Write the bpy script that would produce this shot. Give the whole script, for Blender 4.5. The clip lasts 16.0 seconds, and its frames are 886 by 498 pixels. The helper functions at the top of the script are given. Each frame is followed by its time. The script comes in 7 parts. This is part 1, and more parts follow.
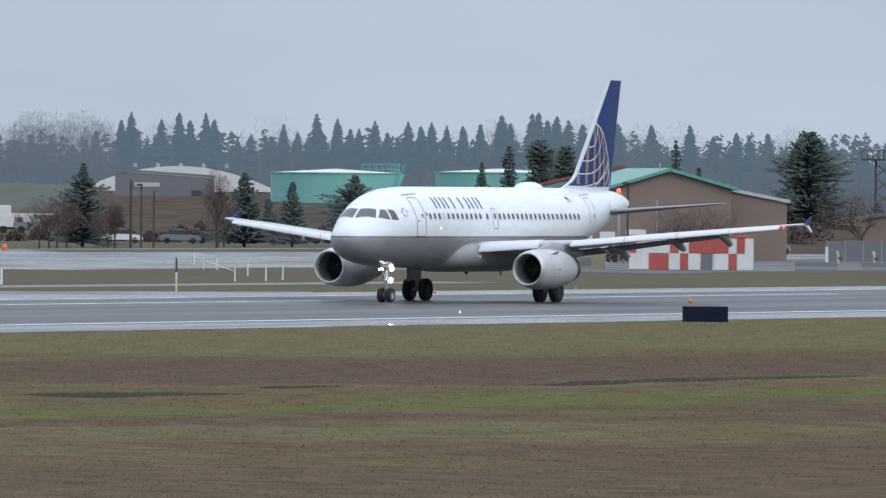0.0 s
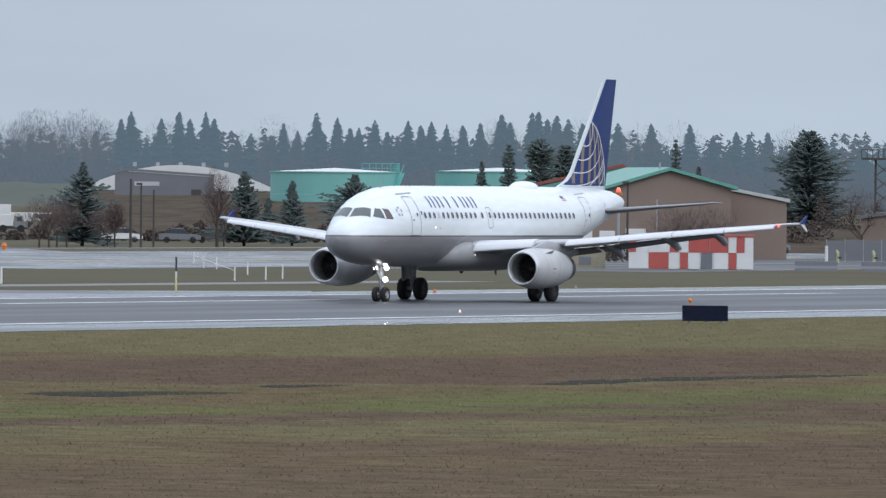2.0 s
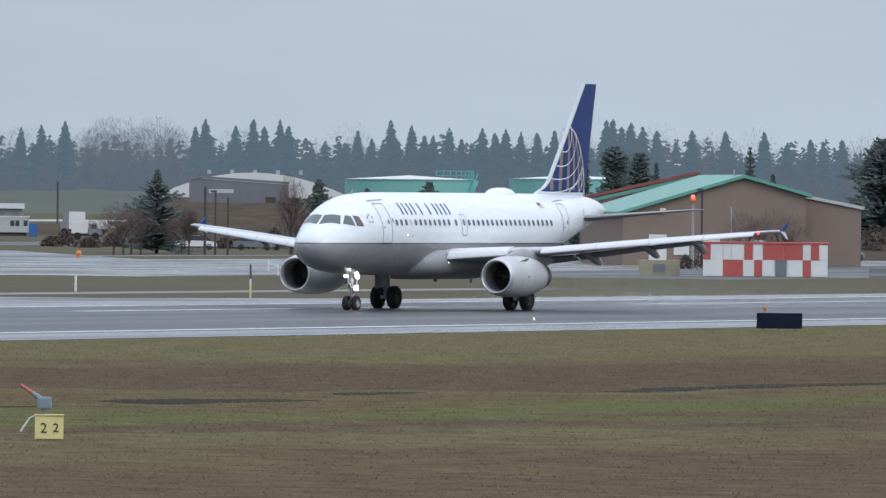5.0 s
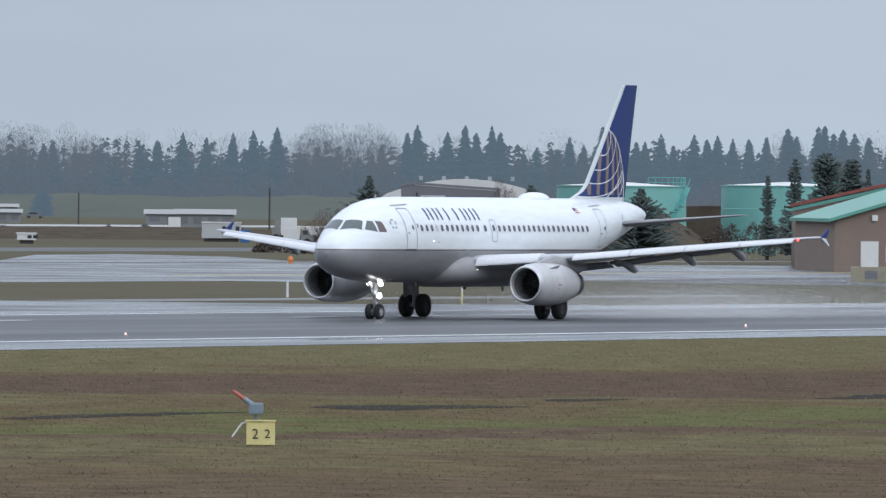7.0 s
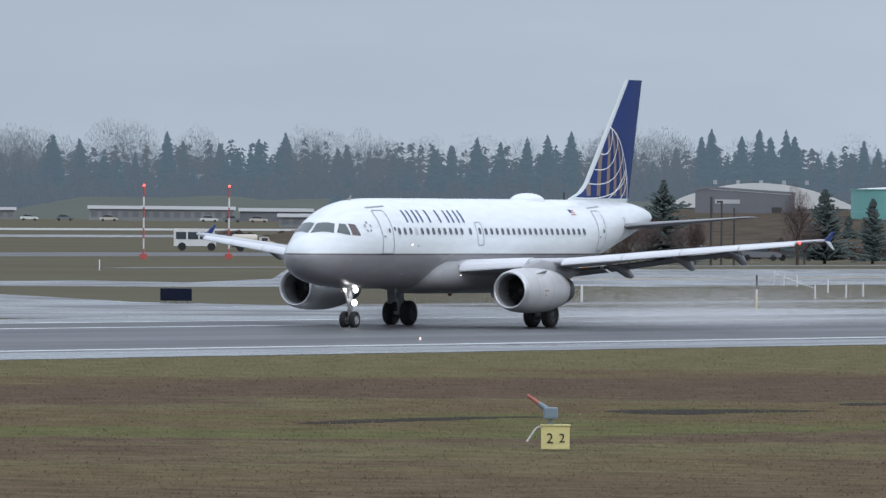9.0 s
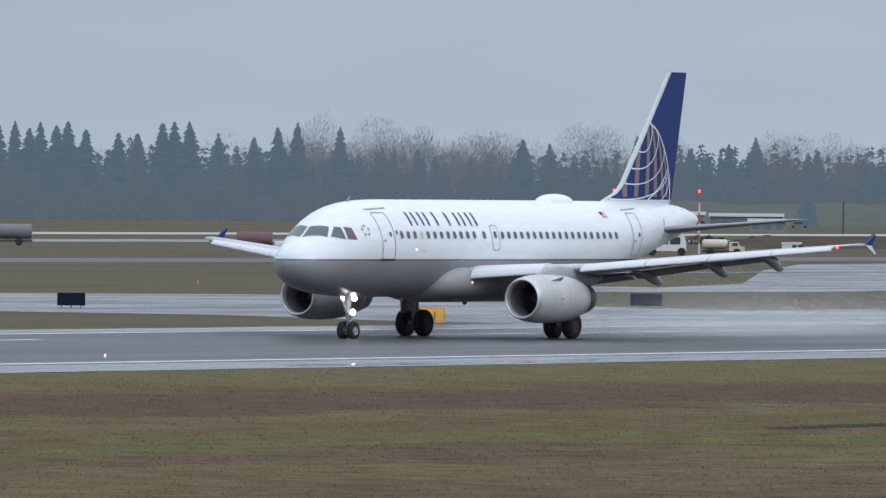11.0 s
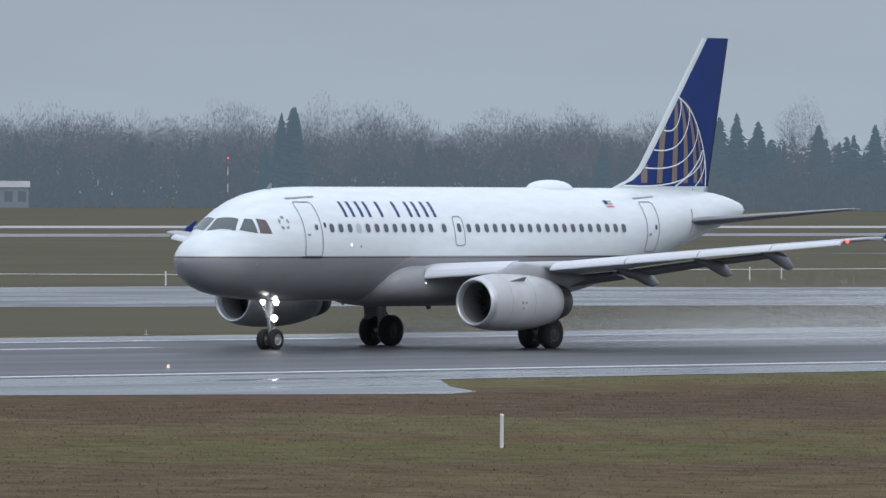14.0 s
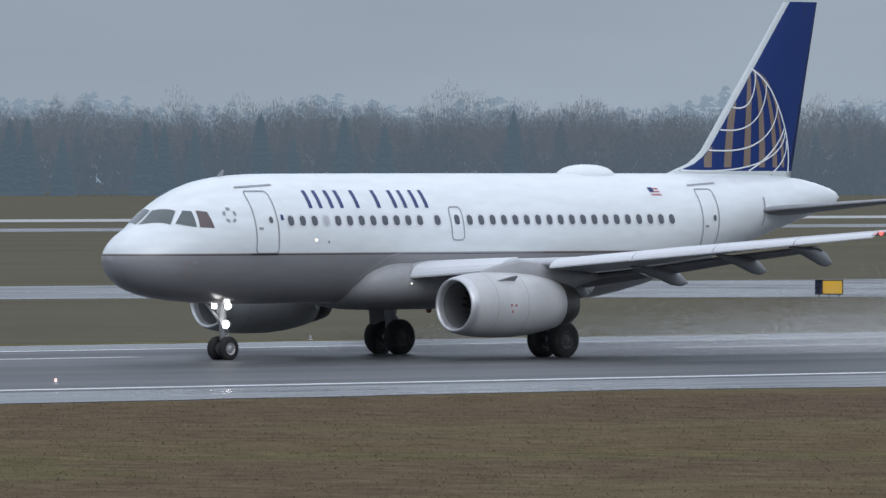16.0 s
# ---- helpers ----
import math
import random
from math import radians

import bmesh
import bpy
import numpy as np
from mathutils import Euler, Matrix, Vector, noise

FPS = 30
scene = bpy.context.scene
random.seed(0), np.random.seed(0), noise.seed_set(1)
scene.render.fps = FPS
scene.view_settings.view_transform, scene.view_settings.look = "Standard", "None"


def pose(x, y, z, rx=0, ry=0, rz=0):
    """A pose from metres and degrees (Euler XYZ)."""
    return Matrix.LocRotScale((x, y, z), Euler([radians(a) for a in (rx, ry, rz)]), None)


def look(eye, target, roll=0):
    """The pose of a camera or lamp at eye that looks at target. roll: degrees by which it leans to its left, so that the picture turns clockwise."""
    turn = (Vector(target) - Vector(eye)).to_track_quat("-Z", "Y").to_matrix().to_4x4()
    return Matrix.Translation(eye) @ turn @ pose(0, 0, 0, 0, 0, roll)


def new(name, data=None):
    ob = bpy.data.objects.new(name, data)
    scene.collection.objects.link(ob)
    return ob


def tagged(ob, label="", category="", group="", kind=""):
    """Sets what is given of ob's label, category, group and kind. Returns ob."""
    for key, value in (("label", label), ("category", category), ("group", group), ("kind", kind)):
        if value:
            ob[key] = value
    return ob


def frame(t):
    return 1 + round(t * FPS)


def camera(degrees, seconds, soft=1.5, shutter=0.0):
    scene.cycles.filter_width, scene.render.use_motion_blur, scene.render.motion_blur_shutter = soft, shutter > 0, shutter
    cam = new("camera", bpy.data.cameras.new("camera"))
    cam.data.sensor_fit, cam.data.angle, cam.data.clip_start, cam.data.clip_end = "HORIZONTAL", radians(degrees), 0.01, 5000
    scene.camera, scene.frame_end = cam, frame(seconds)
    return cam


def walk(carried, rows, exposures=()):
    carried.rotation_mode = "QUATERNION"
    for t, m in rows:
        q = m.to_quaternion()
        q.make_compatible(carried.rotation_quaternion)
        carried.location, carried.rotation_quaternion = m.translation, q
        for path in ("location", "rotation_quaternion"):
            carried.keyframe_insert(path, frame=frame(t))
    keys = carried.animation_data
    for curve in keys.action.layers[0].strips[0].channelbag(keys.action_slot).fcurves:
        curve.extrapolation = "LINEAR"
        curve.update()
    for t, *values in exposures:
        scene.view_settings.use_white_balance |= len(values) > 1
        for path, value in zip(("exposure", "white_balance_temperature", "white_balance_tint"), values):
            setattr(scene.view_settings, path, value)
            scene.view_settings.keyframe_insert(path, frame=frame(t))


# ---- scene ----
EYE = (0.0, 0.0, 5.976)          # on the bank beside the field
TRACK_Y = 234.36                 # the line that the aircraft follows
# seconds, bearing from +y towards +x, tilt, lean (degrees)
VIEW = [
    (0.0, 63.243, -0.3564, 0.530),
    (0.5, 63.248, -0.3605, 0.512),
    (1.0, 63.247, -0.3605, 0.514),
    (1.5, 63.245, -0.3585, 0.513),
    (2.0, 63.244, -0.3612, 0.540),
    (2.5, 63.242, -0.3608, 0.554),
    (3.0, 63.235, -0.3598, 0.552),
    (3.5, 63.194, -0.3547, 0.545),
    (4.0, 63.111, -0.3457, 0.537),
    (4.5, 62.987, -0.3345, 0.531),
    (5.0, 62.822, -0.3227, 0.532),
    (5.5, 62.617, -0.3122, 0.541),
    (6.0, 62.361, -0.3047, 0.564),
    (6.5, 62.016, -0.3013, 0.597),
    (7.0, 61.620, -0.2981, 0.613),
    (7.5, 61.216, -0.2945, 0.598),
    (8.0, 60.833, -0.2965, 0.603),
    (8.5, 60.435, -0.2958, 0.575),
    (9.0, 59.949, -0.2897, 0.514),
    (9.5, 59.377, -0.2862, 0.514),
    (10.0, 58.729, -0.2834, 0.462),
    (10.5, 58.030, -0.2825, 0.442),
    (11.0, 57.280, -0.2836, 0.461),
    (11.5, 56.472, -0.2867, 0.487),
    (12.0, 55.597, -0.2914, 0.486),
    (12.5, 54.643, -0.2974, 0.426),
    (13.0, 53.599, -0.3082, 0.332),
    (13.5, 52.462, -0.3322, 0.343),
    (14.0, 51.173, -0.3559, 0.288),
    (14.5, 49.692, -0.3806, 0.250),
    (15.0, 48.088, -0.3840, 0.194),
    (15.5, 46.315, -0.4014, 0.073),
    (16.0, 44.299, -0.4345, -0.012),
]


def view_pose(bearing, tilt, lean):
    b, e = radians(bearing), radians(tilt)
    aim = (EYE[0] + 100 * math.sin(b) * math.cos(e), EYE[1] + 100 * math.cos(b) * math.cos(e), EYE[2] + 100 * math.sin(e))
    return look(EYE, aim, lean)


cam = camera(5.0266, 16.0, soft=1.4)
walk(cam, [(t, view_pose(b, e, r)) for t, b, e, r in VIEW],
     exposures=[(0.0, 0.05, 5880, 11), (5.5, 0.04, 5880, 11), (9.0, -0.04, 5870, 11), (13.5, -0.17, 5860, 11), (16.0, -0.27, 5850, 11)])

# ---- light: an overcast winter sky ----
SUN_AZ, SUN_EL = 200.0, 32.0
world = bpy.data.worlds.new("overcast_sky")
scene.world = world
world.use_nodes = True
wn = world.node_tree
wn.nodes.clear()
sky = wn.nodes.new("ShaderNodeTexSky")
sky.sky_type, sky.sun_disc = "NISHITA", False
sky.sun_elevation, sky.sun_rotation = radians(SUN_EL), radians(SUN_AZ)
sky.air_density, sky.dust_density = 1.0, 4.0
sky_bg = wn.nodes.new("ShaderNodeBackground")
sky_bg.inputs["Strength"].default_value = 0.06
wn.links.new(sky.outputs["Color"], sky_bg.inputs["Color"])
coord = wn.nodes.new("ShaderNodeTexCoord")
sep = wn.nodes.new("ShaderNodeSeparateXYZ")
wn.links.new(coord.outputs["Generated"], sep.inputs[0])
ramp = wn.nodes.new("ShaderNodeValToRGB")
ramp.color_ramp.elements[0].position, ramp.color_ramp.elements[0].color = 0.0, (0.56, 0.62, 0.66, 1)
ramp.color_ramp.elements[1].position, ramp.color_ramp.elements[1].color = 1.0, (1.45, 1.5, 1.58, 1)
mid = ramp.color_ramp.elements.new(0.03)
mid.color = (0.505, 0.555, 0.59, 1)
mid = ramp.color_ramp.elements.new(0.3)
mid.color = (0.95, 1.0, 1.07, 1)
wn.links.new(sep.outputs["Z"], ramp.inputs[0])
cloud = wn.nodes.new("ShaderNodeTexNoise")
cloud.inputs["Scale"].default_value, cloud.inputs["Detail"].default_value = 14.0, 5.0
cmap = wn.nodes.new("ShaderNodeMapping")
cmap.inputs["Scale"].default_value = (1, 1, 5)
wn.links.new(coord.outputs["Generated"], cmap.inputs[0])
wn.links.new(cmap.outputs[0], cloud.inputs["Vector"])
cr = wn.nodes.new("ShaderNodeMapRange")
cr.inputs["From Min"].default_value, cr.inputs["From Max"].default_value = 0.3, 0.7
cr.inputs["To Min"].default_value, cr.inputs["To Max"].default_value = 0.95, 1.05
wn.links.new(cloud.outputs["Fac"], cr.inputs[0])
cloud_bg = wn.nodes.new("ShaderNodeBackground")
wn.links.new(ramp.outputs[0], cloud_bg.inputs["Color"])
# the low cloud is heavier over the western end of the field
west = wn.nodes.new("ShaderNodeMapRange")
west.inputs["From Min"].default_value, west.inputs["From Max"].default_value = 0.66, 0.90
west.inputs["To Min"].default_value, west.inputs["To Max"].default_value = 0.80, 1.0
wn.links.new(sep.outputs["X"], west.inputs[0])
low = wn.nodes.new("ShaderNodeMapRange")
low.inputs["From Min"].default_value, low.inputs["From Max"].default_value = 0.04, 0.25
wn.links.new(sep.outputs["Z"], low.inputs[0])
lift = wn.nodes.new("ShaderNodeMix")
wn.links.new(low.outputs[0], lift.inputs["Factor"])
wn.links.new(west.outputs[0], lift.inputs["A"])
lift.inputs["B"].default_value = 1.0
heavy = wn.nodes.new("ShaderNodeMath")
heavy.operation = "MULTIPLY"
wn.links.new(cr.outputs[0], heavy.inputs[0])
wn.links.new(lift.outputs["Result"], heavy.inputs[1])
wn.links.new(heavy.outputs[0], cloud_bg.inputs["Strength"])
mix = wn.nodes.new("ShaderNodeMixShader")
mix.inputs[0].default_value = 0.90
wn.links.new(sky_bg.outputs[0], mix.inputs[1])
wn.links.new(cloud_bg.outputs[0], mix.inputs[2])
wout = wn.nodes.new("ShaderNodeOutputWorld")
wn.links.new(mix.outputs[0], wout.inputs[0])
sun_data = bpy.data.lights.new("sun", "SUN")
sun_data.energy, sun_data.angle, sun_data.color = 0.8, radians(30), (1.0, 0.96, 0.9)
sun = new("sun", sun_data)
az, el = radians(SUN_AZ), radians(SUN_EL)
sun.matrix_world = look((math.sin(az) * math.cos(el) * 100, math.cos(az) * math.cos(el) * 100, math.sin(el) * 100), (0, 0, 0))


# ---- materials ----
def material(name):
    m = bpy.data.materials.new(name)
    m.use_nodes = True
    return m, m.node_tree, m.node_tree.nodes["Principled BSDF"]


def surface(name, color, rough=0.6, metal=0.0, vary=0.15, scale=3.0, bump=0.0, bump_scale=40.0, spec=0.5, coat=0.0, stretch=(1, 1, 1), color2=None):
    """A colour varied at two scales, with a fine relief."""
    m, nt, b = material(name)
    tc = nt.nodes.new("ShaderNodeTexCoord")
    mp = nt.nodes.new("ShaderNodeMapping")
    mp.inputs["Scale"].default_value = stretch
    nt.links.new(tc.outputs["Object"], mp.inputs[0])
    n1 = nt.nodes.new("ShaderNodeTexNoise")
    n1.inputs["Scale"].default_value, n1.inputs["Detail"].default_value = scale, 6
    n2 = nt.nodes.new("ShaderNodeTexNoise")
    n2.inputs["Scale"].default_value, n2.inputs["Detail"].default_value = scale * 9, 3
    nt.links.new(mp.outputs[0], n1.inputs["Vector"])
    nt.links.new(mp.outputs[0], n2.inputs["Vector"])
    add = nt.nodes.new("ShaderNodeMath")
    add.operation = "MULTIPLY_ADD"
    nt.links.new(n2.outputs["Fac"], add.inputs[0])
    add.inputs[1].default_value = 0.4
    nt.links.new(n1.outputs["Fac"], add.inputs[2])
    r = nt.nodes.new("ShaderNodeMapRange")
    r.inputs["From Min"].default_value, r.inputs["From Max"].default_value = 0.4, 1.0
    nt.links.new(add.outputs[0], r.inputs[0])
    mx = nt.nodes.new("ShaderNodeMix")
    mx.data_type = "RGBA"
    nt.links.new(r.outputs[0], mx.inputs["Factor"])
    c2 = color2 or [c * (1 + vary) for c in color]
    c1 = color if color2 else [c * (1 - vary) for c in color]
    mx.inputs["A"].default_value = (*c1, 1)
    mx.inputs["B"].default_value = (*c2, 1)
    nt.links.new(mx.outputs["Result"], b.inputs["Base Color"])
    b.inputs["Roughness"].default_value = rough
    b.inputs["Metallic"].default_value = metal
    b.inputs["Specular IOR Level"].default_value = spec
    b.inputs["Coat Weight"].default_value = coat
    if bump:
        n3 = nt.nodes.new("ShaderNodeTexNoise")
        n3.inputs["Scale"].default_value, n3.inputs["Detail"].default_value = bump_scale, 4
        nt.links.new(mp.outputs[0], n3.inputs["Vector"])
        bp = nt.nodes.new("ShaderNodeBump")
        bp.inputs["Strength"].default_value, bp.inputs["Distance"].default_value = bump, 0.02
        nt.links.new(n3.outputs["Fac"], bp.inputs["Height"])
        nt.links.new(bp.outputs[0], b.inputs["Normal"])
    return m


def glow(name, color, strength):
    m, nt, b = material(name)
    b.inputs["Base Color"].default_value = (*color, 1)
    b.inputs["Emission Color"].default_value = (*color, 1)
    b.inputs["Emission Strength"].default_value = strength
    return m


def banded_grass(name, blades=False):
    """Winter grass in long bands beside the runway: straw, heather-brown and green swards that fray into one another."""
    m, nt, b = material(name)
    tc = nt.nodes.new("ShaderNodeTexCoord")
    sp = nt.nodes.new("ShaderNodeSeparateXYZ")
    nt.links.new(tc.outputs["Object"], sp.inputs[0])

    def math_node(op, a, c, d=None):
        n = nt.nodes.new("ShaderNodeMath")
        n.operation = op
        for k, v in enumerate((a, c, d)):
            if v is None:
                continue
            if isinstance(v, (int, float)):
                n.inputs[k].default_value = v
            else:
                nt.links.new(v, n.inputs[k])
        return n.outputs[0]

    def field(scale, detail, rough, shift=0.0):
        mp = nt.nodes.new("ShaderNodeMapping")
        mp.inputs["Scale"].default_value = scale
        mp.inputs["Location"].default_value = (shift, shift, 0)
        nt.links.new(tc.outputs["Object"], mp.inputs[0])
        n = nt.nodes.new("ShaderNodeTexNoise")
        n.inputs["Scale"].default_value, n.inputs["Detail"].default_value, n.inputs["Roughness"].default_value = 1.0, detail, rough
        nt.links.new(mp.outputs[0], n.inputs["Vector"])
        return n.outputs["Fac"]

    # place across the bands, pushed about by two noises
    across = math_node("MULTIPLY_ADD", sp.outputs["X"], 0.25, sp.outputs["Y"])
    warp = math_node("MULTIPLY_ADD", field((0.06, 0.045, 1), 4, 0.55), 58.0, across)
    warp = math_node("MULTIPLY_ADD", field((0.6, 0.22, 1), 4, 0.6, 11.0), 18.0, warp)
    pos = nt.nodes.new("ShaderNodeMapRange")
    pos.inputs["From Min"].default_value, pos.inputs["From Max"].default_value = 85 + 64 + 38, 195 + 64 + 38
    nt.links.new(warp, pos.inputs[0])
    cr = nt.nodes.new("ShaderNodeValToRGB")
    green, purple, olive, brown = (0.114, 0.113, 0.053, 1), (0.108, 0.080, 0.058, 1), (0.134, 0.119, 0.067, 1), (0.122, 0.094, 0.058, 1)
    els = cr.color_ramp.elements
    els[0].position, els[0].color = 0.0, purple
    els[1].position, els[1].color = 1.0, olive
    for p, c in ((0.06, brown), (0.15, olive), (0.20, purple), (0.26, purple), (0.31, green), (0.37, green), (0.42, brown), (0.47, brown), (0.53, olive), (0.59, purple), (0.76, purple), (0.83, brown), (0.91, olive)):
        els.new(p).color = c
    nt.links.new(pos.outputs[0], cr.inputs[0])

    def spread(src, lo, hi, to_lo, to_hi):
        r = nt.nodes.new("ShaderNodeMapRange")
        for k, v in zip(("From Min", "From Max", "To Min", "To Max"), (lo, hi, to_lo, to_hi)):
            r.inputs[k].default_value = v
        nt.links.new(src, r.inputs[0])
        return r.outputs[0]

    # straw tufts, some decimetres to metres across
    tone = math_node("MULTIPLY", spread(field((0.9, 0.5, 1), 6, 0.7, 3.0), 0.3, 0.7, 0.60, 1.38), spread(field((5.0, 5.0, 1), 4, 0.7, 7.0), 0.3, 0.7, 0.72, 1.28))
    if blades:
        # blades painted paler than the mat to offset shade on upright faces
        tone = math_node("MULTIPLY", tone, 1.75)
    mul = nt.nodes.new("ShaderNodeMix")
    mul.data_type, mul.blend_type = "RGBA", "MULTIPLY"
    mul.inputs["Factor"].default_value = 1.0
    mul.clamp_result = False
    worn = nt.nodes.new("ShaderNodeMix")
    worn.data_type = "RGBA"
    nt.links.new(spread(math_node("MULTIPLY_ADD", field((0.05, 0.05, 1), 3, 0.5, 5.0), 60.0, sp.outputs["X"]), 185.0, 255.0, 0.65, 0.0), worn.inputs["Factor"])
    nt.links.new(cr.outputs[0], worn.inputs["A"])
    worn.inputs["B"].default_value = brown
    nt.links.new(worn.outputs["Result"], mul.inputs["A"])
    nt.links.new(tone, mul.inputs["B"])
    # wet bare earth shows through in places
    bare = nt.nodes.new("ShaderNodeMix")
    bare.data_type = "RGBA"
    nt.links.new(spread(field((0.28, 0.5, 1), 6, 0.72, 19.0), 0.64, 0.70, 0.0, 0.7), bare.inputs["Factor"])
    nt.links.new(mul.outputs["Result"], bare.inputs["A"])
    bare.inputs["B"].default_value = (0.050, 0.042, 0.034, 1)
    nt.links.new(bare.outputs["Result"], b.inputs["Base Color"])
    b.inputs["Roughness"].default_value, b.inputs["Specular IOR Level"].default_value = 1.0, 0.0
    if blades:
        # thin leaves let half of the light through
        thin = nt.nodes.new("ShaderNodeBsdfTranslucent")
        nt.links.new(bare.outputs["Result"], thin.inputs["Color"])
        both = nt.nodes.new("ShaderNodeMixShader")
        both.inputs[0].default_value = 0.5
        nt.links.new(b.outputs[0], both.inputs[1])
        nt.links.new(thin.outputs[0], both.inputs[2])
        nt.links.new(both.outputs[0], nt.nodes["Material Output"].inputs["Surface"])
    return m


def wet_asphalt(name, dry, rough_lo, rough_hi, spec=0.5, patch=(0.03, 0.25, 1)):
    """Asphalt with wet patches drawn out along the runway and a fine grain."""
    m, nt, b = material(name)
    tc = nt.nodes.new("ShaderNodeTexCoord")
    mp = nt.nodes.new("ShaderNodeMapping")
    mp.inputs["Scale"].default_value = patch
    nt.links.new(tc.outputs["Object"], mp.inputs[0])
    big = nt.nodes.new("ShaderNodeTexNoise")
    big.inputs["Scale"].default_value, big.inputs["Detail"].default_value = 1.0, 7
    nt.links.new(mp.outputs[0], big.inputs["Vector"])
    fine = nt.nodes.new("ShaderNodeTexNoise")
    fine.inputs["Scale"].default_value, fine.inputs["Detail"].default_value = 3.0, 5
    nt.links.new(tc.outputs["Object"], fine.inputs["Vector"])
    mr = nt.nodes.new("ShaderNodeMapRange")
    mr.inputs["From Min"].default_value, mr.inputs["From Max"].default_value = 0.38, 0.62
    mr.inputs["To Min"].default_value, mr.inputs["To Max"].default_value = rough_lo, rough_hi
    nt.links.new(big.outputs["Fac"], mr.inputs[0])
    nt.links.new(mr.outputs[0], b.inputs["Roughness"])
    mx = nt.nodes.new("ShaderNodeMix")
    mx.data_type = "RGBA"
    mx.inputs["A"].default_value = (*[c * 0.7 for c in dry], 1)
    mx.inputs["B"].default_value = (*[c * 1.3 for c in dry], 1)
    nt.links.new(fine.outputs["Fac"], mx.inputs["Factor"])
    nt.links.new(mx.outputs["Result"], b.inputs["Base Color"])
    b.inputs["Specular IOR Level"].default_value = spec
    return m


GRASS = banded_grass("winter_grass")
GRASS_BLADES = banded_grass("winter_grass_blades", True)
RUNWAY = wet_asphalt("runway_asphalt", (0.05, 0.051, 0.053), 0.40, 0.50, 0.22, (0.012, 0.14, 1))
SHOULDER = wet_asphalt("shoulder_asphalt", (0.10, 0.105, 0.11), 0.12, 0.42, 0.5)
TAXI = wet_asphalt("taxiway_asphalt", (0.09, 0.092, 0.095), 0.18, 0.55, 0.45, (0.07, 0.10, 1))
DAMP = wet_asphalt("damp_asphalt", (0.085, 0.085, 0.085), 0.5, 0.8, 0.3)
CONCRETE = surface("pale_concrete", (0.36, 0.36, 0.35), 0.7, vary=0.2, scale=0.4)
PAINT = surface("road_paint", (0.62, 0.63, 0.64), 0.5, vary=0.2, scale=0.8)
YELLOW_PAINT = surface("yellow_road_paint", (0.55, 0.40, 0.08), 0.6, vary=0.2, scale=0.8)
WHITE = surface("white_gloss_paint", (0.775, 0.81, 0.82), 0.22, vary=0.03, scale=0.5, spec=0.5)
GREYP = surface("light_grey_paint", (0.32, 0.32, 0.325), 0.38, vary=0.14, scale=0.7)
COWL = surface("pale_cowl_paint", (0.50, 0.50, 0.50), 0.38, vary=0.12, scale=0.9, stretch=(1, 1, 0.5))
WINGGREY = surface("wing_grey_paint", (0.48, 0.49, 0.51), 0.35, vary=0.08, scale=0.7)
FIN_EDGE = surface("pale_fin_edge", (0.56, 0.60, 0.60), 0.35, vary=0.06, scale=0.7)
SLATGREY = surface("slat_pale_grey", (0.66, 0.67, 0.69), 0.28, vary=0.05, scale=0.7)
UNDERGREY = surface("flap_grey_paint", (0.25, 0.255, 0.265), 0.45, vary=0.12, scale=0.9)
NAVY = surface("deep_blue_paint", (0.009, 0.030, 0.150), 0.36, vary=0.06, scale=0.6, spec=0.3)
GOLD = surface("gold_paint", (0.215, 0.162, 0.125), 0.4, vary=0.06, scale=1.0)
TITLE_BLUE = surface("title_blue_paint", (0.025, 0.045, 0.16), 0.3, vary=0.05)
LINE_GREY = surface("panel_line_grey", (0.30, 0.31, 0.33), 0.5, vary=0.05)
DARK = surface("dark_seal", (0.03, 0.03, 0.033), 0.5, vary=0.1)
# pane base lifted to grey-green, painting in some reflected sky
PANE = surface("dark_window_pane", (0.10, 0.118, 0.118), 0.1, vary=0.1, spec=0.6)
BROWN_PANE = surface("brown_tinted_pane", (0.115, 0.085, 0.085), 0.1, vary=0.1, spec=0.6)
CABIN = surface("cabin_window_pane", (0.085, 0.095, 0.115), 0.12, vary=0.1, spec=0.5)
CHROME = surface("bare_inlet_metal", (0.60, 0.60, 0.61), 0.42, 0.6, vary=0.08)
NOZZLE = surface("scorched_nozzle_metal", (0.10, 0.095, 0.09), 0.45, 0.7, vary=0.2)
INTAKE = surface("intake_liner", (0.20, 0.20, 0.20), 0.5, vary=0.05)
BLADE = surface("fan_blade_metal", (0.10, 0.10, 0.105), 0.4, 0.6, vary=0.05)
STRUT = surface("gear_strut_paint", (0.45, 0.46, 0.47), 0.4, vary=0.1)
TYRE = surface("tyre_rubber", (0.018, 0.018, 0.019), 0.8, vary=0.2, scale=2)
HUB = surface("wheel_hub_metal", (0.40, 0.40, 0.40), 0.45, 0.3, vary=0.1)
MAIN_HUB = surface("dark_wheel_hub", (0.07, 0.07, 0.072), 0.7, vary=0.2)
LAMP = glow("lit_landing_lamp", (1.0, 0.93, 0.85), 12.0)
SMALL_LAMP = glow("lit_small_lamp", (1.0, 0.86, 0.70), 3.0)
REDLAMP = glow("lit_red_lamp", (1.0, 0.07, 0.05), 4.0)


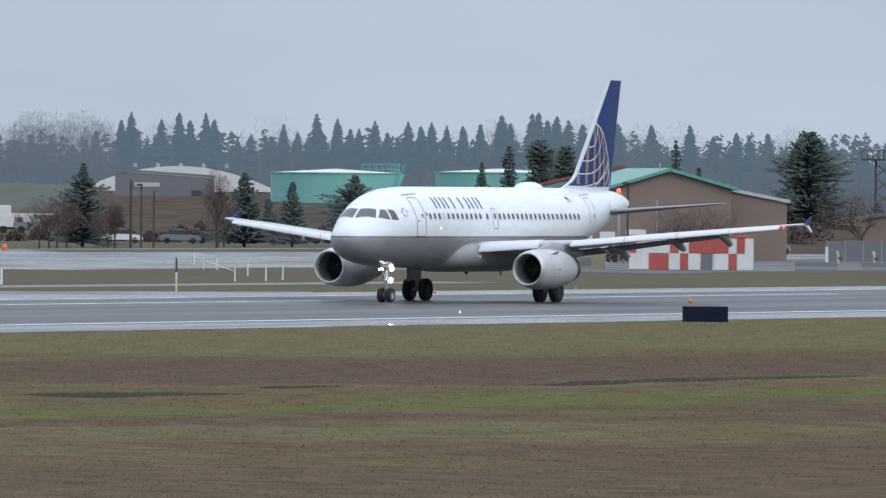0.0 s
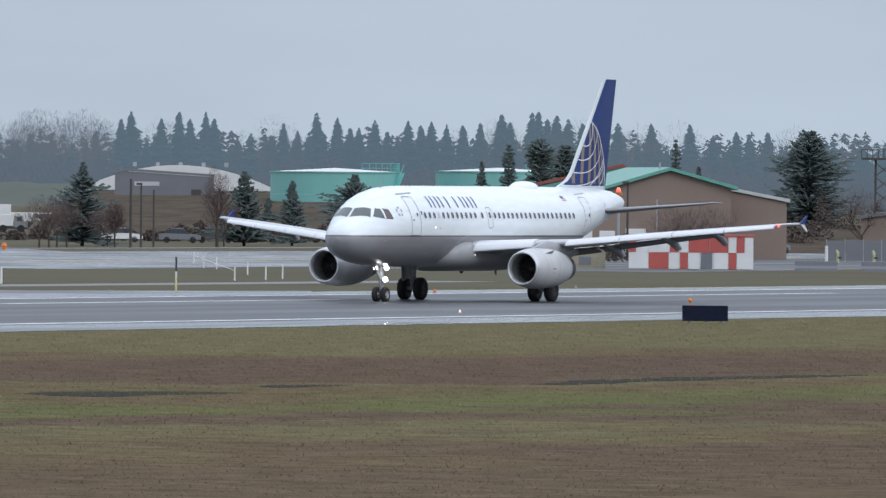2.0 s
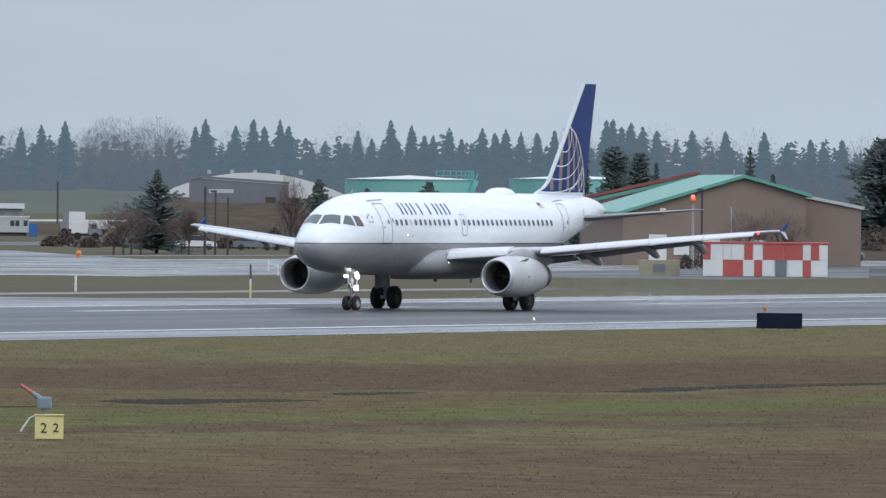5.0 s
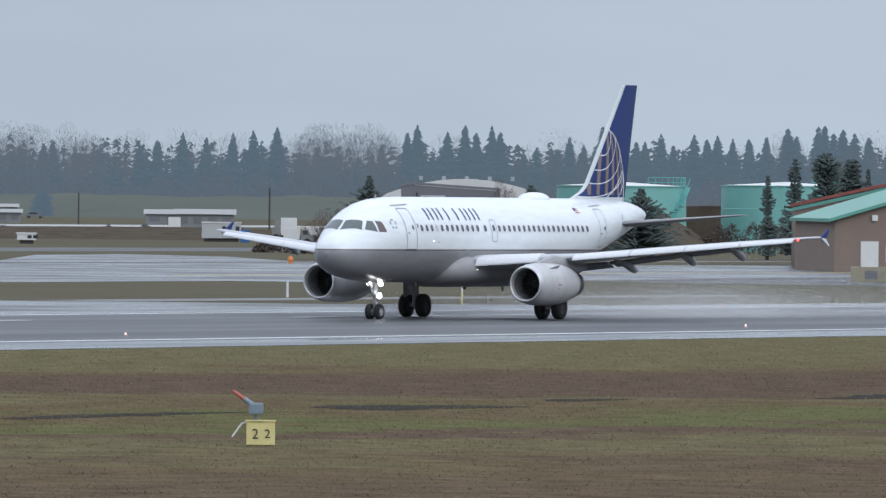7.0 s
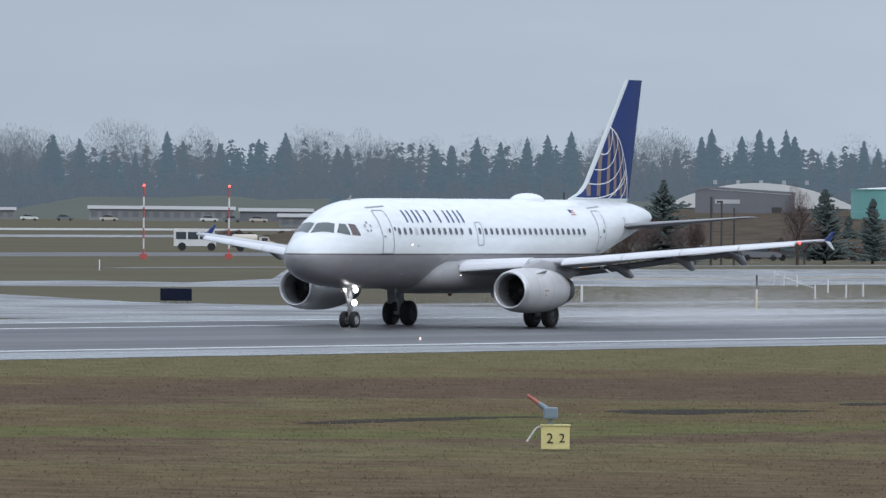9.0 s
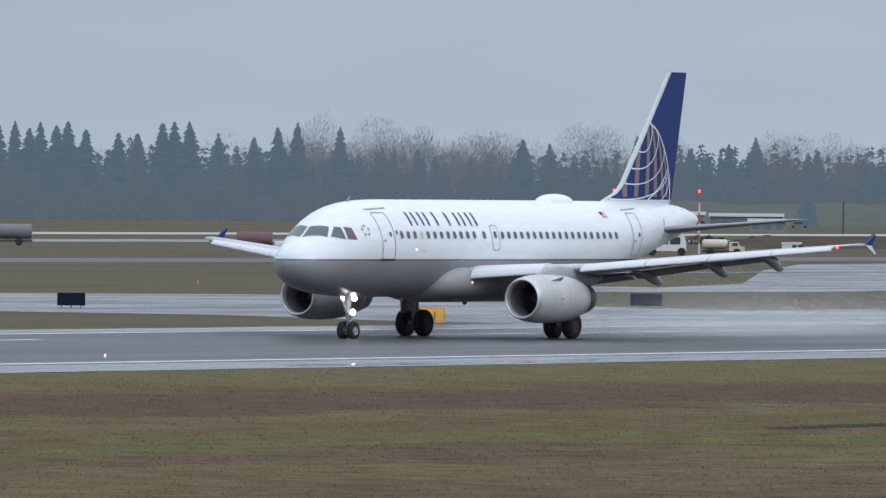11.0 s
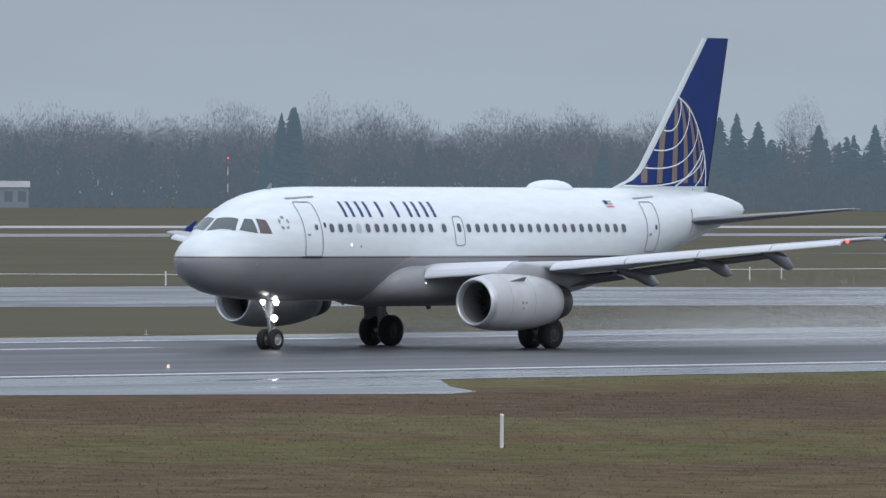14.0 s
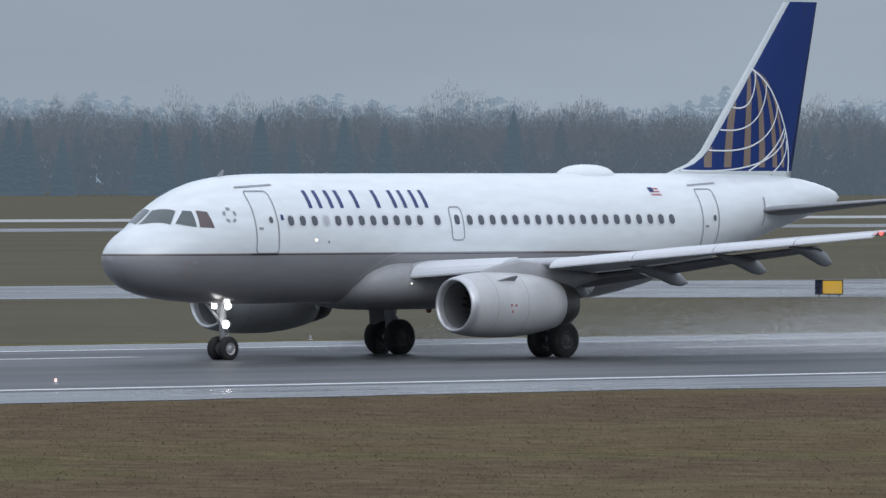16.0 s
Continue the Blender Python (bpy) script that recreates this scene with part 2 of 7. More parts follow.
# ---- mesh helpers ----
def part(name, bm, mats, parent=None, label="", smooth=False, normals=True):
    """Links a bmesh as one mesh object, under a thing or part where one is given."""
    me = bpy.data.meshes.new(name)
    if normals:
        bmesh.ops.recalc_face_normals(bm, faces=bm.faces[:])
    if smooth:
        for fc in bm.faces:
            fc.smooth = True
    bm.to_mesh(me)
    bm.free()
    for m in (mats if isinstance(mats, (list, tuple)) else [mats]):
        me.materials.append(m)
    ob = new(name, me)
    if parent is not None:
        ob.parent = parent
    if label:
        ob["label"] = label
    return ob


def shared(name, me, parent, x, y, z, rz=0.0):
    ob = new(name, me)
    ob.parent = parent
    ob.matrix_basis = pose(x, y, z, 0, 0, rz)
    return ob


def box(bm, x0, x1, y0, y1, z0, z1, mat=0, bevel=0.0):
    vs = [bm.verts.new((x, y, z)) for z in (z0, z1) for y in (y0, y1) for x in (x0, x1)]
    idx = [(0, 2, 3, 1), (4, 5, 7, 6), (0, 1, 5, 4), (2, 6, 7, 3), (0, 4, 6, 2), (1, 3, 7, 5)]
    fs = [bm.faces.new([vs[i] for i in q]) for q in idx]
    for fc in fs:
        fc.material_index = mat
    if bevel:
        es = list({e for fc in fs for e in fc.edges})
        out = bmesh.ops.bevel(bm, geom=es, offset=bevel, segments=2, affect="EDGES", profile=0.7)
        for fc in out["faces"]:
            fc.material_index = mat
    return vs


def rings(bm, loops, cap=True, mat=0, closed=True):
    """Skins a list of vertex loops of equal length."""
    vl = [[bm.verts.new(p) for p in lp] for lp in loops]
    n = len(vl[0])
    out = []
    for a, b in zip(vl, vl[1:]):
        for i in range(n if closed else n - 1):
            j = (i + 1) % n
            fc = bm.faces.new((a[i], a[j], b[j], b[i]))
            fc.material_index = mat
            out.append(fc)
    if cap:
        for lp in (vl[0], vl[-1]):
            fc = bm.faces.new(lp)
            fc.material_index = mat
    return out


def tube(bm, p, q, r0, r1=None, n=10, mat=0, cap=True):
    p, q = Vector(p), Vector(q)
    r1 = r0 if r1 is None else r1
    d = (q - p).normalized()
    u = d.orthogonal().normalized()
    w = d.cross(u)
    lo = [[c + (u * math.cos(a) + w * math.sin(a)) * r for a in [2 * math.pi * i / n for i in range(n)]] for c, r in ((p, r0), (q, r1))]
    return rings(bm, lo, cap, mat)


def lathe_x(bm, profile, cx, cy, cz, n=40, mat=0):
    """Turns (x, radius) points round an axis along x."""
    lo = [[(cx + x, cy + r * math.cos(2 * math.pi * i / n), cz + r * math.sin(2 * math.pi * i / n)) for i in range(n)] for x, r in profile]
    return rings(bm, lo, False, mat)


def curve_at(table, x):
    """Smooth value of a table of (x, value) pairs."""
    if x <= table[0][0]:
        return table[0][1]
    for i in range(len(table) - 1):
        (x0, y0), (x1, y1) = table[i], table[i + 1]
        if x <= x1:
            xm, ym = table[i - 1] if i else (2 * x0 - x1, 2 * y0 - y1)
            xp, yp = table[i + 2] if i + 2 < len(table) else (2 * x1 - x0, 2 * y1 - y0)
            h = x1 - x0
            m0, m1 = (y1 - ym) / (x1 - xm), (yp - y0) / (xp - x0)
            u = (x - x0) / h
            return (2 * u**3 - 3 * u**2 + 1) * y0 + (u**3 - 2 * u**2 + u) * h * m0 + (-2 * u**3 + 3 * u**2) * y1 + (u**3 - u**2) * h * m1
    return table[-1][1]


def empty(name):
    return new(name)


def strip(name, pts_near, pts_far, mat, z, label, cat):
    """A flat paved strip between two lines, a real slab with an edge."""
    bm = bmesh.new()
    top = [(x, y, z) for x, y in pts_near] + [(x, y, z) for x, y in reversed(pts_far)]
    low = [(x, y, z - 0.3) for x, y, _ in top]
    a = [bm.verts.new(p) for p in top]
    b = [bm.verts.new(p) for p in low]
    bm.faces.new(a)
    for i in range(len(a)):
        j = (i + 1) % len(a)
        bm.faces.new((a[i], b[i], b[j], a[j]))
    ob = part(name, bm, mat)
    return tagged(ob, label, cat, kind="structure")


def sweep(name, rows, mat, z, label, cat):
    """A paved strip given by rows of bearing, near y and far y."""
    near = [(yn * math.tan(radians(b)), yn) for b, yn, yf in rows]
    far = [(yf * math.tan(radians(b)), yf) for b, yn, yf in rows]
    return strip(name, near, far, mat, z, label, cat)


def at(bearing, dist):
    return dist * math.sin(radians(bearing)), dist * math.cos(radians(bearing))


# ---- ground, runway and taxiways ----
bm = bmesh.new()
g = [bm.verts.new(p) for p in ((-4900, -300, 0), (4900, -300, 0), (4900, 4800, 0), (-4900, 4800, 0))]
bm.faces.new(g)
tagged(part("ground", bm, GRASS), "winter grass field with straw-brown and green patches", "grass field", kind="structure")

def ragged(x0, x1, y, amp, step=1.5):
    xs = np.arange(x0, x1 + step, step)
    return [(float(x), y + amp * (noise.noise((x * 0.35, y, 0)) + 0.6 * noise.noise((x * 1.7, y, 3)))) for x in xs]

strip("runway", [(-600, 203.6), (1800, 203.6)], [(1800, 251.5), (-600, 251.5)][::-1], RUNWAY, 0.03, "wet dark asphalt runway", "runway")
strip("runway_shoulder", [(x, y - 0.022 * max(0.0, min(110.0, 235 - x))) for x, y in ragged(-300, 900, 195.3, 0.45)], ragged(-300, 900, 203.6, 0), SHOULDER, 0.026, "wet pale grey asphalt runway shoulder", "runway shoulder")
strip("runway_shoulder", [(-300, 251.5), (900, 251.5)], ragged(-300, 900, 258.0, 0.6), SHOULDER, 0.026, "wet pale grey asphalt runway shoulder", "runway shoulder")


def stripe(name, x0, x1, y0, y1, mat, label):
    bm = bmesh.new()
    box(bm, x0, x1, y0, y1, 0.0, 0.036)
    return tagged(part(name, bm, mat), label, "road marking", kind="structure")


stripe("edge_line_near", -300, 900, 205.0, 205.9, PAINT, "white painted runway edge line")
stripe("edge_line_far", -300, 900, 249.6, 250.5, PAINT, "white painted runway edge line")
for k in range(16):
    stripe("centre_line_dash", -60 + k * 61, -60 + k * 61 + 36, 239.3, 240.0, PAINT, "worn white painted runway line")


# ---- the airliner ----
# x runs aft from the nose tip, port is -y, z up from the ground
TOP = [(0, 3.22), (0.12, 3.55), (0.45, 3.86), (0.95, 4.14), (1.45, 4.37), (2.0, 4.78), (2.6, 5.17), (3.3, 5.5), (4.2, 5.75), (5.4, 5.89), (7, 5.94), (27, 5.94), (29, 5.9), (31, 5.82), (32.2, 5.64), (33.0, 5.44), (33.35, 5.30)]
BOT = [(0, 3.18), (0.12, 2.88), (0.45, 2.56), (1.0, 2.28), (1.8, 2.05), (3.0, 1.90), (4.6, 1.81), (6.5, 1.79), (20.5, 1.79), (22.5, 2.02), (25, 2.58), (27.5, 3.28), (30, 3.98), (31.8, 4.48), (33.0, 4.80), (33.35, 4.96)]
HALF = [(0, 0.02), (0.12, 0.40), (0.45, 0.76), (1.0, 1.12), (1.8, 1.45), (2.8, 1.72), (4.0, 1.89), (5.4, 1.965), (7, 1.975), (21.8, 1.975), (24.3, 1.88), (26.5, 1.63), (28.5, 1.28), (30.5, 0.88), (32.2, 0.44), (33.1, 0.2), (33.35, 0.1)]


def hull(x, a):
    """The skin at station x; a = 0 at port, 90 at the top."""
    t, b, w = curve_at(TOP, x), curve_at(BOT, x), curve_at(HALF, x)
    c, hh = (t + b) / 2, (t - b) / 2
    return Vector((x, -w * math.cos(a), c + hh * math.sin(a)))


def skin(x, z, side=-1, off=0.0):
    """The point of the skin at station x and height z."""
    t, b, w = curve_at(TOP, x), curve_at(BOT, x), curve_at(HALF, x)
    c, hh = (t + b) / 2, (t - b) / 2
    s = max(-0.999, min(0.999, (z - c) / hh))
    a = math.asin(s)
    n = Vector((0, math.cos(a) / w, math.sin(a) / hh)).normalized()
    return Vector((x, side * (w * math.cos(a) + n.y * off), z + n.z * off))


def two_tone(name):
    """White above and grey below a thin blue-gold cheat line, with grime below."""
    m, nt, b = material(name)
    tc = nt.nodes.new("ShaderNodeTexCoord")
    sp = nt.nodes.new("ShaderNodeSeparateXYZ")
    nt.links.new(tc.outputs["Object"], sp.inputs[0])
    cr = nt.nodes.new("ShaderNodeValToRGB")
    cr.color_ramp.interpolation = "CONSTANT"
    mr = nt.nodes.new("ShaderNodeMapRange")
    mr.inputs["From Min"].default_value, mr.inputs["From Max"].default_value = 3.0, 3.8
    nt.links.new(sp.outputs["Z"], mr.inputs[0])
    nt.links.new(mr.outputs[0], cr.inputs[0])
    els = cr.color_ramp.elements
    els[0].position, els[0].color = 0.0, (0.29, 0.288, 0.296, 1)
    els[1].position, els[1].color = 0.53, (0.775, 0.81, 0.82, 1)
    e = els.new(0.44); e.color = (0.10, 0.095, 0.11, 1)
    e = els.new(0.50); e.color = (0.42, 0.36, 0.30, 1)
    mp = nt.nodes.new("ShaderNodeMapping")
    mp.inputs["Scale"].default_value = (0.6, 1.2, 2.5)
    nt.links.new(tc.outputs["Object"], mp.inputs[0])
    n = nt.nodes.new("ShaderNodeTexNoise")
    n.inputs["Scale"].default_value, n.inputs["Detail"].default_value = 1.5, 6
    nt.links.new(mp.outputs[0], n.inputs["Vector"])
    nr = nt.nodes.new("ShaderNodeMapRange")
    nr.inputs["From Min"].default_value, nr.inputs["From Max"].default_value = 0.3, 0.7
    nr.inputs["To Min"].default_value, nr.inputs["To Max"].default_value = 0.93, 1.03
    nt.links.new(n.outputs["Fac"], nr.inputs[0])
    mul = nt.nodes.new("ShaderNodeMix")
    mul.data_type, mul.blend_type = "RGBA", "MULTIPLY"
    mul.inputs["Factor"].default_value = 1.0
    nt.links.new(cr.outputs[0], mul.inputs["A"])
    nt.links.new(nr.outputs[0], mul.inputs["B"])
    nt.links.new(mul.outputs["Result"], b.inputs["Base Color"])
    b.inputs["Roughness"].default_value = 0.24
    return m


HULL_PAINT = two_tone("hull_two_tone_paint")


def patch(bm, x0, x1, z0, z1, side, off, corner=0.0, slant=0.0, mat=0, nx=3, nz=5):
    """A patch that hugs the hull, with rounded corners where asked."""
    rows = []
    for j in range(nz + 1):
        v = j / nz
        z = z0 + (z1 - z0) * v
        inset = 0.0
        if corner:
            d = min(z - z0, z1 - z)
            if d < corner:
                inset = corner - math.sqrt(max(0.0, corner**2 - (corner - d) ** 2))
        sx = slant * (z - z0)
        xs = [x0 + inset + sx + (x1 - x0 - 2 * inset) * i / nx for i in range(nx + 1)]
        rows.append([bm.verts.new(skin(x, z, side, off)) for x in xs])
    for a, b in zip(rows, rows[1:]):
        for i in range(nx):
            fc = bm.faces.new((a[i], a[i + 1], b[i + 1], b[i]))
            fc.material_index = mat


def band_edges(pts, width):
    """Left and right points of a line of even width through (x, z) points."""
    shut = math.hypot(pts[0][0] - pts[-1][0], pts[0][1] - pts[-1][1]) < 1e-6
    out = []
    for i, (x, z) in enumerate(pts):
        a = pts[i - 1] if i else (pts[-2] if shut else pts[0])
        b = pts[i + 1] if i + 1 < len(pts) else (pts[1] if shut else pts[-1])
        n = Vector((a[1] - b[1], b[0] - a[0])).normalized() * width / 2
        out.append(((x + n.x, z + n.y), (x - n.x, z - n.y)))
    return out


def ribbon(bm, pts, width, side, off, mat=0):
    """A thin line on the hull through (x, z) points."""
    fine = []
    for (x0, z0), (x1, z1) in zip(pts, pts[1:]):
        m = max(1, math.ceil(math.hypot(x1 - x0, z1 - z0) / 0.12))
        fine += [(x0 + (x1 - x0) * k / m, z0 + (z1 - z0) * k / m) for k in range(m)]
    fine.append(pts[-1])
    rows = [[bm.verts.new(skin(x, z, side, off)) for x, z in e] for e in band_edges(fine, width)]
    for a, b in zip(rows, rows[1:]):
        bm.faces.new((a[0], b[0], b[1], a[1])).material_index = mat


def rounded(x0, x1, z0, z1, r, slant=0.0, n=4):
    pts = []
    for cx, cz, a0 in ((x1 - r, z0 + r, -90), (x1 - r, z1 - r, 0), (x0 + r, z1 - r, 90), (x0 + r, z0 + r, 180)):
        for i in range(n + 1):
            a = radians(a0 + 90 * i / n)
            pts.append((cx + r * math.cos(a), cz + r * math.sin(a)))
    return [(x + slant * (z - z0), z) for x, z in pts + pts[:1]]


FLAG_RED = surface("flag_red", (0.45, 0.16, 0.17), 0.4)
PRINT_RED = surface("faded_red_print", (0.35, 0.12, 0.10), 0.5)
airliner = tagged(empty("airliner"), "white twin-engine airliner with grey belly and blue tail fin", "airplane")
AIR = airliner

# fuselage
bm = bmesh.new()
stations = [0.0, 0.03, 0.07, 0.12, 0.2, 0.3, 0.45, 0.65, 0.9, 1.2, 1.5, 1.8, 2.1, 2.5, 2.9, 3.4, 4, 4.7, 5.4, 6.2, 7, 9, 11, 13, 15, 17, 19, 20.5, 21.5, 22.5, 23.5, 24.5, 25.5, 26.5, 27.5, 28.5, 29.5, 30.5, 31.5, 32.2, 32.7, 33.0, 33.2, 33.35]
NR = 72
def blunt(p):
    """The radome ends a little shorter and rounder than the plain curve."""
    return (p[0] + 0.19 * max(0.0, 1 - p[0] / 1.3) ** 1.5, p[1], p[2])


rings(bm, [[blunt(hull(x, 2 * math.pi * i / NR)) for i in range(NR)] for x in stations])
fuselage = part("fuselage", bm, HULL_PAINT, AIR, "white upper and grey lower fuselage", smooth=True)

# belly fairing round the wing root
bm = bmesh.new()
lo = []
for i in range(41):
    u = i / 40
    x = 9.55 + 10.95 * u
    k = math.sqrt(max(0.0, 1 - (1 - min(1.0, u / 0.15)) ** 2)) * math.sqrt(max(0.0, 1 - max(0.0, (u - 0.6) / 0.4) ** 2))
    w, zt, zb = 1.30 + 0.85 * k, 2.55 + 0.85 * k, 1.95 - 0.40 * k
    lo.append([(x, -w * math.copysign(abs(math.cos(a)) ** 0.75, math.cos(a)), (zt + zb) / 2 + (zt - zb) / 2 * math.copysign(abs(math.sin(a)) ** 0.85, math.sin(a))) for a in [2 * math.pi * j / 40 for j in range(40)]])
rings(bm, lo)
part("belly_fairing", bm, GREYP, AIR, "grey belly fairing", smooth=True)
for side in (-1, 1):
    bm = bmesh.new()
    ribbon(bm, [(9.5 + 0.40 * i, 2.60 + 0.80 * math.sin(min(1, i / 4) * math.pi / 2)) for i in range(21)], 0.035, side, 0.012)
    part("fairing_seam", bm, LINE_GREY, AIR)

# windows
def window_mesh(side, pane=CABIN):
    bm = bmesh.new()
    patch(bm, 6.0 - 0.185, 6.0 + 0.185, 4.22, 4.66, side, 0.006, 0.13, mat=1, nz=8)
    patch(bm, 6.0 - 0.125, 6.0 + 0.125, 4.275, 4.605, side, 0.014, 0.115, mat=0, nz=8)
    for v in bm.verts:
        v.co.x -= 6.0
    me = bpy.data.meshes.new("cabin_window")
    bm.to_mesh(me)
    bm.free()
    me.materials.append(pane)
    me.materials.append(SLATGREY)
    return me


FWD = [6.25 + 0.5175 * i for i in range(12)] + [12.73]
AFT = [14.18 + 0.5185 * i for i in range(19)]
for side in (-1, 1):
    me, blind = window_mesh(side), window_mesh(side, WINGGREY)
    for x in FWD + AFT:
        shared("cabin_window", blind if x == FWD[3] else me, AIR, x, skin(x, 4.44, side).y - skin(6.0, 4.44, side).y, 0)

for side in (-1, 1):
    # overwing exit
    bm = bmesh.new()
    ribbon(bm, rounded(13.33, 13.88, 3.80, 4.86, 0.14), 0.045, side, 0.012)
    ex = part("overwing_exit", bm, LINE_GREY, AIR, "overwing exit with a grey outline")
    bm = bmesh.new()
    patch(bm, 13.5, 13.73, 4.29, 4.62, side, 0.012, 0.1, nz=8)
    part("exit_window", bm, CABIN, ex)
    # doors
    for name, x0, x1, z0, z1, sl in (("front_door", 4.74, 5.68, 3.42, 5.38, 0.0), ("rear_door", 25.1, 25.95, 3.55, 5.42, 0.0)):
        bm = bmesh.new()
        ribbon(bm, rounded(x0, x1, z0, z1, 0.12), 0.045, side, 0.012)
        dr = part(name, bm, LINE_GREY, AIR, "closed cabin door with a grey outline")
        bm = bmesh.new()
        patch(bm, (x0 + x1) / 2 + 0.12, (x0 + x1) / 2 + 0.28, 4.36, 4.58, side, 0.014, 0.07)
        part("door_window", bm, PANE, dr)
        bm = bmesh.new()
        patch(bm, x0 + 0.12, x0 + 0.3, 4.16, 4.24, side, 0.014)
        part("door_handle", bm, LINE_GREY, dr)
        bm = bmesh.new()
        ribbon(bm, [(x0 - 0.15, z1 + 0.12), (x1 + 0.45, z1 + 0.2)], 0.05, side, 0.016)
        part("rain_gutter", bm, LINE_GREY, dr)
    bm = bmesh.new()
    patch(bm, 4.52, 5.66, 3.36, 3.42, side, 0.02)
    part("door_sill", bm, DARK, AIR)
    # service notes and small hatches
    bm = bmesh.new()
    patch(bm, 5.84, 5.96, 4.46, 4.64, side, 0.012)
    part("door_placard", bm, TITLE_BLUE, AIR)
    for x, z in ((7.8, 3.72), (7.1, 2.45), (2.35, 3.1), (9.6, 2.3)):
        bm = bmesh.new()
        patch(bm, x, x + 0.09, z, z + 0.09, side, 0.012, 0.03)
        part("static_port", bm, LINE_GREY, AIR)
    bm = bmesh.new()
    ribbon(bm, rounded(2.05, 2.5, 2.78, 3.12, 0.05), 0.03, side, 0.012)
    part("nose_hatch", bm, surface("faded_hatch_line", (0.30, 0.24, 0.22), 0.6), AIR, "faded outlined nose hatch")
    # airline title as plain bars
    for k in range(6):
        xa = 7.2 + k * 0.94
        for dx in ((0.2,) if k in (2, 3) else (0.0, 0.44)):
            bm = bmesh.new()
            patch(bm, xa + dx, xa + dx + 0.15, 4.84, 5.40, side, 0.012, nx=1)
            part("title_bar", bm, TITLE_BLUE, AIR, "dark blue painted title bar")
    # tail flag, as plain stripes
    for z0, z1, mt in ((5.22, 5.27, 0), (5.32, 5.36, 0), (5.41, 5.46, 0)):
        bm = bmesh.new()
        patch(bm, 22.95, 23.42, z0, z1, side, 0.012, nx=1, nz=2)
        part("flag_stripe", bm, FLAG_RED, AIR)
    bm = bmesh.new()
    patch(bm, 22.95, 23.15, 5.33, 5.47, side, 0.018, nx=1, nz=2)
    part("flag_canton", bm, NAVY, AIR)
    # alliance emblem, as five plain flecks
    for k in range(5):
        a = radians(90 + 72 * k)
        bm = bmesh.new()
        cx, cz = 3.82 + 0.2 * math.cos(a), 4.62 + 0.2 * math.sin(a)
        ribbon(bm, [(cx - 0.07 * math.sin(a), cz + 0.07 * math.cos(a)), (cx + 0.07 * math.sin(a), cz - 0.07 * math.cos(a))], 0.09, side, 0.012)
        part("emblem_fleck", bm, LINE_GREY, AIR)
    # wing inspection lamp on the hull
    bm = bmesh.new()
    patch(bm, 7.26, 7.34, 3.79, 3.87, side, 0.02, 0.04)
    part("hull_lamp", bm, SMALL_LAMP, AIR, "lit hull lamp")

# cockpit windows
def quad_patch(bm, q, side, off, n=5):
    """A pane on the hull between four (x, z) corners."""
    rows = []
    for j in range(n + 1):
        v = j / n
        row = []
        for i in range(n + 1):
            u = i / n
            x = (q[0][0] * (1 - u) + q[1][0] * u) * (1 - v) + (q[3][0] * (1 - u) + q[2][0] * u) * v
            z = (q[0][1] * (1 - u) + q[1][1] * u) * (1 - v) + (q[3][1] * (1 - u) + q[2][1] * u) * v
            row.append(bm.verts.new(skin(x, z, side, off)))
        rows.append(row)
    for a, b in zip(rows, rows[1:]):
        for i in range(n):
            bm.faces.new((a[i], a[i + 1], b[i + 1], b[i]))


def front_pane(bm, side, off, n=6):
    """The windscreen pane that faces forward, between four (x, y) corners of the hull."""
    q = [(1.37, 0.07), (1.88, 1.02), (2.28, 0.83), (1.98, 0.06)]
    rows = []
    for j in range(n + 1):
        v = j / n
        row = []
        for i in range(n + 1):
            u = i / n
            x = (q[0][0] * (1 - u) + q[1][0] * u) * (1 - v) + (q[3][0] * (1 - u) + q[2][0] * u) * v
            y = (q[0][1] * (1 - u) + q[1][1] * u) * (1 - v) + (q[3][1] * (1 - u) + q[2][1] * u) * v
            t, b, w = curve_at(TOP, x), curve_at(BOT, x), curve_at(HALF, x)
            z = (t + b) / 2 + (t - b) / 2 * math.sqrt(max(0.0, 1 - (y / w) ** 2))
            row.append(bm.verts.new((x - off, side * y, z + off)))
        rows.append(row)
    for a, b in zip(rows, rows[1:]):
        for i in range(n):
            bm.faces.new((a[i], a[i + 1], b[i + 1], b[i]))


for side in (-1, 1):
    bm = bmesh.new()
    front_pane(bm, side, 0.014)
    part("windscreen_pane", bm, PANE, AIR, "glass windscreen pane, grey-green for reflected sky", smooth=True)
    for q in ([(2.0, 4.36), (2.55, 4.25), (2.63, 4.75), (2.42, 4.77)], [(2.65, 4.25), (3.14, 4.23), (3.07, 4.73), (2.75, 4.77)]):
        bm = bmesh.new()
        quad_patch(bm, q, side, 0.014)
        part("cockpit_window", bm, PANE if q[0][0] < 2.5 else BROWN_PANE, AIR, "dark glass cockpit side window", smooth=True)

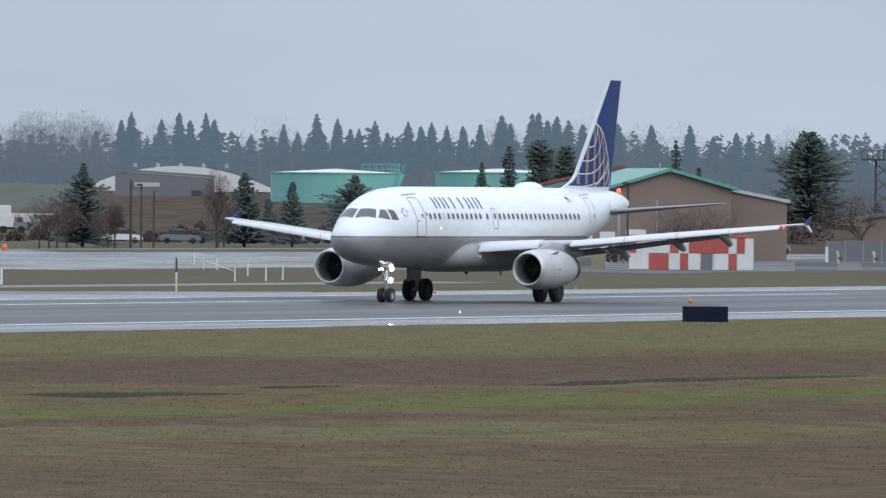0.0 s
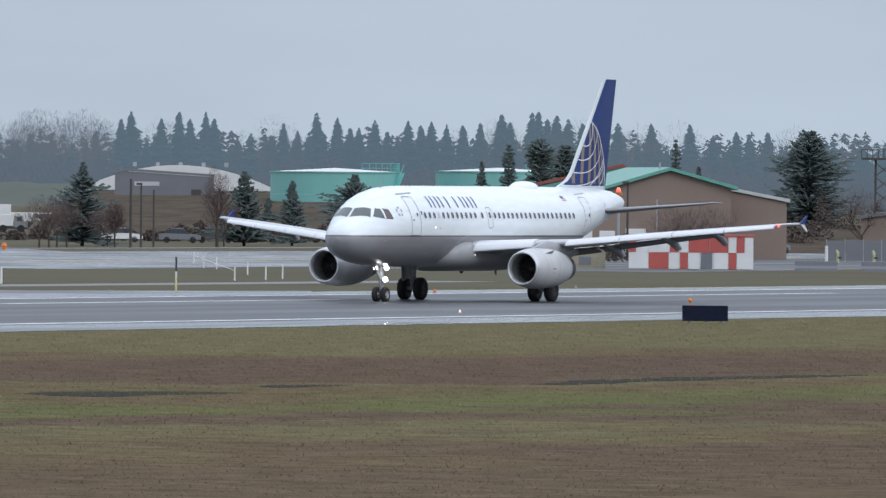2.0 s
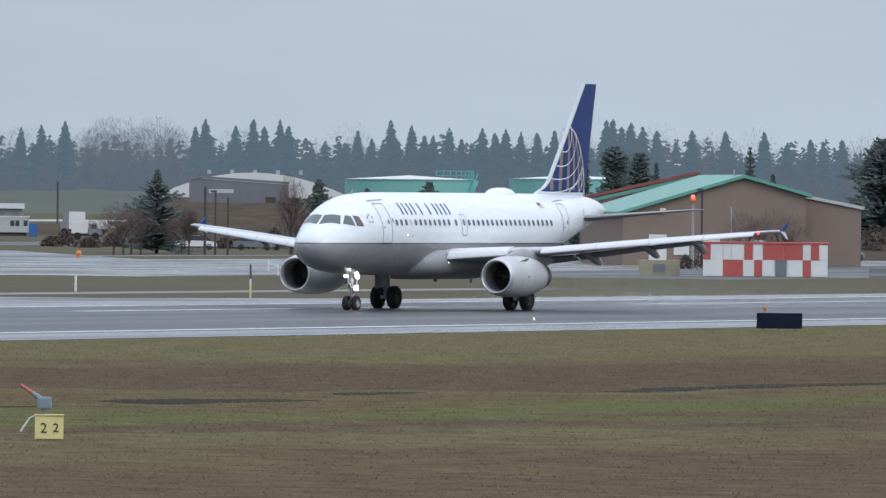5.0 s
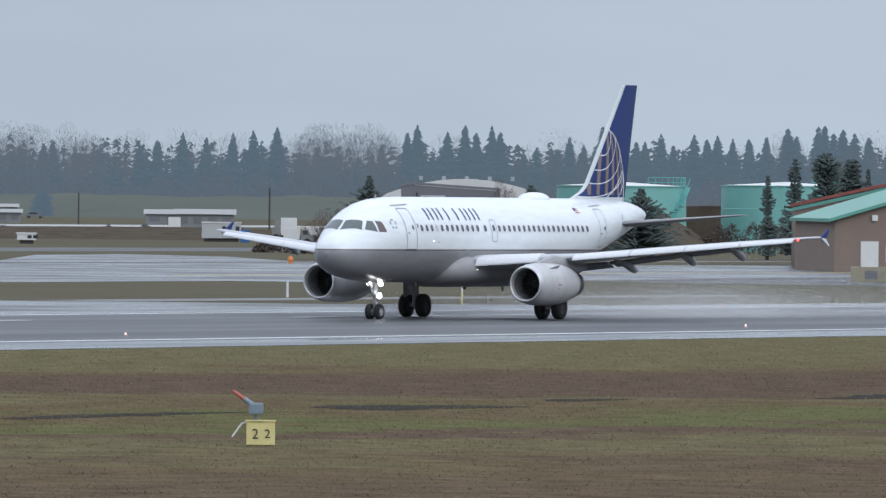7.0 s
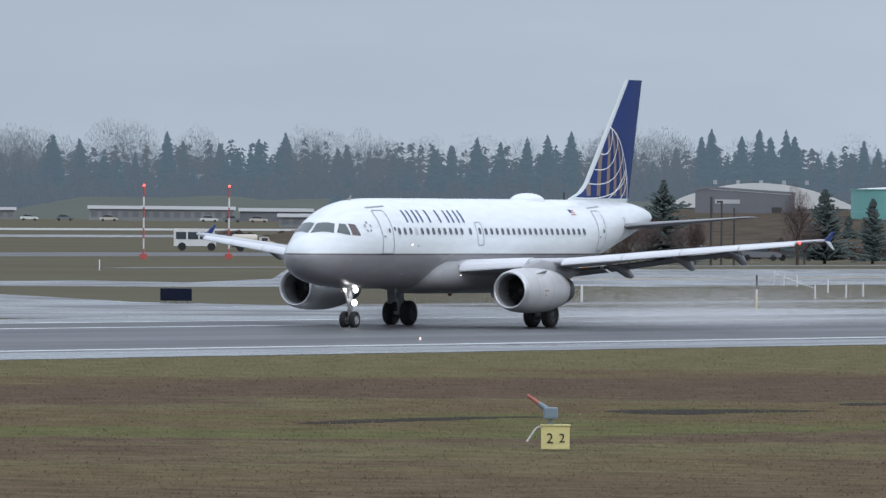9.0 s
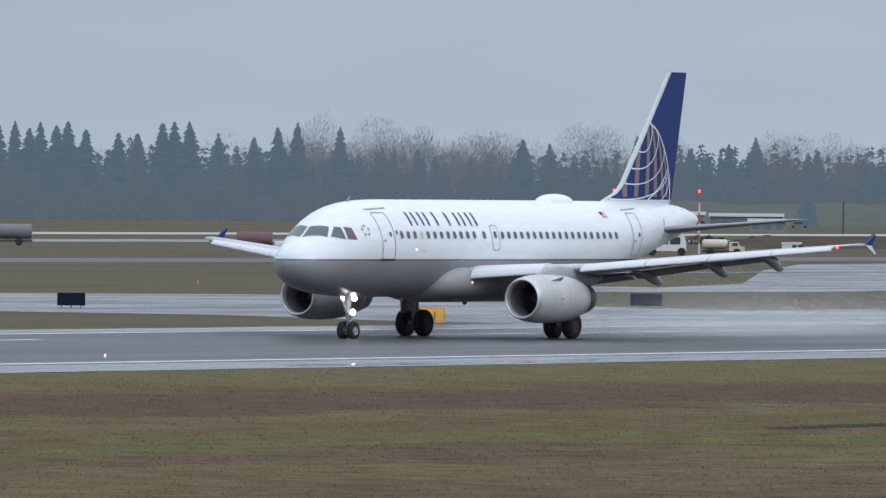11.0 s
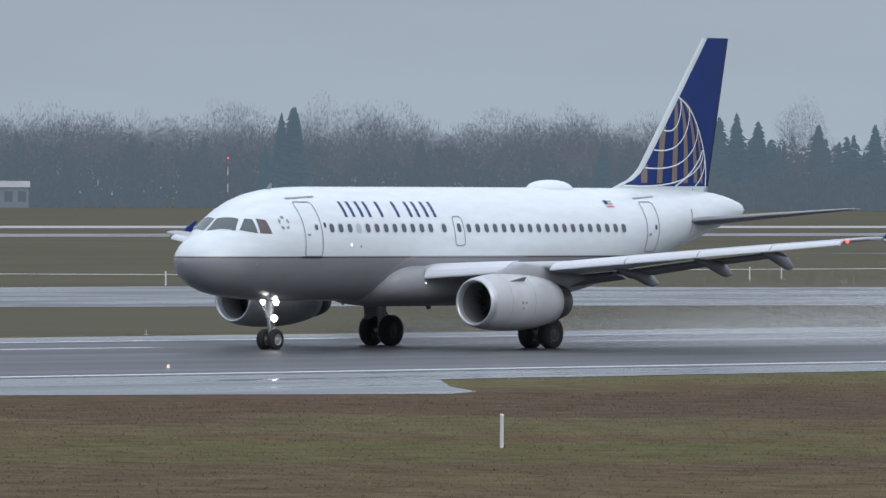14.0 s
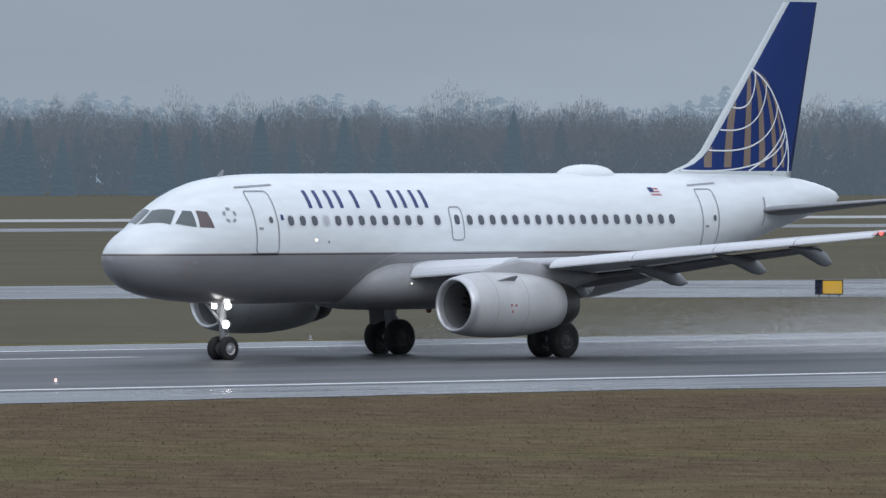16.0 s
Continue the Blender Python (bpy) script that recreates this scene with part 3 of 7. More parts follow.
# dome, aerials, beacons
bm = bmesh.new()
lo = []
for i in range(13):
    u = i / 12
    x = 20.1 + 2.55 * u
    k = max(0.001, 1 - abs(2 * u - 1) ** 2.6) ** 0.62
    lo.append([(x, -0.62 * k * math.cos(a), 5.84 + 0.40 * k * max(0, math.sin(a))) for a in [math.pi * j / 16 for j in range(17)]])
rings(bm, lo, closed=False, cap=False)
part("satellite_dome", bm, WHITE, AIR, "white satellite antenna dome", smooth=True)
for x, hgt in ((4.9, 0.16), (9.5, 0.08), (26.0, 0.06)):
    bm = bmesh.new()
    rings(bm, [[(x - 0.15, -0.015, 5.78), (x + 0.15, -0.015, 5.86), (x + 0.15, 0.015, 5.86), (x - 0.15, 0.015, 5.78)], [(x + 0.12, -0.006, 5.9 + hgt), (x + 0.22, -0.006, 5.9 + hgt), (x + 0.22, 0.006, 5.9 + hgt), (x + 0.12, 0.006, 5.9 + hgt)]])
    part("blade_aerial", bm, UNDERGREY, AIR)
for x, z0 in ((9.0, 1.78), (18.0, 1.5)):
    bm = bmesh.new()
    rings(bm, [[(x, -0.02, z0 + 0.1), (x + 0.3, -0.02, z0 + 0.1), (x + 0.3, 0.02, z0 + 0.1), (x, 0.02, z0 + 0.1)], [(x + 0.16, -0.01, z0 - 0.18), (x + 0.26, -0.01, z0 - 0.18), (x + 0.26, 0.01, z0 - 0.18), (x + 0.16, 0.01, z0 - 0.18)]])
    part("blade_aerial", bm, GREYP, AIR)


# lifting surfaces
def foil(chord, thick, n=14):
    """Closed section: (x, z) points, upper then lower."""
    xs = [0.5 * (1 - math.cos(math.pi * i / n)) for i in range(n + 1)]
    th = [5 * thick * (0.2969 * math.sqrt(x) - 0.126 * x - 0.3516 * x * x + 0.2843 * x**3 - 0.1036 * x**4) for x in xs]
    up = [(x * chord, t * chord) for x, t in zip(xs, th)]
    dn = [(x * chord, -t * chord * 0.85) for x, t in zip(xs, th)][1:-1]
    return up + dn[::-1]


# y, leading edge, trailing edge, height of the leading edge, thickness, twist
WING = [(1.0, 10.9, 17.3, 2.78, 0.135, 3.5), (2.0, 11.5, 17.35, 2.86, 0.13, 3.2), (4.2, 12.65, 17.45, 2.98, 0.12, 2.8), (6.4, 13.78, 17.6, 3.10, 0.115, 2.2), (9.5, 15.30, 18.40, 3.44, 0.11, 0.9), (13.0, 17.07, 19.35, 3.80, 0.105, 0.0), (16.7, 18.86, 20.32, 4.15, 0.10, -0.8)]


def wing_at(y):
    out = []
    for k in range(1, 6):
        out.append(curve_lin([(w[0], w[k]) for w in WING], y))
    return out


def curve_lin(tb, x):
    for (x0, y0), (x1, y1) in zip(tb, tb[1:]):
        if x <= x1:
            return y0 + (y1 - y0) * (x - x0) / (x1 - x0)
    return tb[-1][1]


def section(y, side, c0=0.0, c1=1.0, dz=0.0, dx=0.0, droop=0.0):
    le, te, z, th, tw = wing_at(y)
    pts = []
    for x, zz in foil(te - le, th):
        a = radians(tw)
        pts.append((le + x * math.cos(a) + zz * math.sin(a), side * y, z + zz * math.cos(a) - x * math.sin(a)))
    return pts


def slat_section(y, side):
    """A drooped slat ahead of and below the leading edge."""
    x0 = 11.30 + 0.502 * (y - 2.2)
    zb = curve_lin([(2.0, 2.56), (4.85, 2.80), (6.0, 2.87), (10.7, 3.34), (16.0, 3.90)], y)
    hh = curve_lin([(2.0, 0.52), (4.85, 0.42), (6.0, 0.31), (10.7, 0.30), (16.0, 0.20)], y)
    s = curve_lin([(2.0, 0.95), (6.0, 0.78), (16.0, 0.5)], y)
    prof = [(0.02, 0.04), (0.0, 0.16), (0.04, 0.36), (0.14, 0.62), (0.35, 0.88), (0.65, 1.04), (1.0, 1.12), (0.98, 1.0), (0.55, 0.72), (0.32, 0.34), (0.16, 0.03), (0.08, 0.0)]
    return [(x0 + px * s, side * y, zb + pz * hh) for px, pz in prof]


for side in (-1, 1):
    bm = bmesh.new()
    rings(bm, [section(y, side) for y in (1.0, 2.0, 3.0, 4.2, 5.3, 6.4, 8, 9.5, 11.2, 13, 14.8, 16.7)])
    wing = part("wing", bm, WINGGREY, AIR, "light grey swept wing", smooth=True)
    for ys in ((2.15, 3.4, 4.85), (6.35, 7.6, 8.8), (8.84, 10.0, 11.2), (11.24, 12.4, 13.6), (13.64, 14.7, 15.9)):
        bm = bmesh.new()
        rings(bm, [slat_section(y, side) for y in ys])
        part("slat", bm, SLATGREY, wing, "pale grey extended slat")
    # flaps, a little extended
    for y0, y1 in ((2.1, 6.3), (6.45, 12.6)):
        bm = bmesh.new()
        lo = []
        for y in (y0, (y0 + y1) / 2, y1):
            le, te, z, th, tw = wing_at(y)
            c = te - le
            zr = z - c * math.sin(radians(tw)) - 0.16
            ch = 0.22 * c
            lo.append([(te - 0.5 * ch + px * ch, side * y, zr + pz * ch) for px, pz in ((0, 0.02), (0.1, 0.1), (0.4, 0.09), (1.0, -0.24), (0.5, -0.08), (0.1, -0.06))])
        rings(bm, lo)
        part("flap", bm, UNDERGREY, wing, "grey flap set for takeoff")
    # flap track fairings: canoes that deepen aft and end in a raked point
    for y, ln in ((3.4, 1.9), (7.2, 2.7), (10.1, 2.4), (12.5, 2.1)):
        le, te, z, th, tw = wing_at(y)
        c = te - le
        zt = z - c * math.sin(radians(tw)) * 0.85 - 0.10
        bm = bmesh.new()
        lo = []
        for i in range(15):
            u = i / 14
            x = te - ln * 0.62 + ln * u
            deep = 0.50 * min(1.0, u / 0.72) ** 0.8 * (1.0 if u < 0.8 else max(0.05, 1 - ((u - 0.8) / 0.2) ** 1.6))
            drop = 0.26 * u * u + (0.30 * ((u - 0.8) / 0.2) ** 1.3 if u > 0.8 else 0.0)
            k = max(0.04, math.sin(math.pi * min(1.0, u * 0.9 + 0.06))) ** 0.7
            lo.append([(x, side * y + 0.13 * k * math.cos(a), zt - drop - deep / 2 + deep / 2 * math.sin(a)) for a in [2 * math.pi * j / 14 for j in range(14)]])
        rings(bm, lo)
        part("flap_track_fairing", bm, UNDERGREY, wing, "grey flap track fairing", smooth=True)
    # wingtip fence
    bm = bmesh.new()
    for zs in (1, -1):
        a = [(19.72, 4.16), (20.25, 4.12), (20.66, 4.58 if zs > 0 else 3.76), (20.50, 4.58 if zs > 0 else 3.76)]
        f1 = [bm.verts.new((x, side * 16.67, z)) for x, z in a]
        f2 = [bm.verts.new((x, side * 16.74, z)) for x, z in a]
        for fc in (f1, f2):
            bm.faces.new(fc).material_index = 0 if zs > 0 else 1
        for i in range(4):
            j = (i + 1) % 4
            bm.faces.new((f1[i], f1[j], f2[j], f2[i])).material_index = 0 if zs > 0 else 1
    part("wingtip_fence", bm, [NAVY, SLATGREY], wing, "blue and grey wingtip fence")
    bm = bmesh.new()
    bmesh.ops.create_uvsphere(bm, u_segments=10, v_segments=8, radius=0.065, matrix=Matrix.Translation((18.45, side * 16.1, 4.05)))
    part("navigation_light", bm, REDLAMP if side < 0 else UNDERGREY, wing, "navigation light")
    bm = bmesh.new()
    bmesh.ops.create_uvsphere(bm, u_segments=10, v_segments=8, radius=0.025, matrix=Matrix.Translation((11.2, side * 2.3, 2.42)))
    part("landing_light", bm, SMALL_LAMP, wing, "lit wing root landing light")

# tailplane
for side in (-1, 1):
    bm = bmesh.new()
    lo = []
    for y, le, te, z in ((0.3, 27.9, 31.6, 4.62), (1.0, 28.3, 31.75, 4.68), (3.4, 30.0, 32.2, 4.92), (6.0, 31.75, 32.75, 5.17), (6.22, 32.1, 32.75, 5.19)):
        lo.append([(le + x, side * y, z + zz) for x, zz in foil(te - le, 0.10)])
    rings(bm, lo)
    tp = part("tailplane", bm, UNDERGREY, AIR, "grey horizontal tailplane", smooth=True)
    bm = bmesh.new()
    patch(bm, 28.55, 28.62, 4.2, 5.15, side, 0.02)
    part("trim_marking", bm, LINE_GREY, tp)

# fin: leading edge and trailing edge by height
def fin_le(z):
    return curve_lin([(5.7, 24.6), (5.98, 25.3), (6.25, 26.15), (6.6, 26.75), (11.70, 30.80)], z)


def fin_te(z):
    return curve_lin([(5.5, 31.08), (11.70, 32.43)], z)


def fin_y(x, z):
    c = fin_te(z) - fin_le(z)
    u = min(1.0, max(0.0, (x - fin_le(z)) / c))
    return 5 * 0.10 * c * (0.2969 * math.sqrt(u) - 0.126 * u - 0.3516 * u * u + 0.2843 * u**3 - 0.1036 * u**4) * min(1.0, 3.6 / c)


def fin_grid(bm, ztop=11.70, n=26, m=24):
    for s in (-1, 1):
        rows = []
        for j in range(n + 1):
            z = 5.55 + (ztop - 5.55) * j / n
            row = []
            for i in range(m + 1):
                le, c = fin_le(z), fin_te(z) - fin_le(z)
                x = le + (0.23 * (i / 6) ** 1.6 if i <= 6 else 0.23 + (c - 0.23) * (i - 6) / (m - 6))
                row.append(bm.verts.new((x, s * fin_y(x, z), z)))
            rows.append(row)
        for a, b in zip(rows, rows[1:]):
            for i in range(m):
                fc = bm.faces.new((a[i], a[i + 1], b[i + 1], b[i]))
                cx, cz = sum(v.co.x for v in fc.verts) / 4, sum(v.co.z for v in fc.verts) / 4
                fc.material_index = 1 if (cx - fin_le(cz) < 0.22 or cz < 5.95) else 0
    bm.faces.ensure_lookup_table()
    bmesh.ops.remove_doubles(bm, verts=bm.verts[:], dist=0.0005)
    top = [v for v in bm.verts if abs(v.co.z - ztop) < 1e-4]
    return top


bm = bmesh.new()
fin_grid(bm)
# cap
xs = [fin_le(11.70) + (fin_te(11.70) - fin_le(11.70)) * i / 12 for i in range(13)]
cap_l = [bm.verts.new((x, -fin_y(x, 11.70), 11.705)) for x in xs]
cap_r = [bm.verts.new((x, fin_y(x, 11.70), 11.705)) for x in xs]
for i in range(12):
    bm.faces.new((cap_l[i], cap_l[i + 1], cap_r[i + 1], cap_r[i]))
fin = part("fin", bm, [NAVY, FIN_EDGE], AIR, "blue tail fin with a pale leading edge", smooth=True)


def on_fin(x, z, s, off):
    return (x, s * (fin_y(x, z) + off), z)


# globe emblem: gold bands and white arcs, as plain shapes
def globe_pt(u, v):
    """u: 0 at the fin's leading edge to 1 at the outer rim; v: 0 at the foot to 1 at the crown."""
    top_x, top_z = 29.15, 9.45
    rim = [(5.95, 30.98), (6.4, 31.0), (7.0, 30.93), (7.6, 30.72), (8.2, 30.4), (8.7, 30.05), (9.1, 29.65), (9.45, 29.15)]
    z = 5.95 + (top_z - 5.95) * v
    xr = curve_at(rim, z)
    xl = fin_le(z) + 0.25
    return xl + (xr - xl) * u, z


for s in (-1, 1):
    # meridians that fan down from the crown, cut off by the fin's edge
    for foot, w in ((26.95, 0.36), (27.9, 0.36), (28.87, 0.34), (29.65, 0.31), (30.33, 0.24), (30.76, 0.14)):
        bm = bmesh.new()
        rows = []
        for j in range(1, 33):
            th = radians(83) * j / 32
            z = 9.42 - 3.93 * (1 - math.cos(th))
            if z < 5.97:
                continue
            lim = fin_le(z) + 0.24
            edge = [29.12 + (foot + d - 29.12) * math.sin(th) for d in (-w / 2, w / 2)]
            if edge[1] < lim + 0.02:
                continue
            e0 = max(edge[0], lim)
            rows.append([bm.verts.new(on_fin(x, z, s, 0.008)) for x in (e0, (e0 + edge[1]) / 2, edge[1])])
        for a, b in zip(rows, rows[1:]):
            for i in range(2):
                bm.faces.new((a[i], a[i + 1], b[i + 1], b[i]))
        part("fin_gold_band", bm, GOLD, fin, "muted gold painted band")

    def arc(points, w=0.06):
        bm = bmesh.new()
        keep = [points[0]] + [q for p, q in zip(points, points[1:]) if math.hypot(q[0] - p[0], q[1] - p[1]) > 1e-5]
        rows = [[bm.verts.new(on_fin(x, z, s, 0.016)) for x, z in e] for e in band_edges(keep, w)]
        for a, b in zip(rows, rows[1:]):
            bm.faces.new((a[0], b[0], b[1], a[1]))
        part("fin_white_arc", bm, WHITE, fin, "white painted arc")

    arc([globe_pt(1.0, j / 30) for j in range(31)])
    for zl, zr in ((8.15, 9.35), (7.4, 8.95), (6.72, 8.2), (6.05, 7.3)):
        pts = []
        xl = fin_le(zl) + 0.24
        zr_v = (zr - 5.95) / 3.5
        xr, _ = globe_pt(0.985, zr_v)
        for j in range(17):
            a = j / 16 * math.pi / 2
            pts.append((xl + (xr - xl) * math.sin(a) ** 1.0, zl - 0.10 * math.sin(2 * a) + (zr - zl) * (1 - math.cos(a)) ** 1.15))
        arc(pts, 0.05)
    arc([globe_pt(0.62 + 0.36 * (1 - math.cos(j / 14 * math.pi / 2)) ** 0.6, 0.02 + 0.40 * (j / 14)) for j in range(15)], 0.06)
    arc([globe_pt(0.86 + 0.125 * math.sin(j / 14 * math.pi / 2), 0.01 + 0.30 * (j / 14)) for j in range(15)], 0.05)
bm = bmesh.new()
for s in (-1, 1):
    for z0, z1 in ((5.7, 11.65),):
        a = [on_fin(fin_te(z0) - 1.05, z0, s, 0.004), on_fin(fin_te(z0) - 1.02, z0, s, 0.004), on_fin(fin_te(z1) - 0.52, z1, s, 0.004), on_fin(fin_te(z1) - 0.55, z1, s, 0.004)]
        bm.faces.new([bm.verts.new(p) for p in a])
part("rudder_hinge_line", bm, DARK, fin)

# engines
EX, EY, EZ = 9.72, 5.72, 1.77
for side in (-1, 1):
    cy = side * EY
    bm = bmesh.new()
    lathe_x(bm, [(0.28, 0.925), (0.6, 0.985), (1.1, 1.03), (1.8, 1.045), (2.6, 1.03), (3.3, 0.97), (3.9, 0.87), (4.35, 0.77), (4.36, 0.74), (4.0, 0.72)], EX, cy, EZ, 56)
    nac = part("engine_nacelle", bm, COWL, AIR, "pale grey engine nacelle", smooth=True)
    bm = bmesh.new()
    lathe_x(bm, [(0.28, 0.926), (0.14, 0.895), (0.04, 0.855), (0.0, 0.815), (0.03, 0.775), (0.12, 0.745), (0.28, 0.735)], EX, cy, EZ, 56)
    part("inlet_lip", bm, CHROME, nac, "bare metal inlet lip", smooth=True)
    bm = bmesh.new()
    lathe_x(bm, [(0.28, 0.735), (0.6, 0.76), (1.2, 0.80), (1.5, 0.80)], EX, cy, EZ, 56)
    part("inlet_duct", bm, INTAKE, nac, "grey inlet duct", smooth=True)
    bm = bmesh.new()
    for k in range(22):
        a0 = 2 * math.pi * k / 22
        vs = []
        for r, w, tw in ((0.2, 0.16, 0.9), (0.5, 0.2, 0.6), (0.795, 0.17, 0.35)):
            for sgn in (-1, 1):
                aa = a0 + sgn * w * tw / max(r, 0.2) * 0.35
                vs.append(bm.verts.new((EX + 1.2 + sgn * 0.07, cy + r * math.cos(aa), EZ + r * math.sin(aa))))
        bm.faces.new((vs[0], vs[1], vs[3], vs[2]))
        bm.faces.new((vs[2], vs[3], vs[5], vs[4]))
    fan = part("fan", bm, BLADE, nac, "dark fan blades", normals=False)
    bm = bmesh.new()
    lathe_x(bm, [(0.85, 0.005), (0.9, 0.06), (1.0, 0.13), (1.15, 0.2), (1.3, 0.22)], EX, cy, EZ, 24)
    part("spinner", bm, BLADE, nac, "dark spinner", smooth=True)
    bm = bmesh.new()
    lathe_x(bm, [(1.42, 0.005), (1.42, 0.80)], EX, cy, EZ, 32)
    part("fan_bulkhead", bm, DARK, nac)
    bm = bmesh.new()
    lathe_x(bm, [(4.0, 0.755), (4.37, 0.75), (4.75, 0.68), (5.1, 0.59), (5.1, 0.55), (4.4, 0.6)], EX, cy, EZ, 48)
    part("exhaust_nozzle", bm, NOZZLE, nac, "scorched dark exhaust nozzle", smooth=True)
    bm = bmesh.new()
    lathe_x(bm, [(4.6, 0.56), (4.6, 0.004)], EX, cy, EZ, 24)
    part("nozzle_core", bm, DARK, nac)
    # strakes
    for sg in (-1, 1):
        bm = bmesh.new()
        a = radians(42) * sg
        base = lambda x, r: (EX + x, cy + r * math.sin(a), EZ + r * math.cos(a))
        q = [base(1.15, 1.0), base(2.05, 1.0), base(2.05, 1.24), base(1.85, 1.23)]
        n = Vector((0, math.cos(a), -math.sin(a))) * 0.015
        f1 = [bm.verts.new(Vector(p) + n) for p in q]
        f2 = [bm.verts.new(Vector(p) - n) for p in q]
        bm.faces.new(f1)
        bm.faces.new(f2)
        for i in range(4):
            j = (i + 1) % 4
            bm.faces.new((f1[i], f1[j], f2[j], f2[i]))
        part("nacelle_strake", bm, UNDERGREY, nac)
    # pylon
    bm = bmesh.new()
    lo = []
    for x, zb, zt, w in ((10.75, 2.70, 2.78, 0.05), (11.5, 2.6, 3.0, 0.2), (12.6, 2.4, 3.2, 0.26), (13.6, 2.2, 3.1, 0.27), (14.8, 2.25, 2.85, 0.22), (16.2, 2.55, 2.75, 0.06)):
        lo.append([(x, cy - w, zb), (x, cy + w, zb), (x, cy + w * 0.8, zt - 0.08), (x, cy, zt), (x, cy - w * 0.8, zt - 0.08)])
    rings(bm, lo)
    part("pylon", bm, GREYP, AIR, "grey engine pylon", smooth=True)
    # cowl seam and latch marks
    for xs_ in (1.02, 2.35):
        bm = bmesh.new()
        lathe_x(bm, [(xs_, 1.04 if xs_ > 2 else 1.028), (xs_ + 0.02, 1.041 if xs_ > 2 else 1.03)], EX, cy, EZ, 56)
        part("cowl_seam", bm, LINE_GREY, nac)
    for dz, dx in ((-0.05, 1.55), (-0.05, 1.75), (-0.25, 1.62)):
        bm = bmesh.new()
        yy = cy + side * math.sqrt(1.05**2 - dz**2)
        box(bm, EX + dx, EX + dx + 0.06, yy - 0.01, yy + 0.01, EZ + dz, EZ + dz + 0.08)
        part("cowl_placard", bm, PRINT_RED, nac)


# landing gear
def wheel_mesh(r, w, name):
    bm = bmesh.new()
    prof = [(-w / 2, r * 0.52), (-w / 2, r * 0.80), (-w * 0.42, r * 0.93), (-w * 0.25, r), (w * 0.25, r), (w * 0.42, r * 0.93), (w / 2, r * 0.80), (w / 2, r * 0.52)]
    n = 36
    lo = [[(rr * math.cos(2 * math.pi * i / n), y, rr * math.sin(2 * math.pi * i / n)) for i in range(n)] for y, rr in prof]
    rings(bm, lo, False, 0)
    for s in (-1, 1):
        hp = [(s * w * 0.5, r * 0.53), (s * w * 0.36, r * 0.47), (s * w * 0.34, r * 0.22), (s * w * 0.44, r * 0.18), (s * w * 0.44, 0.004)]
        rings(bm, [[(rr * math.cos(2 * math.pi * i / n), y, rr * math.sin(2 * math.pi * i / n)) for i in range(n)] for y, rr in hp], False, 1)
        for k in range(9):
            a = 2 * math.pi * k / 9
            bmesh.ops.create_cone(bm, cap_ends=True, segments=6, radius1=r * 0.055, radius2=r * 0.055, depth=0.02, matrix=Matrix.Translation((r * 0.34 * math.cos(a), s * w * 0.355, r * 0.34 * math.sin(a))) @ Matrix.Rotation(math.pi / 2, 4, "X"))
    me = bpy.data.meshes.new(name)
    bmesh.ops.recalc_face_normals(bm, faces=bm.faces[:])
    for fc in bm.faces:
        fc.smooth = len(fc.verts) == 4
    bm.to_mesh(me)
    bm.free()
    me.materials.append(TYRE)
    me.materials.append(HUB if r < 0.5 else MAIN_HUB)
    return me


NOSE_WHEEL, MAIN_WHEEL = wheel_mesh(0.385, 0.24, "nose_wheel"), wheel_mesh(0.585, 0.42, "main_wheel")
WHEELS = []
bm = bmesh.new()
tube(bm, (5.07, 0, 0.39), (5.0, 0, 2.0), 0.085, 0.11, 14)
tube(bm, (5.07, -0.3, 0.385), (5.07, 0.3, 0.385), 0.06, n=10)
tube(bm, (5.02, 0, 1.15), (5.02, 0, 1.75), 0.16, 0.16, 14)
tube(bm, (5.1, 0.0, 0.62), (5.32, 0, 0.85), 0.035, n=8)
tube(bm, (5.32, 0, 0.85), (5.14, 0, 1.15), 0.035, n=8)
tube(bm, (5.0, 0, 1.2), (4.2, 0, 1.95), 0.05, n=8)
nose_gear = part("nose_gear", bm, STRUT, AIR, "grey nose landing gear leg", smooth=True)
for y in (-0.25, 0.25):
    w = shared("nose_wheel", NOSE_WHEEL, nose_gear, 5.07, y, 0.385)
    WHEELS.append((w, (5.07, y, 0.385), 0.385))
for (lx, ly, lz, rr) in ((4.9, -0.40, 1.74, 0.115), (4.9, 0.24, 1.74, 0.095), (4.85, -0.36, 1.16, 0.125)):
    bm = bmesh.new()
    lathe_x(bm, [(0.0, 0.005), (-0.05, rr * 0.6), (-0.02, rr), (0.04, rr)], lx, ly, lz, 18)
    part("taxi_light", bm, LAMP, nose_gear, "lit round taxi light")
    bm = bmesh.new()
    lathe_x(bm, [(0.04, rr * 1.08), (0.2, rr * 0.5), (0.2, 0.01)], lx, ly, lz, 14)
    tube(bm, (lx + 0.12, ly, lz), (5.03, 0, lz), 0.03, n=6)
    part("light_housing", bm, STRUT, nose_gear)

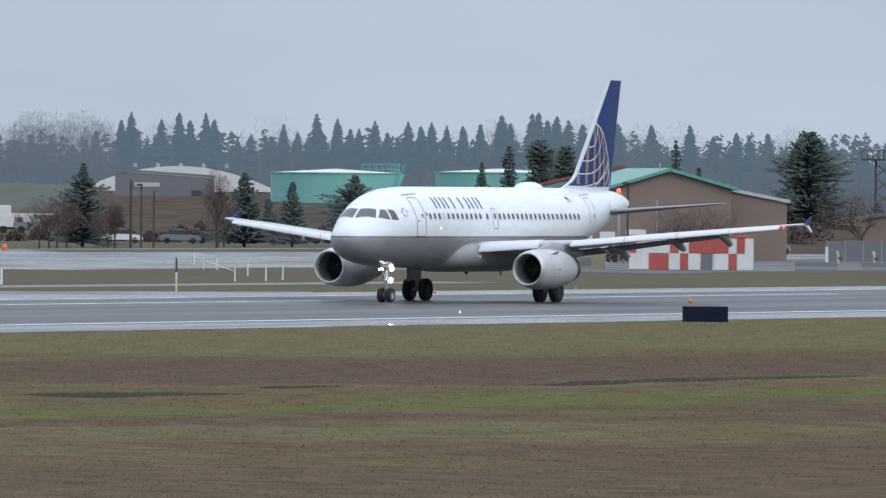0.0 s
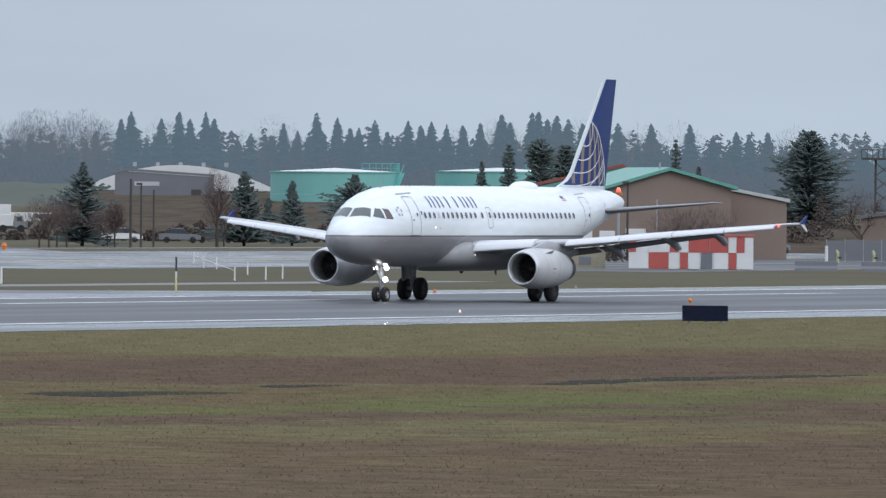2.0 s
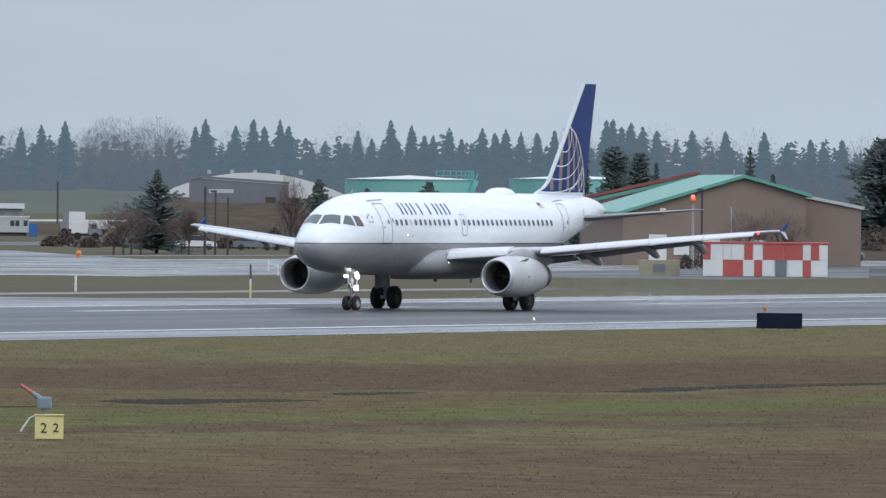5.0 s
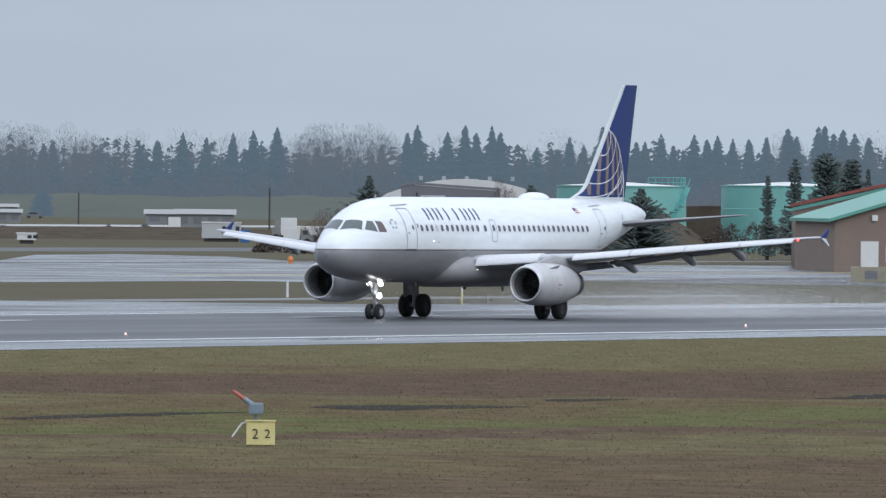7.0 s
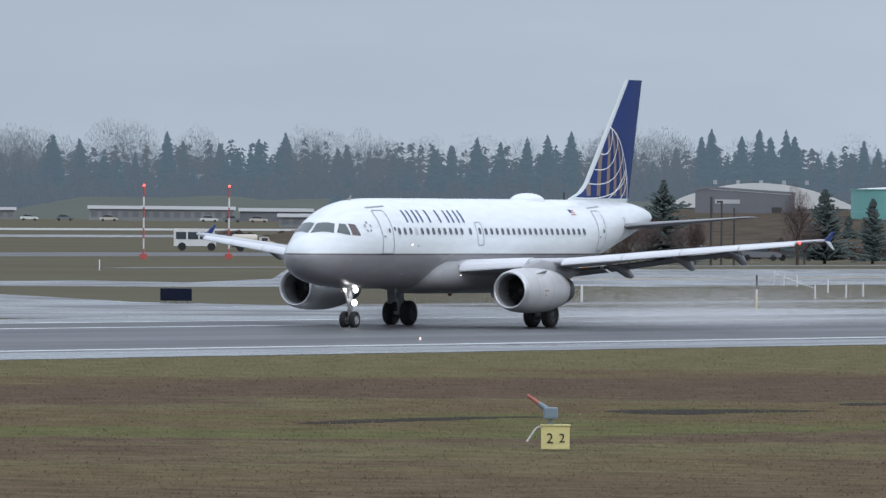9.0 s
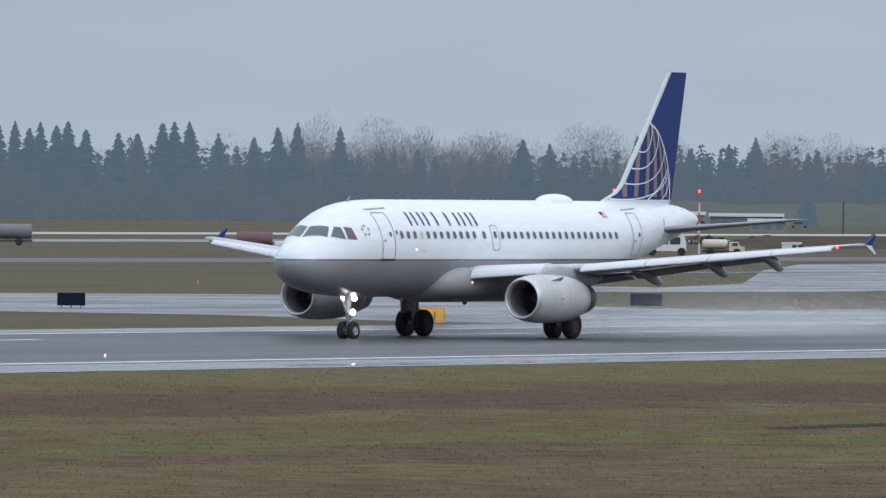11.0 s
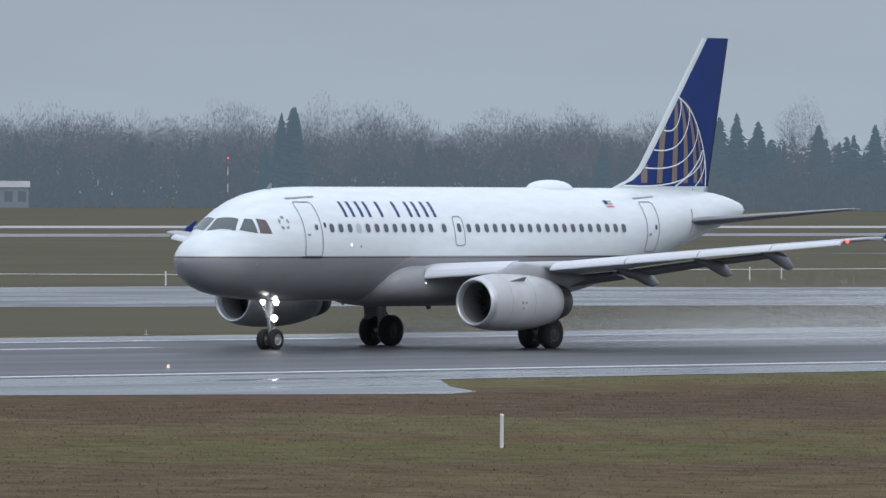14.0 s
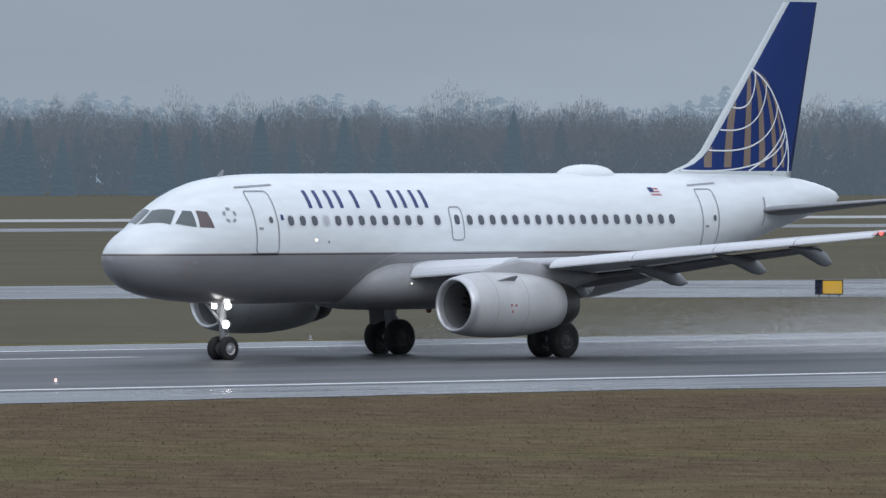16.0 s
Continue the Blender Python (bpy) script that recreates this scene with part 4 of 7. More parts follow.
for side in (-1, 1):
    gy = side * 3.795
    bm = bmesh.new()
    tube(bm, (16.1, gy, 0.58), (16.0, gy - side * 0.12, 2.6), 0.13, 0.18, 16)
    tube(bm, (16.1, gy, 1.25), (16.05, gy - side * 0.05, 2.3), 0.19, 0.19, 16)
    tube(bm, (16.1, gy - 0.6, 0.585), (16.1, gy + 0.6, 0.585), 0.09, n=12)
    tube(bm, (16.05, gy, 1.5), (16.0, gy - side * 1.4, 2.2), 0.07, n=10)
    tube(bm, (16.3, gy, 0.75), (16.55, gy, 1.05), 0.05, n=8)
    tube(bm, (16.55, gy, 1.05), (16.25, gy, 1.4), 0.05, n=8)
    gear = part("main_gear", bm, STRUT, AIR, "grey main landing gear leg", smooth=True)
    for dy in (-0.465, 0.465):
        w = shared("main_wheel", MAIN_WHEEL, gear, 16.1, gy + dy, 0.585)
        WHEELS.append((w, (16.1, gy + dy, 0.585), 0.585))
    bm = bmesh.new()
    lo = [[(15.5, gy + side * 0.28, 1.0), (16.65, gy + side * 0.28, 1.0), (16.65, gy + side * 0.32, 1.0), (15.5, gy + side * 0.32, 1.0)], [(15.3, gy + side * 0.26, 2.6), (16.8, gy + side * 0.26, 2.6), (16.8, gy + side * 0.31, 2.6), (15.3, gy + side * 0.31, 2.6)]]
    rings(bm, lo)
    part("main_gear_door", bm, GREYP, gear, "grey main gear door")
bm = bmesh.new()
bmesh.ops.create_uvsphere(bm, u_segments=12, v_segments=8, radius=0.1, matrix=Matrix.Translation((14.2, 0, 1.52)))
part("belly_beacon", bm, FLAG_RED, AIR, "red belly beacon")
bm = bmesh.new()
tube(bm, (33.3, 0, 5.12), (33.45, 0, 5.13), 0.08, 0.06, 12)
part("tail_light", bm, SLATGREY, AIR)
# ---- taxiways and paths ----
OLD_CONCRETE = surface("worn_concrete", (0.17, 0.17, 0.165), 0.8, vary=0.2, scale=0.4)
strip("runway_pad", [(198, 194.2), (206, 192.0), (216, 187.0), (226, 181.5), (229, 183.0), (234, 188.0), (241, 194.0)], [(199, 195.7), (207, 195.7), (214, 195.7), (222, 195.7), (230, 195.7), (236, 195.7), (243, 195.7)], SHOULDER, 0.022, "wet grey asphalt pad beside the runway", "pavement")
sweep("taxiway_parallel", [(30, 372, 410), (42.3, 353, 393), (47.5, 327, 385), (50.3, 318, 384), (52.8, 309, 365), (54.5, 303, 358), (56, 286, 347), (57, 268, 338), (57.6, 259, 318), (58.2, 257, 297), (59, 257, 285), (60, 257, 277), (61, 257, 268), (62.5, 257, 260)], TAXI, 0.022, "wet grey asphalt taxiway joining the runway", "taxiway")
sweep("taxiway_apron", [(56.5, 356, 362), (57, 354, 372), (57.9, 350, 374), (58.5, 345, 362), (58.98, 344, 376), (59.1, 343, 450), (59.3, 342, 490), (59.8, 342, 497), (60.4, 343, 476), (61.1, 334, 417), (62, 336, 415), (63.5, 345, 410), (66.5, 372, 420)], TAXI, 0.018, "wet grey asphalt apron between the grass strips", "taxiway")
strip("service_path", [(480, 279.5), (562, 279.5)], [(480, 285), (562, 285)], OLD_CONCRETE, 0.02, "narrow pale concrete service path", "path")
strip("far_taxiway", [(200, 755), (1500, 755)], [(200, 800), (1500, 800)], TAXI, 0.02, "distant wet grey taxiway", "taxiway")
strip("far_runway", [(200, 905), (1700, 905)], [(200, 955), (1700, 955)], CONCRETE, 0.02, "distant pale concrete runway", "runway")
strip("perimeter_road", [(740, 520), (1000, 520)], [(740, 555), (1000, 555)], DAMP, 0.02, "grey asphalt perimeter road", "road")
strip("building_forecourt", [(640, 306), (900, 330)], [(640, 352), (900, 372)], DAMP, 0.016, "grey asphalt forecourt", "pavement")
strip("kerb_line", [(700, 434), (900, 434)], [(700, 438), (900, 438)], OLD_CONCRETE, 0.06, "pale concrete kerb line", "kerb")
# distant grass colour paled and greyed to stand for haze
FIELD = surface("haze_paled_grass", (0.106, 0.091, 0.070), 1.0, scale=0.03, spec=0.0, color2=(0.126, 0.124, 0.086))
strip("far_field", [(-800, 262), (4000, 262)], [(-800, 2660), (6500, 2660)], FIELD, 0.008, "mown winter grass field paled for haze", "grass field")
stripe("taxi_line", 640, 800, 368.0, 368.6, YELLOW_PAINT, "faded yellow taxiway line")
SOIL = surface("dark_wet_soil", (0.052, 0.049, 0.044), 1.0, vary=0.35, scale=1.5, spec=0.0)
for xa, xb, y0, wd in ((246.5, 254.5, 134.5, 4.0), (228, 241, 135.8, 1.6), (273, 296, 133.6, 2.4), (262, 267, 137.5, 1.4)):
    nr, fr = ragged(xa, xb, y0, 0.9, 0.5), ragged(xa, xb, y0 + 0.1, 0.8, 0.5)
    n = len(nr)
    fr = [(x, max(nr[i][1] + 0.02, y + wd * math.sin(math.pi * (i + 0.5) / n) ** 0.5)) for i, (x, y) in enumerate(fr)]
    strip("soil_rut", nr, fr, SOIL, 0.012, "dark wet soil rut in the grass", "soil")

# ---- wood, earth and building materials ----
# needle colour lifted and greyed to stand for a kilometre of haze
NEEDLES = surface("conifer_needles", (0.096, 0.118, 0.111), 0.9, vary=0.2, scale=0.8, spec=0.1)
BARK = surface("grey_brown_bark", (0.075, 0.058, 0.048), 0.95, vary=0.3, scale=2, spec=0.1)
TWIGS = surface("bare_twigs", (0.125, 0.092, 0.085), 0.95, vary=0.25, scale=2, spec=0.1)
SCRUB = surface("brown_scrub", (0.088, 0.073, 0.057), 1.0, vary=0.35, scale=0.3, spec=0.0)
TEAL = surface("teal_tank_paint", (0.19, 0.43, 0.39), 0.45, vary=0.07, scale=0.25, stretch=(1, 1, 0.3))
TEAL_DARK = surface("weathered_teal_paint", (0.10, 0.33, 0.30), 0.5, vary=0.15, scale=0.4)
STUCCO = surface("tan_brown_stucco", (0.225, 0.172, 0.138), 0.85, vary=0.08, scale=0.4)
GREEN_ROOF = surface("green_metal_roof", (0.12, 0.31, 0.245), 0.45, vary=0.08, scale=0.5)
RED_ROOF = surface("rust_red_roof", (0.24, 0.07, 0.055), 0.6, vary=0.12, scale=0.5)
SIGNAL_RED = surface("signal_red_panel", (0.42, 0.085, 0.07), 0.5, vary=0.1, scale=0.8)
PANEL_WHITE = surface("weathered_white_panel", (0.66, 0.66, 0.64), 0.55, vary=0.08, scale=0.8)
GREY_WALL = surface("slate_grey_cladding", (0.16, 0.165, 0.18), 0.7, vary=0.1, scale=0.3)
PALE_WALL = surface("pale_cladding", (0.45, 0.46, 0.45), 0.7, vary=0.08, scale=0.3)
ROOF_WHITE = surface("pale_membrane_roof", (0.62, 0.62, 0.60), 0.6, vary=0.06, scale=0.2)
STEEL = surface("galvanised_steel", (0.35, 0.36, 0.37), 0.5, 0.5, vary=0.1)
POLE_DARK = surface("dark_pole", (0.06, 0.055, 0.052), 0.8, vary=0.2)
SIGN_BLACK = surface("black_sign_back", (0.012, 0.015, 0.032), 0.85, vary=0.2, spec=0.1)
SIGN_YELLOW = surface("yellow_sign_face", (0.80, 0.47, 0.03), 0.5, vary=0.05)
PALE_YELLOW = surface("pale_yellow_sign_face", (0.66, 0.58, 0.25), 0.6, vary=0.06)
INK = surface("black_lettering", (0.02, 0.02, 0.02), 0.6, vary=0.05)
ORANGE = surface("orange_plastic", (0.65, 0.20, 0.04), 0.5, vary=0.1)
GLASS_DARK = surface("dark_glazing", (0.05, 0.06, 0.07), 0.15, vary=0.1)
BLUE_BIN = surface("blue_plastic", (0.03, 0.12, 0.32), 0.5, vary=0.1)
GUN_GREY = surface("grey_blue_metal", (0.20, 0.25, 0.29), 0.5, 0.2, vary=0.12)
CREAM = surface("cream_vehicle_paint", (0.55, 0.50, 0.42), 0.45, vary=0.08)


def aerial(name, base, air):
    """Foliage or twigs kilometres off: the leaf colour, with haze put in as emission."""
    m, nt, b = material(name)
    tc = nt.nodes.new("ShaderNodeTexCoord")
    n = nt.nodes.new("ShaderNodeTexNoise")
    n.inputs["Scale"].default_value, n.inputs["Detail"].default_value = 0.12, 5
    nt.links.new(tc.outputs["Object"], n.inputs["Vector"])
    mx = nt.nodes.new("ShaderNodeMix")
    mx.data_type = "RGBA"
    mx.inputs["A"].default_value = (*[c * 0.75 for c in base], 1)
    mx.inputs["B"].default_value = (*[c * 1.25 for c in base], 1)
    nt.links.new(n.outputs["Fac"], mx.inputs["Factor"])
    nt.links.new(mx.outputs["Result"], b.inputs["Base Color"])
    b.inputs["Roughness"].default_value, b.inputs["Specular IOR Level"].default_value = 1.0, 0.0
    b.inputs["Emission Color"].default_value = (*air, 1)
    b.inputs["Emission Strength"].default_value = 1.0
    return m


# each second colour is a blue-grey glow that paints the haze
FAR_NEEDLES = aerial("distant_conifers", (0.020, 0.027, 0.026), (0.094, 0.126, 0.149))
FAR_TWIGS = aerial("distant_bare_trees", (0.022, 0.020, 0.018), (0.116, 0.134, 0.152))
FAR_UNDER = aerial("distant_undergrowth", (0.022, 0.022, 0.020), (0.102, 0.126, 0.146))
# the ridge glows palest, as if under the thickest haze
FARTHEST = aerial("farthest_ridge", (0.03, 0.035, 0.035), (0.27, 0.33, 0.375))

# ---- distant woods ----
rng = random.Random(7)


def flake_mesh(name, corners, mat, label, cat):
    """One mesh of many small faces; corners has the shape (faces, corners of each, 3)."""
    n, k = corners.shape[:2]
    me = bpy.data.meshes.new(name)
    me.vertices.add(k * n)
    me.vertices.foreach_set("co", corners.astype(np.float32).ravel())
    me.loops.add(k * n)
    me.loops.foreach_set("vertex_index", np.arange(k * n, dtype=np.int32))
    me.polygons.add(n)
    me.polygons.foreach_set("loop_start", np.arange(0, k * n, k, dtype=np.int32))
    me.update(calc_edges=True)
    me.materials.append(mat)
    return tagged(new(name, me), label, cat, kind="stuff")


def twig_crown(gen, n, x, y, z0, hgt, wid, thick, length):
    """Slivers that fill a bare tree's crown, thinner towards its rim, all growing up and out."""
    d = gen.normal(0, 1, (n, 3))
    d /= np.linalg.norm(d, axis=1)[:, None]
    r = gen.random(n) ** 0.42
    lump = 1 + 0.22 * np.sin(d[:, 0] * 5 + x) * np.cos(d[:, 2] * 4 + y)
    low = 0.30 * hgt
    mid, half = (hgt + low) / 2, (hgt - low) / 2
    p = np.stack([x + d[:, 0] * r * wid / 2 * lump, y + d[:, 1] * r * wid / 2, z0 + mid + d[:, 2] * r * half * lump], 1)
    grow = d * 0.7 + np.array((0, 0, 0.8)) + gen.normal(0, 0.35, (n, 3))
    grow /= np.linalg.norm(grow, axis=1)[:, None]
    grow *= length * gen.uniform(0.5, 1.2, n)[:, None]
    across = np.cross(grow, gen.normal(0, 1, (n, 3)))
    across *= (thick * gen.uniform(0.5, 1.3, n) / np.linalg.norm(across, axis=1))[:, None]
    return np.stack([p - across, p + across, p + grow], 1)


class Cloud:
    """Collects faces for one large mesh."""
    def __init__(self):
        self.v, self.f = [], []

    def tri(self, a, b, c):
        n = len(self.v)
        self.v += [a, b, c]
        self.f.append((n, n + 1, n + 2))

    def quad(self, a, b, c, d):
        n = len(self.v)
        self.v += [a, b, c, d]
        self.f.append((n, n + 1, n + 2, n + 3))

    def done(self, name, mat, label, cat):
        me = bpy.data.meshes.new(name)
        me.from_pydata(self.v, [], self.f)
        me.materials.append(mat)
        return tagged(new(name, me), label, cat, kind="stuff")


def cloud_conifer(c, x, y, hgt, wid, rnd, tiers=13, spray=7, z0=0.0, full=0.85):
    """Overlapping small sprays that close into a cone with a ragged edge."""
    skew = rnd.uniform(-0.04, 0.04) * hgt
    for k in range(tiers):
        u = max(0.0, (k + rnd.uniform(-0.4, 0.4)) / tiers)
        z = z0 + hgt * 0.97 * u
        r = wid / 2 * (1 - u) ** full * rnd.uniform(0.86, 1.1) + 0.02 * wid
        cx, cy = x + skew * u * 0.3, y
        for s in range(spray):
            a = 2 * math.pi * (s + rnd.random() * 0.9) / spray
            rr = r * rnd.uniform(0.72, 1.1)
            w = max(0.12 * wid * (1 - u), rr * 0.42)
            dz = hgt * 0.07 * rnd.uniform(0.7, 1.5) * (0.3 + 0.7 * (1 - u))
            ca, sa = math.cos(a), math.sin(a)
            zz = z + rnd.uniform(-0.5, 0.5) * hgt / tiers
            c.quad((cx + ca * rr, cy + sa * rr, zz - dz * 0.25), (cx + ca * rr * 0.45 - sa * w, cy + sa * rr * 0.45 + ca * w, zz - dz * 0.2), (cx + ca * rr * 0.25, cy + sa * rr * 0.25, zz + dz), (cx + ca * rr * 0.45 + sa * w, cy + sa * rr * 0.45 - ca * w, zz - dz * 0.1))


def cloud_bare(c, x, y, hgt, wid, rnd, limbs=9, z0=0.0, thick=1.0):
    """Forked bare tree: tapered limbs that split into fans of twigs."""
    def limb(p, d, ln, r, depth):
        q = p + d * ln
        side = Vector((d.z, 0, -d.x)) if abs(d.z) + abs(d.x) > 0.01 else Vector((1, 0, 0))
        side = Vector((math.cos(radians(55)), -math.sin(radians(55)), 0)) * 0.9 + side * 0.2
        c.quad(tuple(p - side * r), tuple(p + side * r), tuple(q + side * r * 0.6), tuple(q - side * r * 0.6))
        if depth:
            for _ in range(3):
                nd = (d + Vector((rnd.uniform(-0.75, 0.75), rnd.uniform(-0.75, 0.75), rnd.uniform(-0.1, 0.5)))).normalized()
                limb(p + d * ln * rnd.uniform(0.55, 1.0), nd, ln * rnd.uniform(0.5, 0.72), r * 0.62, depth - 1)
    base = Vector((x, y, z0))
    limb(base, Vector((rnd.uniform(-0.06, 0.06), 0, 1)).normalized(), hgt * 0.42, 0.16 * thick, 0)
    for k in range(limbs):
        st = base + Vector((0, 0, hgt * rnd.uniform(0.15, 0.42)))
        d = Vector((rnd.uniform(-0.5, 0.5) * wid / hgt * 2.2, rnd.uniform(-0.4, 0.4), 1)).normalized()
        limb(st, d, hgt * rnd.uniform(0.22, 0.34), 0.085 * thick, 3)


def cloud_bush(c, x, y, hgt, wid, rnd, leaves=110, size=1.0, z0=0.0):
    """A loose dome of small tufts, thinner towards its crown."""
    for _ in range(leaves):
        a, u = rnd.uniform(0, 6.283), rnd.random() ** 0.7
        r = wid / 2 * math.sqrt(max(0.0, 1 - u * u)) * rnd.uniform(0.3, 1.05)
        px, py, pz = x + r * math.cos(a), y + r * math.sin(a), z0 + hgt * u * rnd.uniform(0.85, 1.08)
        s = size * rnd.uniform(0.5, 1.3) * (1.15 - 0.6 * u)
        t, e = rnd.uniform(0, 6.283), rnd.uniform(-0.7, 0.7)
        dx, dy = math.cos(t) * s, math.sin(t) * s
        c.quad((px - dx, py - dy, pz - e * s), (px + e * 0.4, py, pz - s * 1.2), (px + dx, py + dy, pz + e * s), (px, py + e * 0.4, pz + s * 1.2))


WOOD = 2700.0
PEAKS_A = [(61.41, 24), (61.47, 26), (61.64, 24), (61.74, 26), (61.8, 24), (61.89, 26), (61.94, 24), (62.07, 19), (62.26, 20), (62.33, 23), (62.41, 21), (62.52, 26), (62.64, 25), (62.71, 22), (62.76, 22), (62.85, 24), (62.92, 21), (63.04, 24), (63.11, 23), (63.17, 24), (63.26, 23)]
PEAKS_B = [(63.35, 23), (63.45, 24), (63.57, 26), (63.62, 24), (63.74, 27), (63.78, 27), (63.83, 25), (63.88, 26), (63.95, 25), (64.03, 24), (64.23, 24), (64.42, 24), (64.64, 24), (64.77, 21), (64.9, 22), (64.99, 19), (65.08, 22), (65.16, 17), (65.47, 17), (65.63, 18), (65.85, 19)]
PEAKS_C = [(57.73, 23), (57.88, 22), (58.38, 24), (58.47, 22), (58.68, 21), (58.9, 22), (59.05, 24), (59.35, 20), (59.9, 20), (59.99, 21), (60.14, 23), (60.27, 22), (60.42, 23), (60.54, 24), (60.67, 25)]
PEAKS_D = [(52.45, 19), (52.74, 26), (52.84, 27), (52.96, 25), (53.3, 24), (53.62, 24), (53.89, 27), (54.01, 25), (54.09, 25), (54.21, 26), (54.35, 26), (54.45, 24), (54.58, 23), (54.75, 26), (54.85, 27), (54.93, 25), (54.99, 27), (55.08, 26), (55.15, 27), (55.25, 25)]
PEAKS_E = [(55.43, 24), (55.54, 24), (55.68, 27), (55.75, 27), (55.84, 27), (56.0, 24), (56.2, 23), (56.34, 26), (56.45, 27), (56.69, 26), (50.32, 28), (50.16, 17), (47.85, 14), (52.08, 19), (43.26, 22), (42.62, 20), (43.74, 22), (44.7, 23), (45.9, 18)]
PEAKS = (PEAKS_A, PEAKS_B, PEAKS_C, PEAKS_D, PEAKS_E)
EDGE_PEAKS = [(41.84, 20.6), (41.94, 20.6), (42.14, 15.8), (42.61, 19.6), (42.72, 19.2), (42.89, 18.1), (43.27, 21.8), (43.45, 15.5), (43.74, 21.4), (43.97, 19.1), (44.7, 22.8), (47.8, 14.4), (47.92, 13.0), (50.16, 17.2), (50.33, 27.1), (50.25, 25.4), (52.08, 18.4)]
BARE_TOPS_A = [(60.84, 22), (60.9, 25), (60.99, 24), (61.09, 24), (61.19, 25), (61.28, 23), (57.49, 24), (57.59, 24), (58.05, 26), (58.18, 26), (58.55, 24), (59.16, 24), (59.29, 24), (59.48, 23), (59.61, 22), (53.2, 29), (52.19, 23), (52.32, 25), (53.79, 27), (54.59, 27), (56.58, 28), (56.9, 28), (57.0, 25)]
BARE_TOPS_B = [(47.24, 24), (47.37, 25), (47.69, 26), (47.78, 26), (48.1, 27), (48.23, 26), (48.62, 25), (48.78, 26), (48.94, 27), (49.1, 26), (49.32, 24), (49.48, 25), (49.93, 29), (50.06, 28), (50.48, 29), (50.7, 28), (50.8, 27), (50.96, 27), (51.47, 27), (51.63, 26), (51.89, 27), (52.02, 26)]
BARE_TOPS_C = [(41.85, 21), (42.11, 25), (42.27, 24), (42.81, 27), (43.2, 26), (43.39, 24), (43.58, 23), (43.84, 24), (44.03, 22), (44.35, 29), (44.51, 27), (44.67, 25), (44.93, 23), (45.12, 21), (45.31, 23), (45.57, 23), (46.0, 24), (46.43, 24), (46.66, 25)]
BARE_TOPS = (BARE_TOPS_A, BARE_TOPS_B, BARE_TOPS_C)
conifers, bares, under = Cloud(), Cloud(), Cloud()
crowns = []
cgen = np.random.default_rng(3)
for row in PEAKS:
    for b, hgt in row:
        d = WOOD + rng.uniform(-30, 30)
        x, y = at(b, d)
        cloud_conifer(conifers, x, y, hgt * 0.985, hgt * rng.uniform(0.40, 0.52), rng, 38, 12, full=0.66)
for b, hgt in EDGE_PEAKS:
    # darker spires at the wood's near edge
    x, y = at(b, WOOD - 100)
    cloud_conifer(conifers, x, y, hgt, hgt * rng.uniform(0.38, 0.5), rng, 40, 13, full=0.75)
for row in BARE_TOPS:
    for b, hgt in row:
        x, y = at(b, WOOD + rng.uniform(-40, 10))
        cloud_bare(bares, x, y, hgt * 0.94, hgt * 0.5, rng, 4, thick=0.8)
        crowns.append(twig_crown(cgen, 3400, x, y, 0, hgt, hgt * rng.uniform(0.45, 0.65), 0.032, 1.2))
b = 40.5
while b < 67.0:
    # the body of the wood: mixed, lower than its named tops
    kind = 0.75 if (52.3 < b < 57.2 or b > 58.0) else (0.45 if b > 57 else 0.2)
    x, y = at(b, WOOD + rng.uniform(-15, 60))
    if rng.random() < kind:
        h0 = rng.uniform(14, 21)
        cloud_conifer(conifers, x, y, h0, h0 * rng.uniform(0.42, 0.6), rng, 22, 10, full=0.7)
    else:
        h0 = rng.uniform(17, 24)
        cloud_bare(bares, x, y, h0 * 0.94, h0 * 0.6, rng, 2, thick=0.8)
        crowns.append(twig_crown(cgen, 1500, x, y, 0, h0, h0 * rng.uniform(0.5, 0.8), 0.032, 1.2))
    b += rng.uniform(0.022, 0.055)
b = 40.5
while b < 67.0:
    x, y = at(b, WOOD - 60 + rng.uniform(-20, 20))
    h0 = rng.uniform(6, 13) * (1.3 if b < 52 else 1.0)
    cloud_bush(under, x, y, h0, rng.uniform(8, 13), rng, 130, 0.85)
    b += 0.05
b = 40.5
while b < 67.0:
    # the wood's deep back rows close the gaps
    x, y = at(b, WOOD + 110 + rng.uniform(-20, 20))
    h0 = (22.5 if b < 52.4 else 20.5) + 4 * noise.noise((b * 3, 1, 1)) + rng.uniform(-2.5, 2.5)
    if b < 52.4 or 56.4 < b < 57.7:
        crowns.append(twig_crown(cgen, 3000, x, y, -4, h0 + 4, rng.uniform(9, 14), 0.05, 1.3))
    else:
        cloud_conifer(under, x, y, h0, rng.uniform(8, 12), rng, 12, 9, full=0.5)
    b += 0.06
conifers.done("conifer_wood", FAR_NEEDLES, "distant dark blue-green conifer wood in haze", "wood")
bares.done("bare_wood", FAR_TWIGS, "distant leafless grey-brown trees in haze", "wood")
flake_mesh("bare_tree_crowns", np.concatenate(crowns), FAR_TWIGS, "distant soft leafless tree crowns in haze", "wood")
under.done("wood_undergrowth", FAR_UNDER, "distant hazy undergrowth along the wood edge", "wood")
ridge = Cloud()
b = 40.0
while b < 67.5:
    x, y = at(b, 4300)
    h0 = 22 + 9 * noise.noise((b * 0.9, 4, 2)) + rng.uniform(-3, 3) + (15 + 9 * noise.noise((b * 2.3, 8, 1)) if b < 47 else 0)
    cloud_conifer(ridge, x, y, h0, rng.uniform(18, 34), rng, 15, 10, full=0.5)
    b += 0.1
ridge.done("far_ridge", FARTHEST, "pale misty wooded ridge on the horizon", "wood")


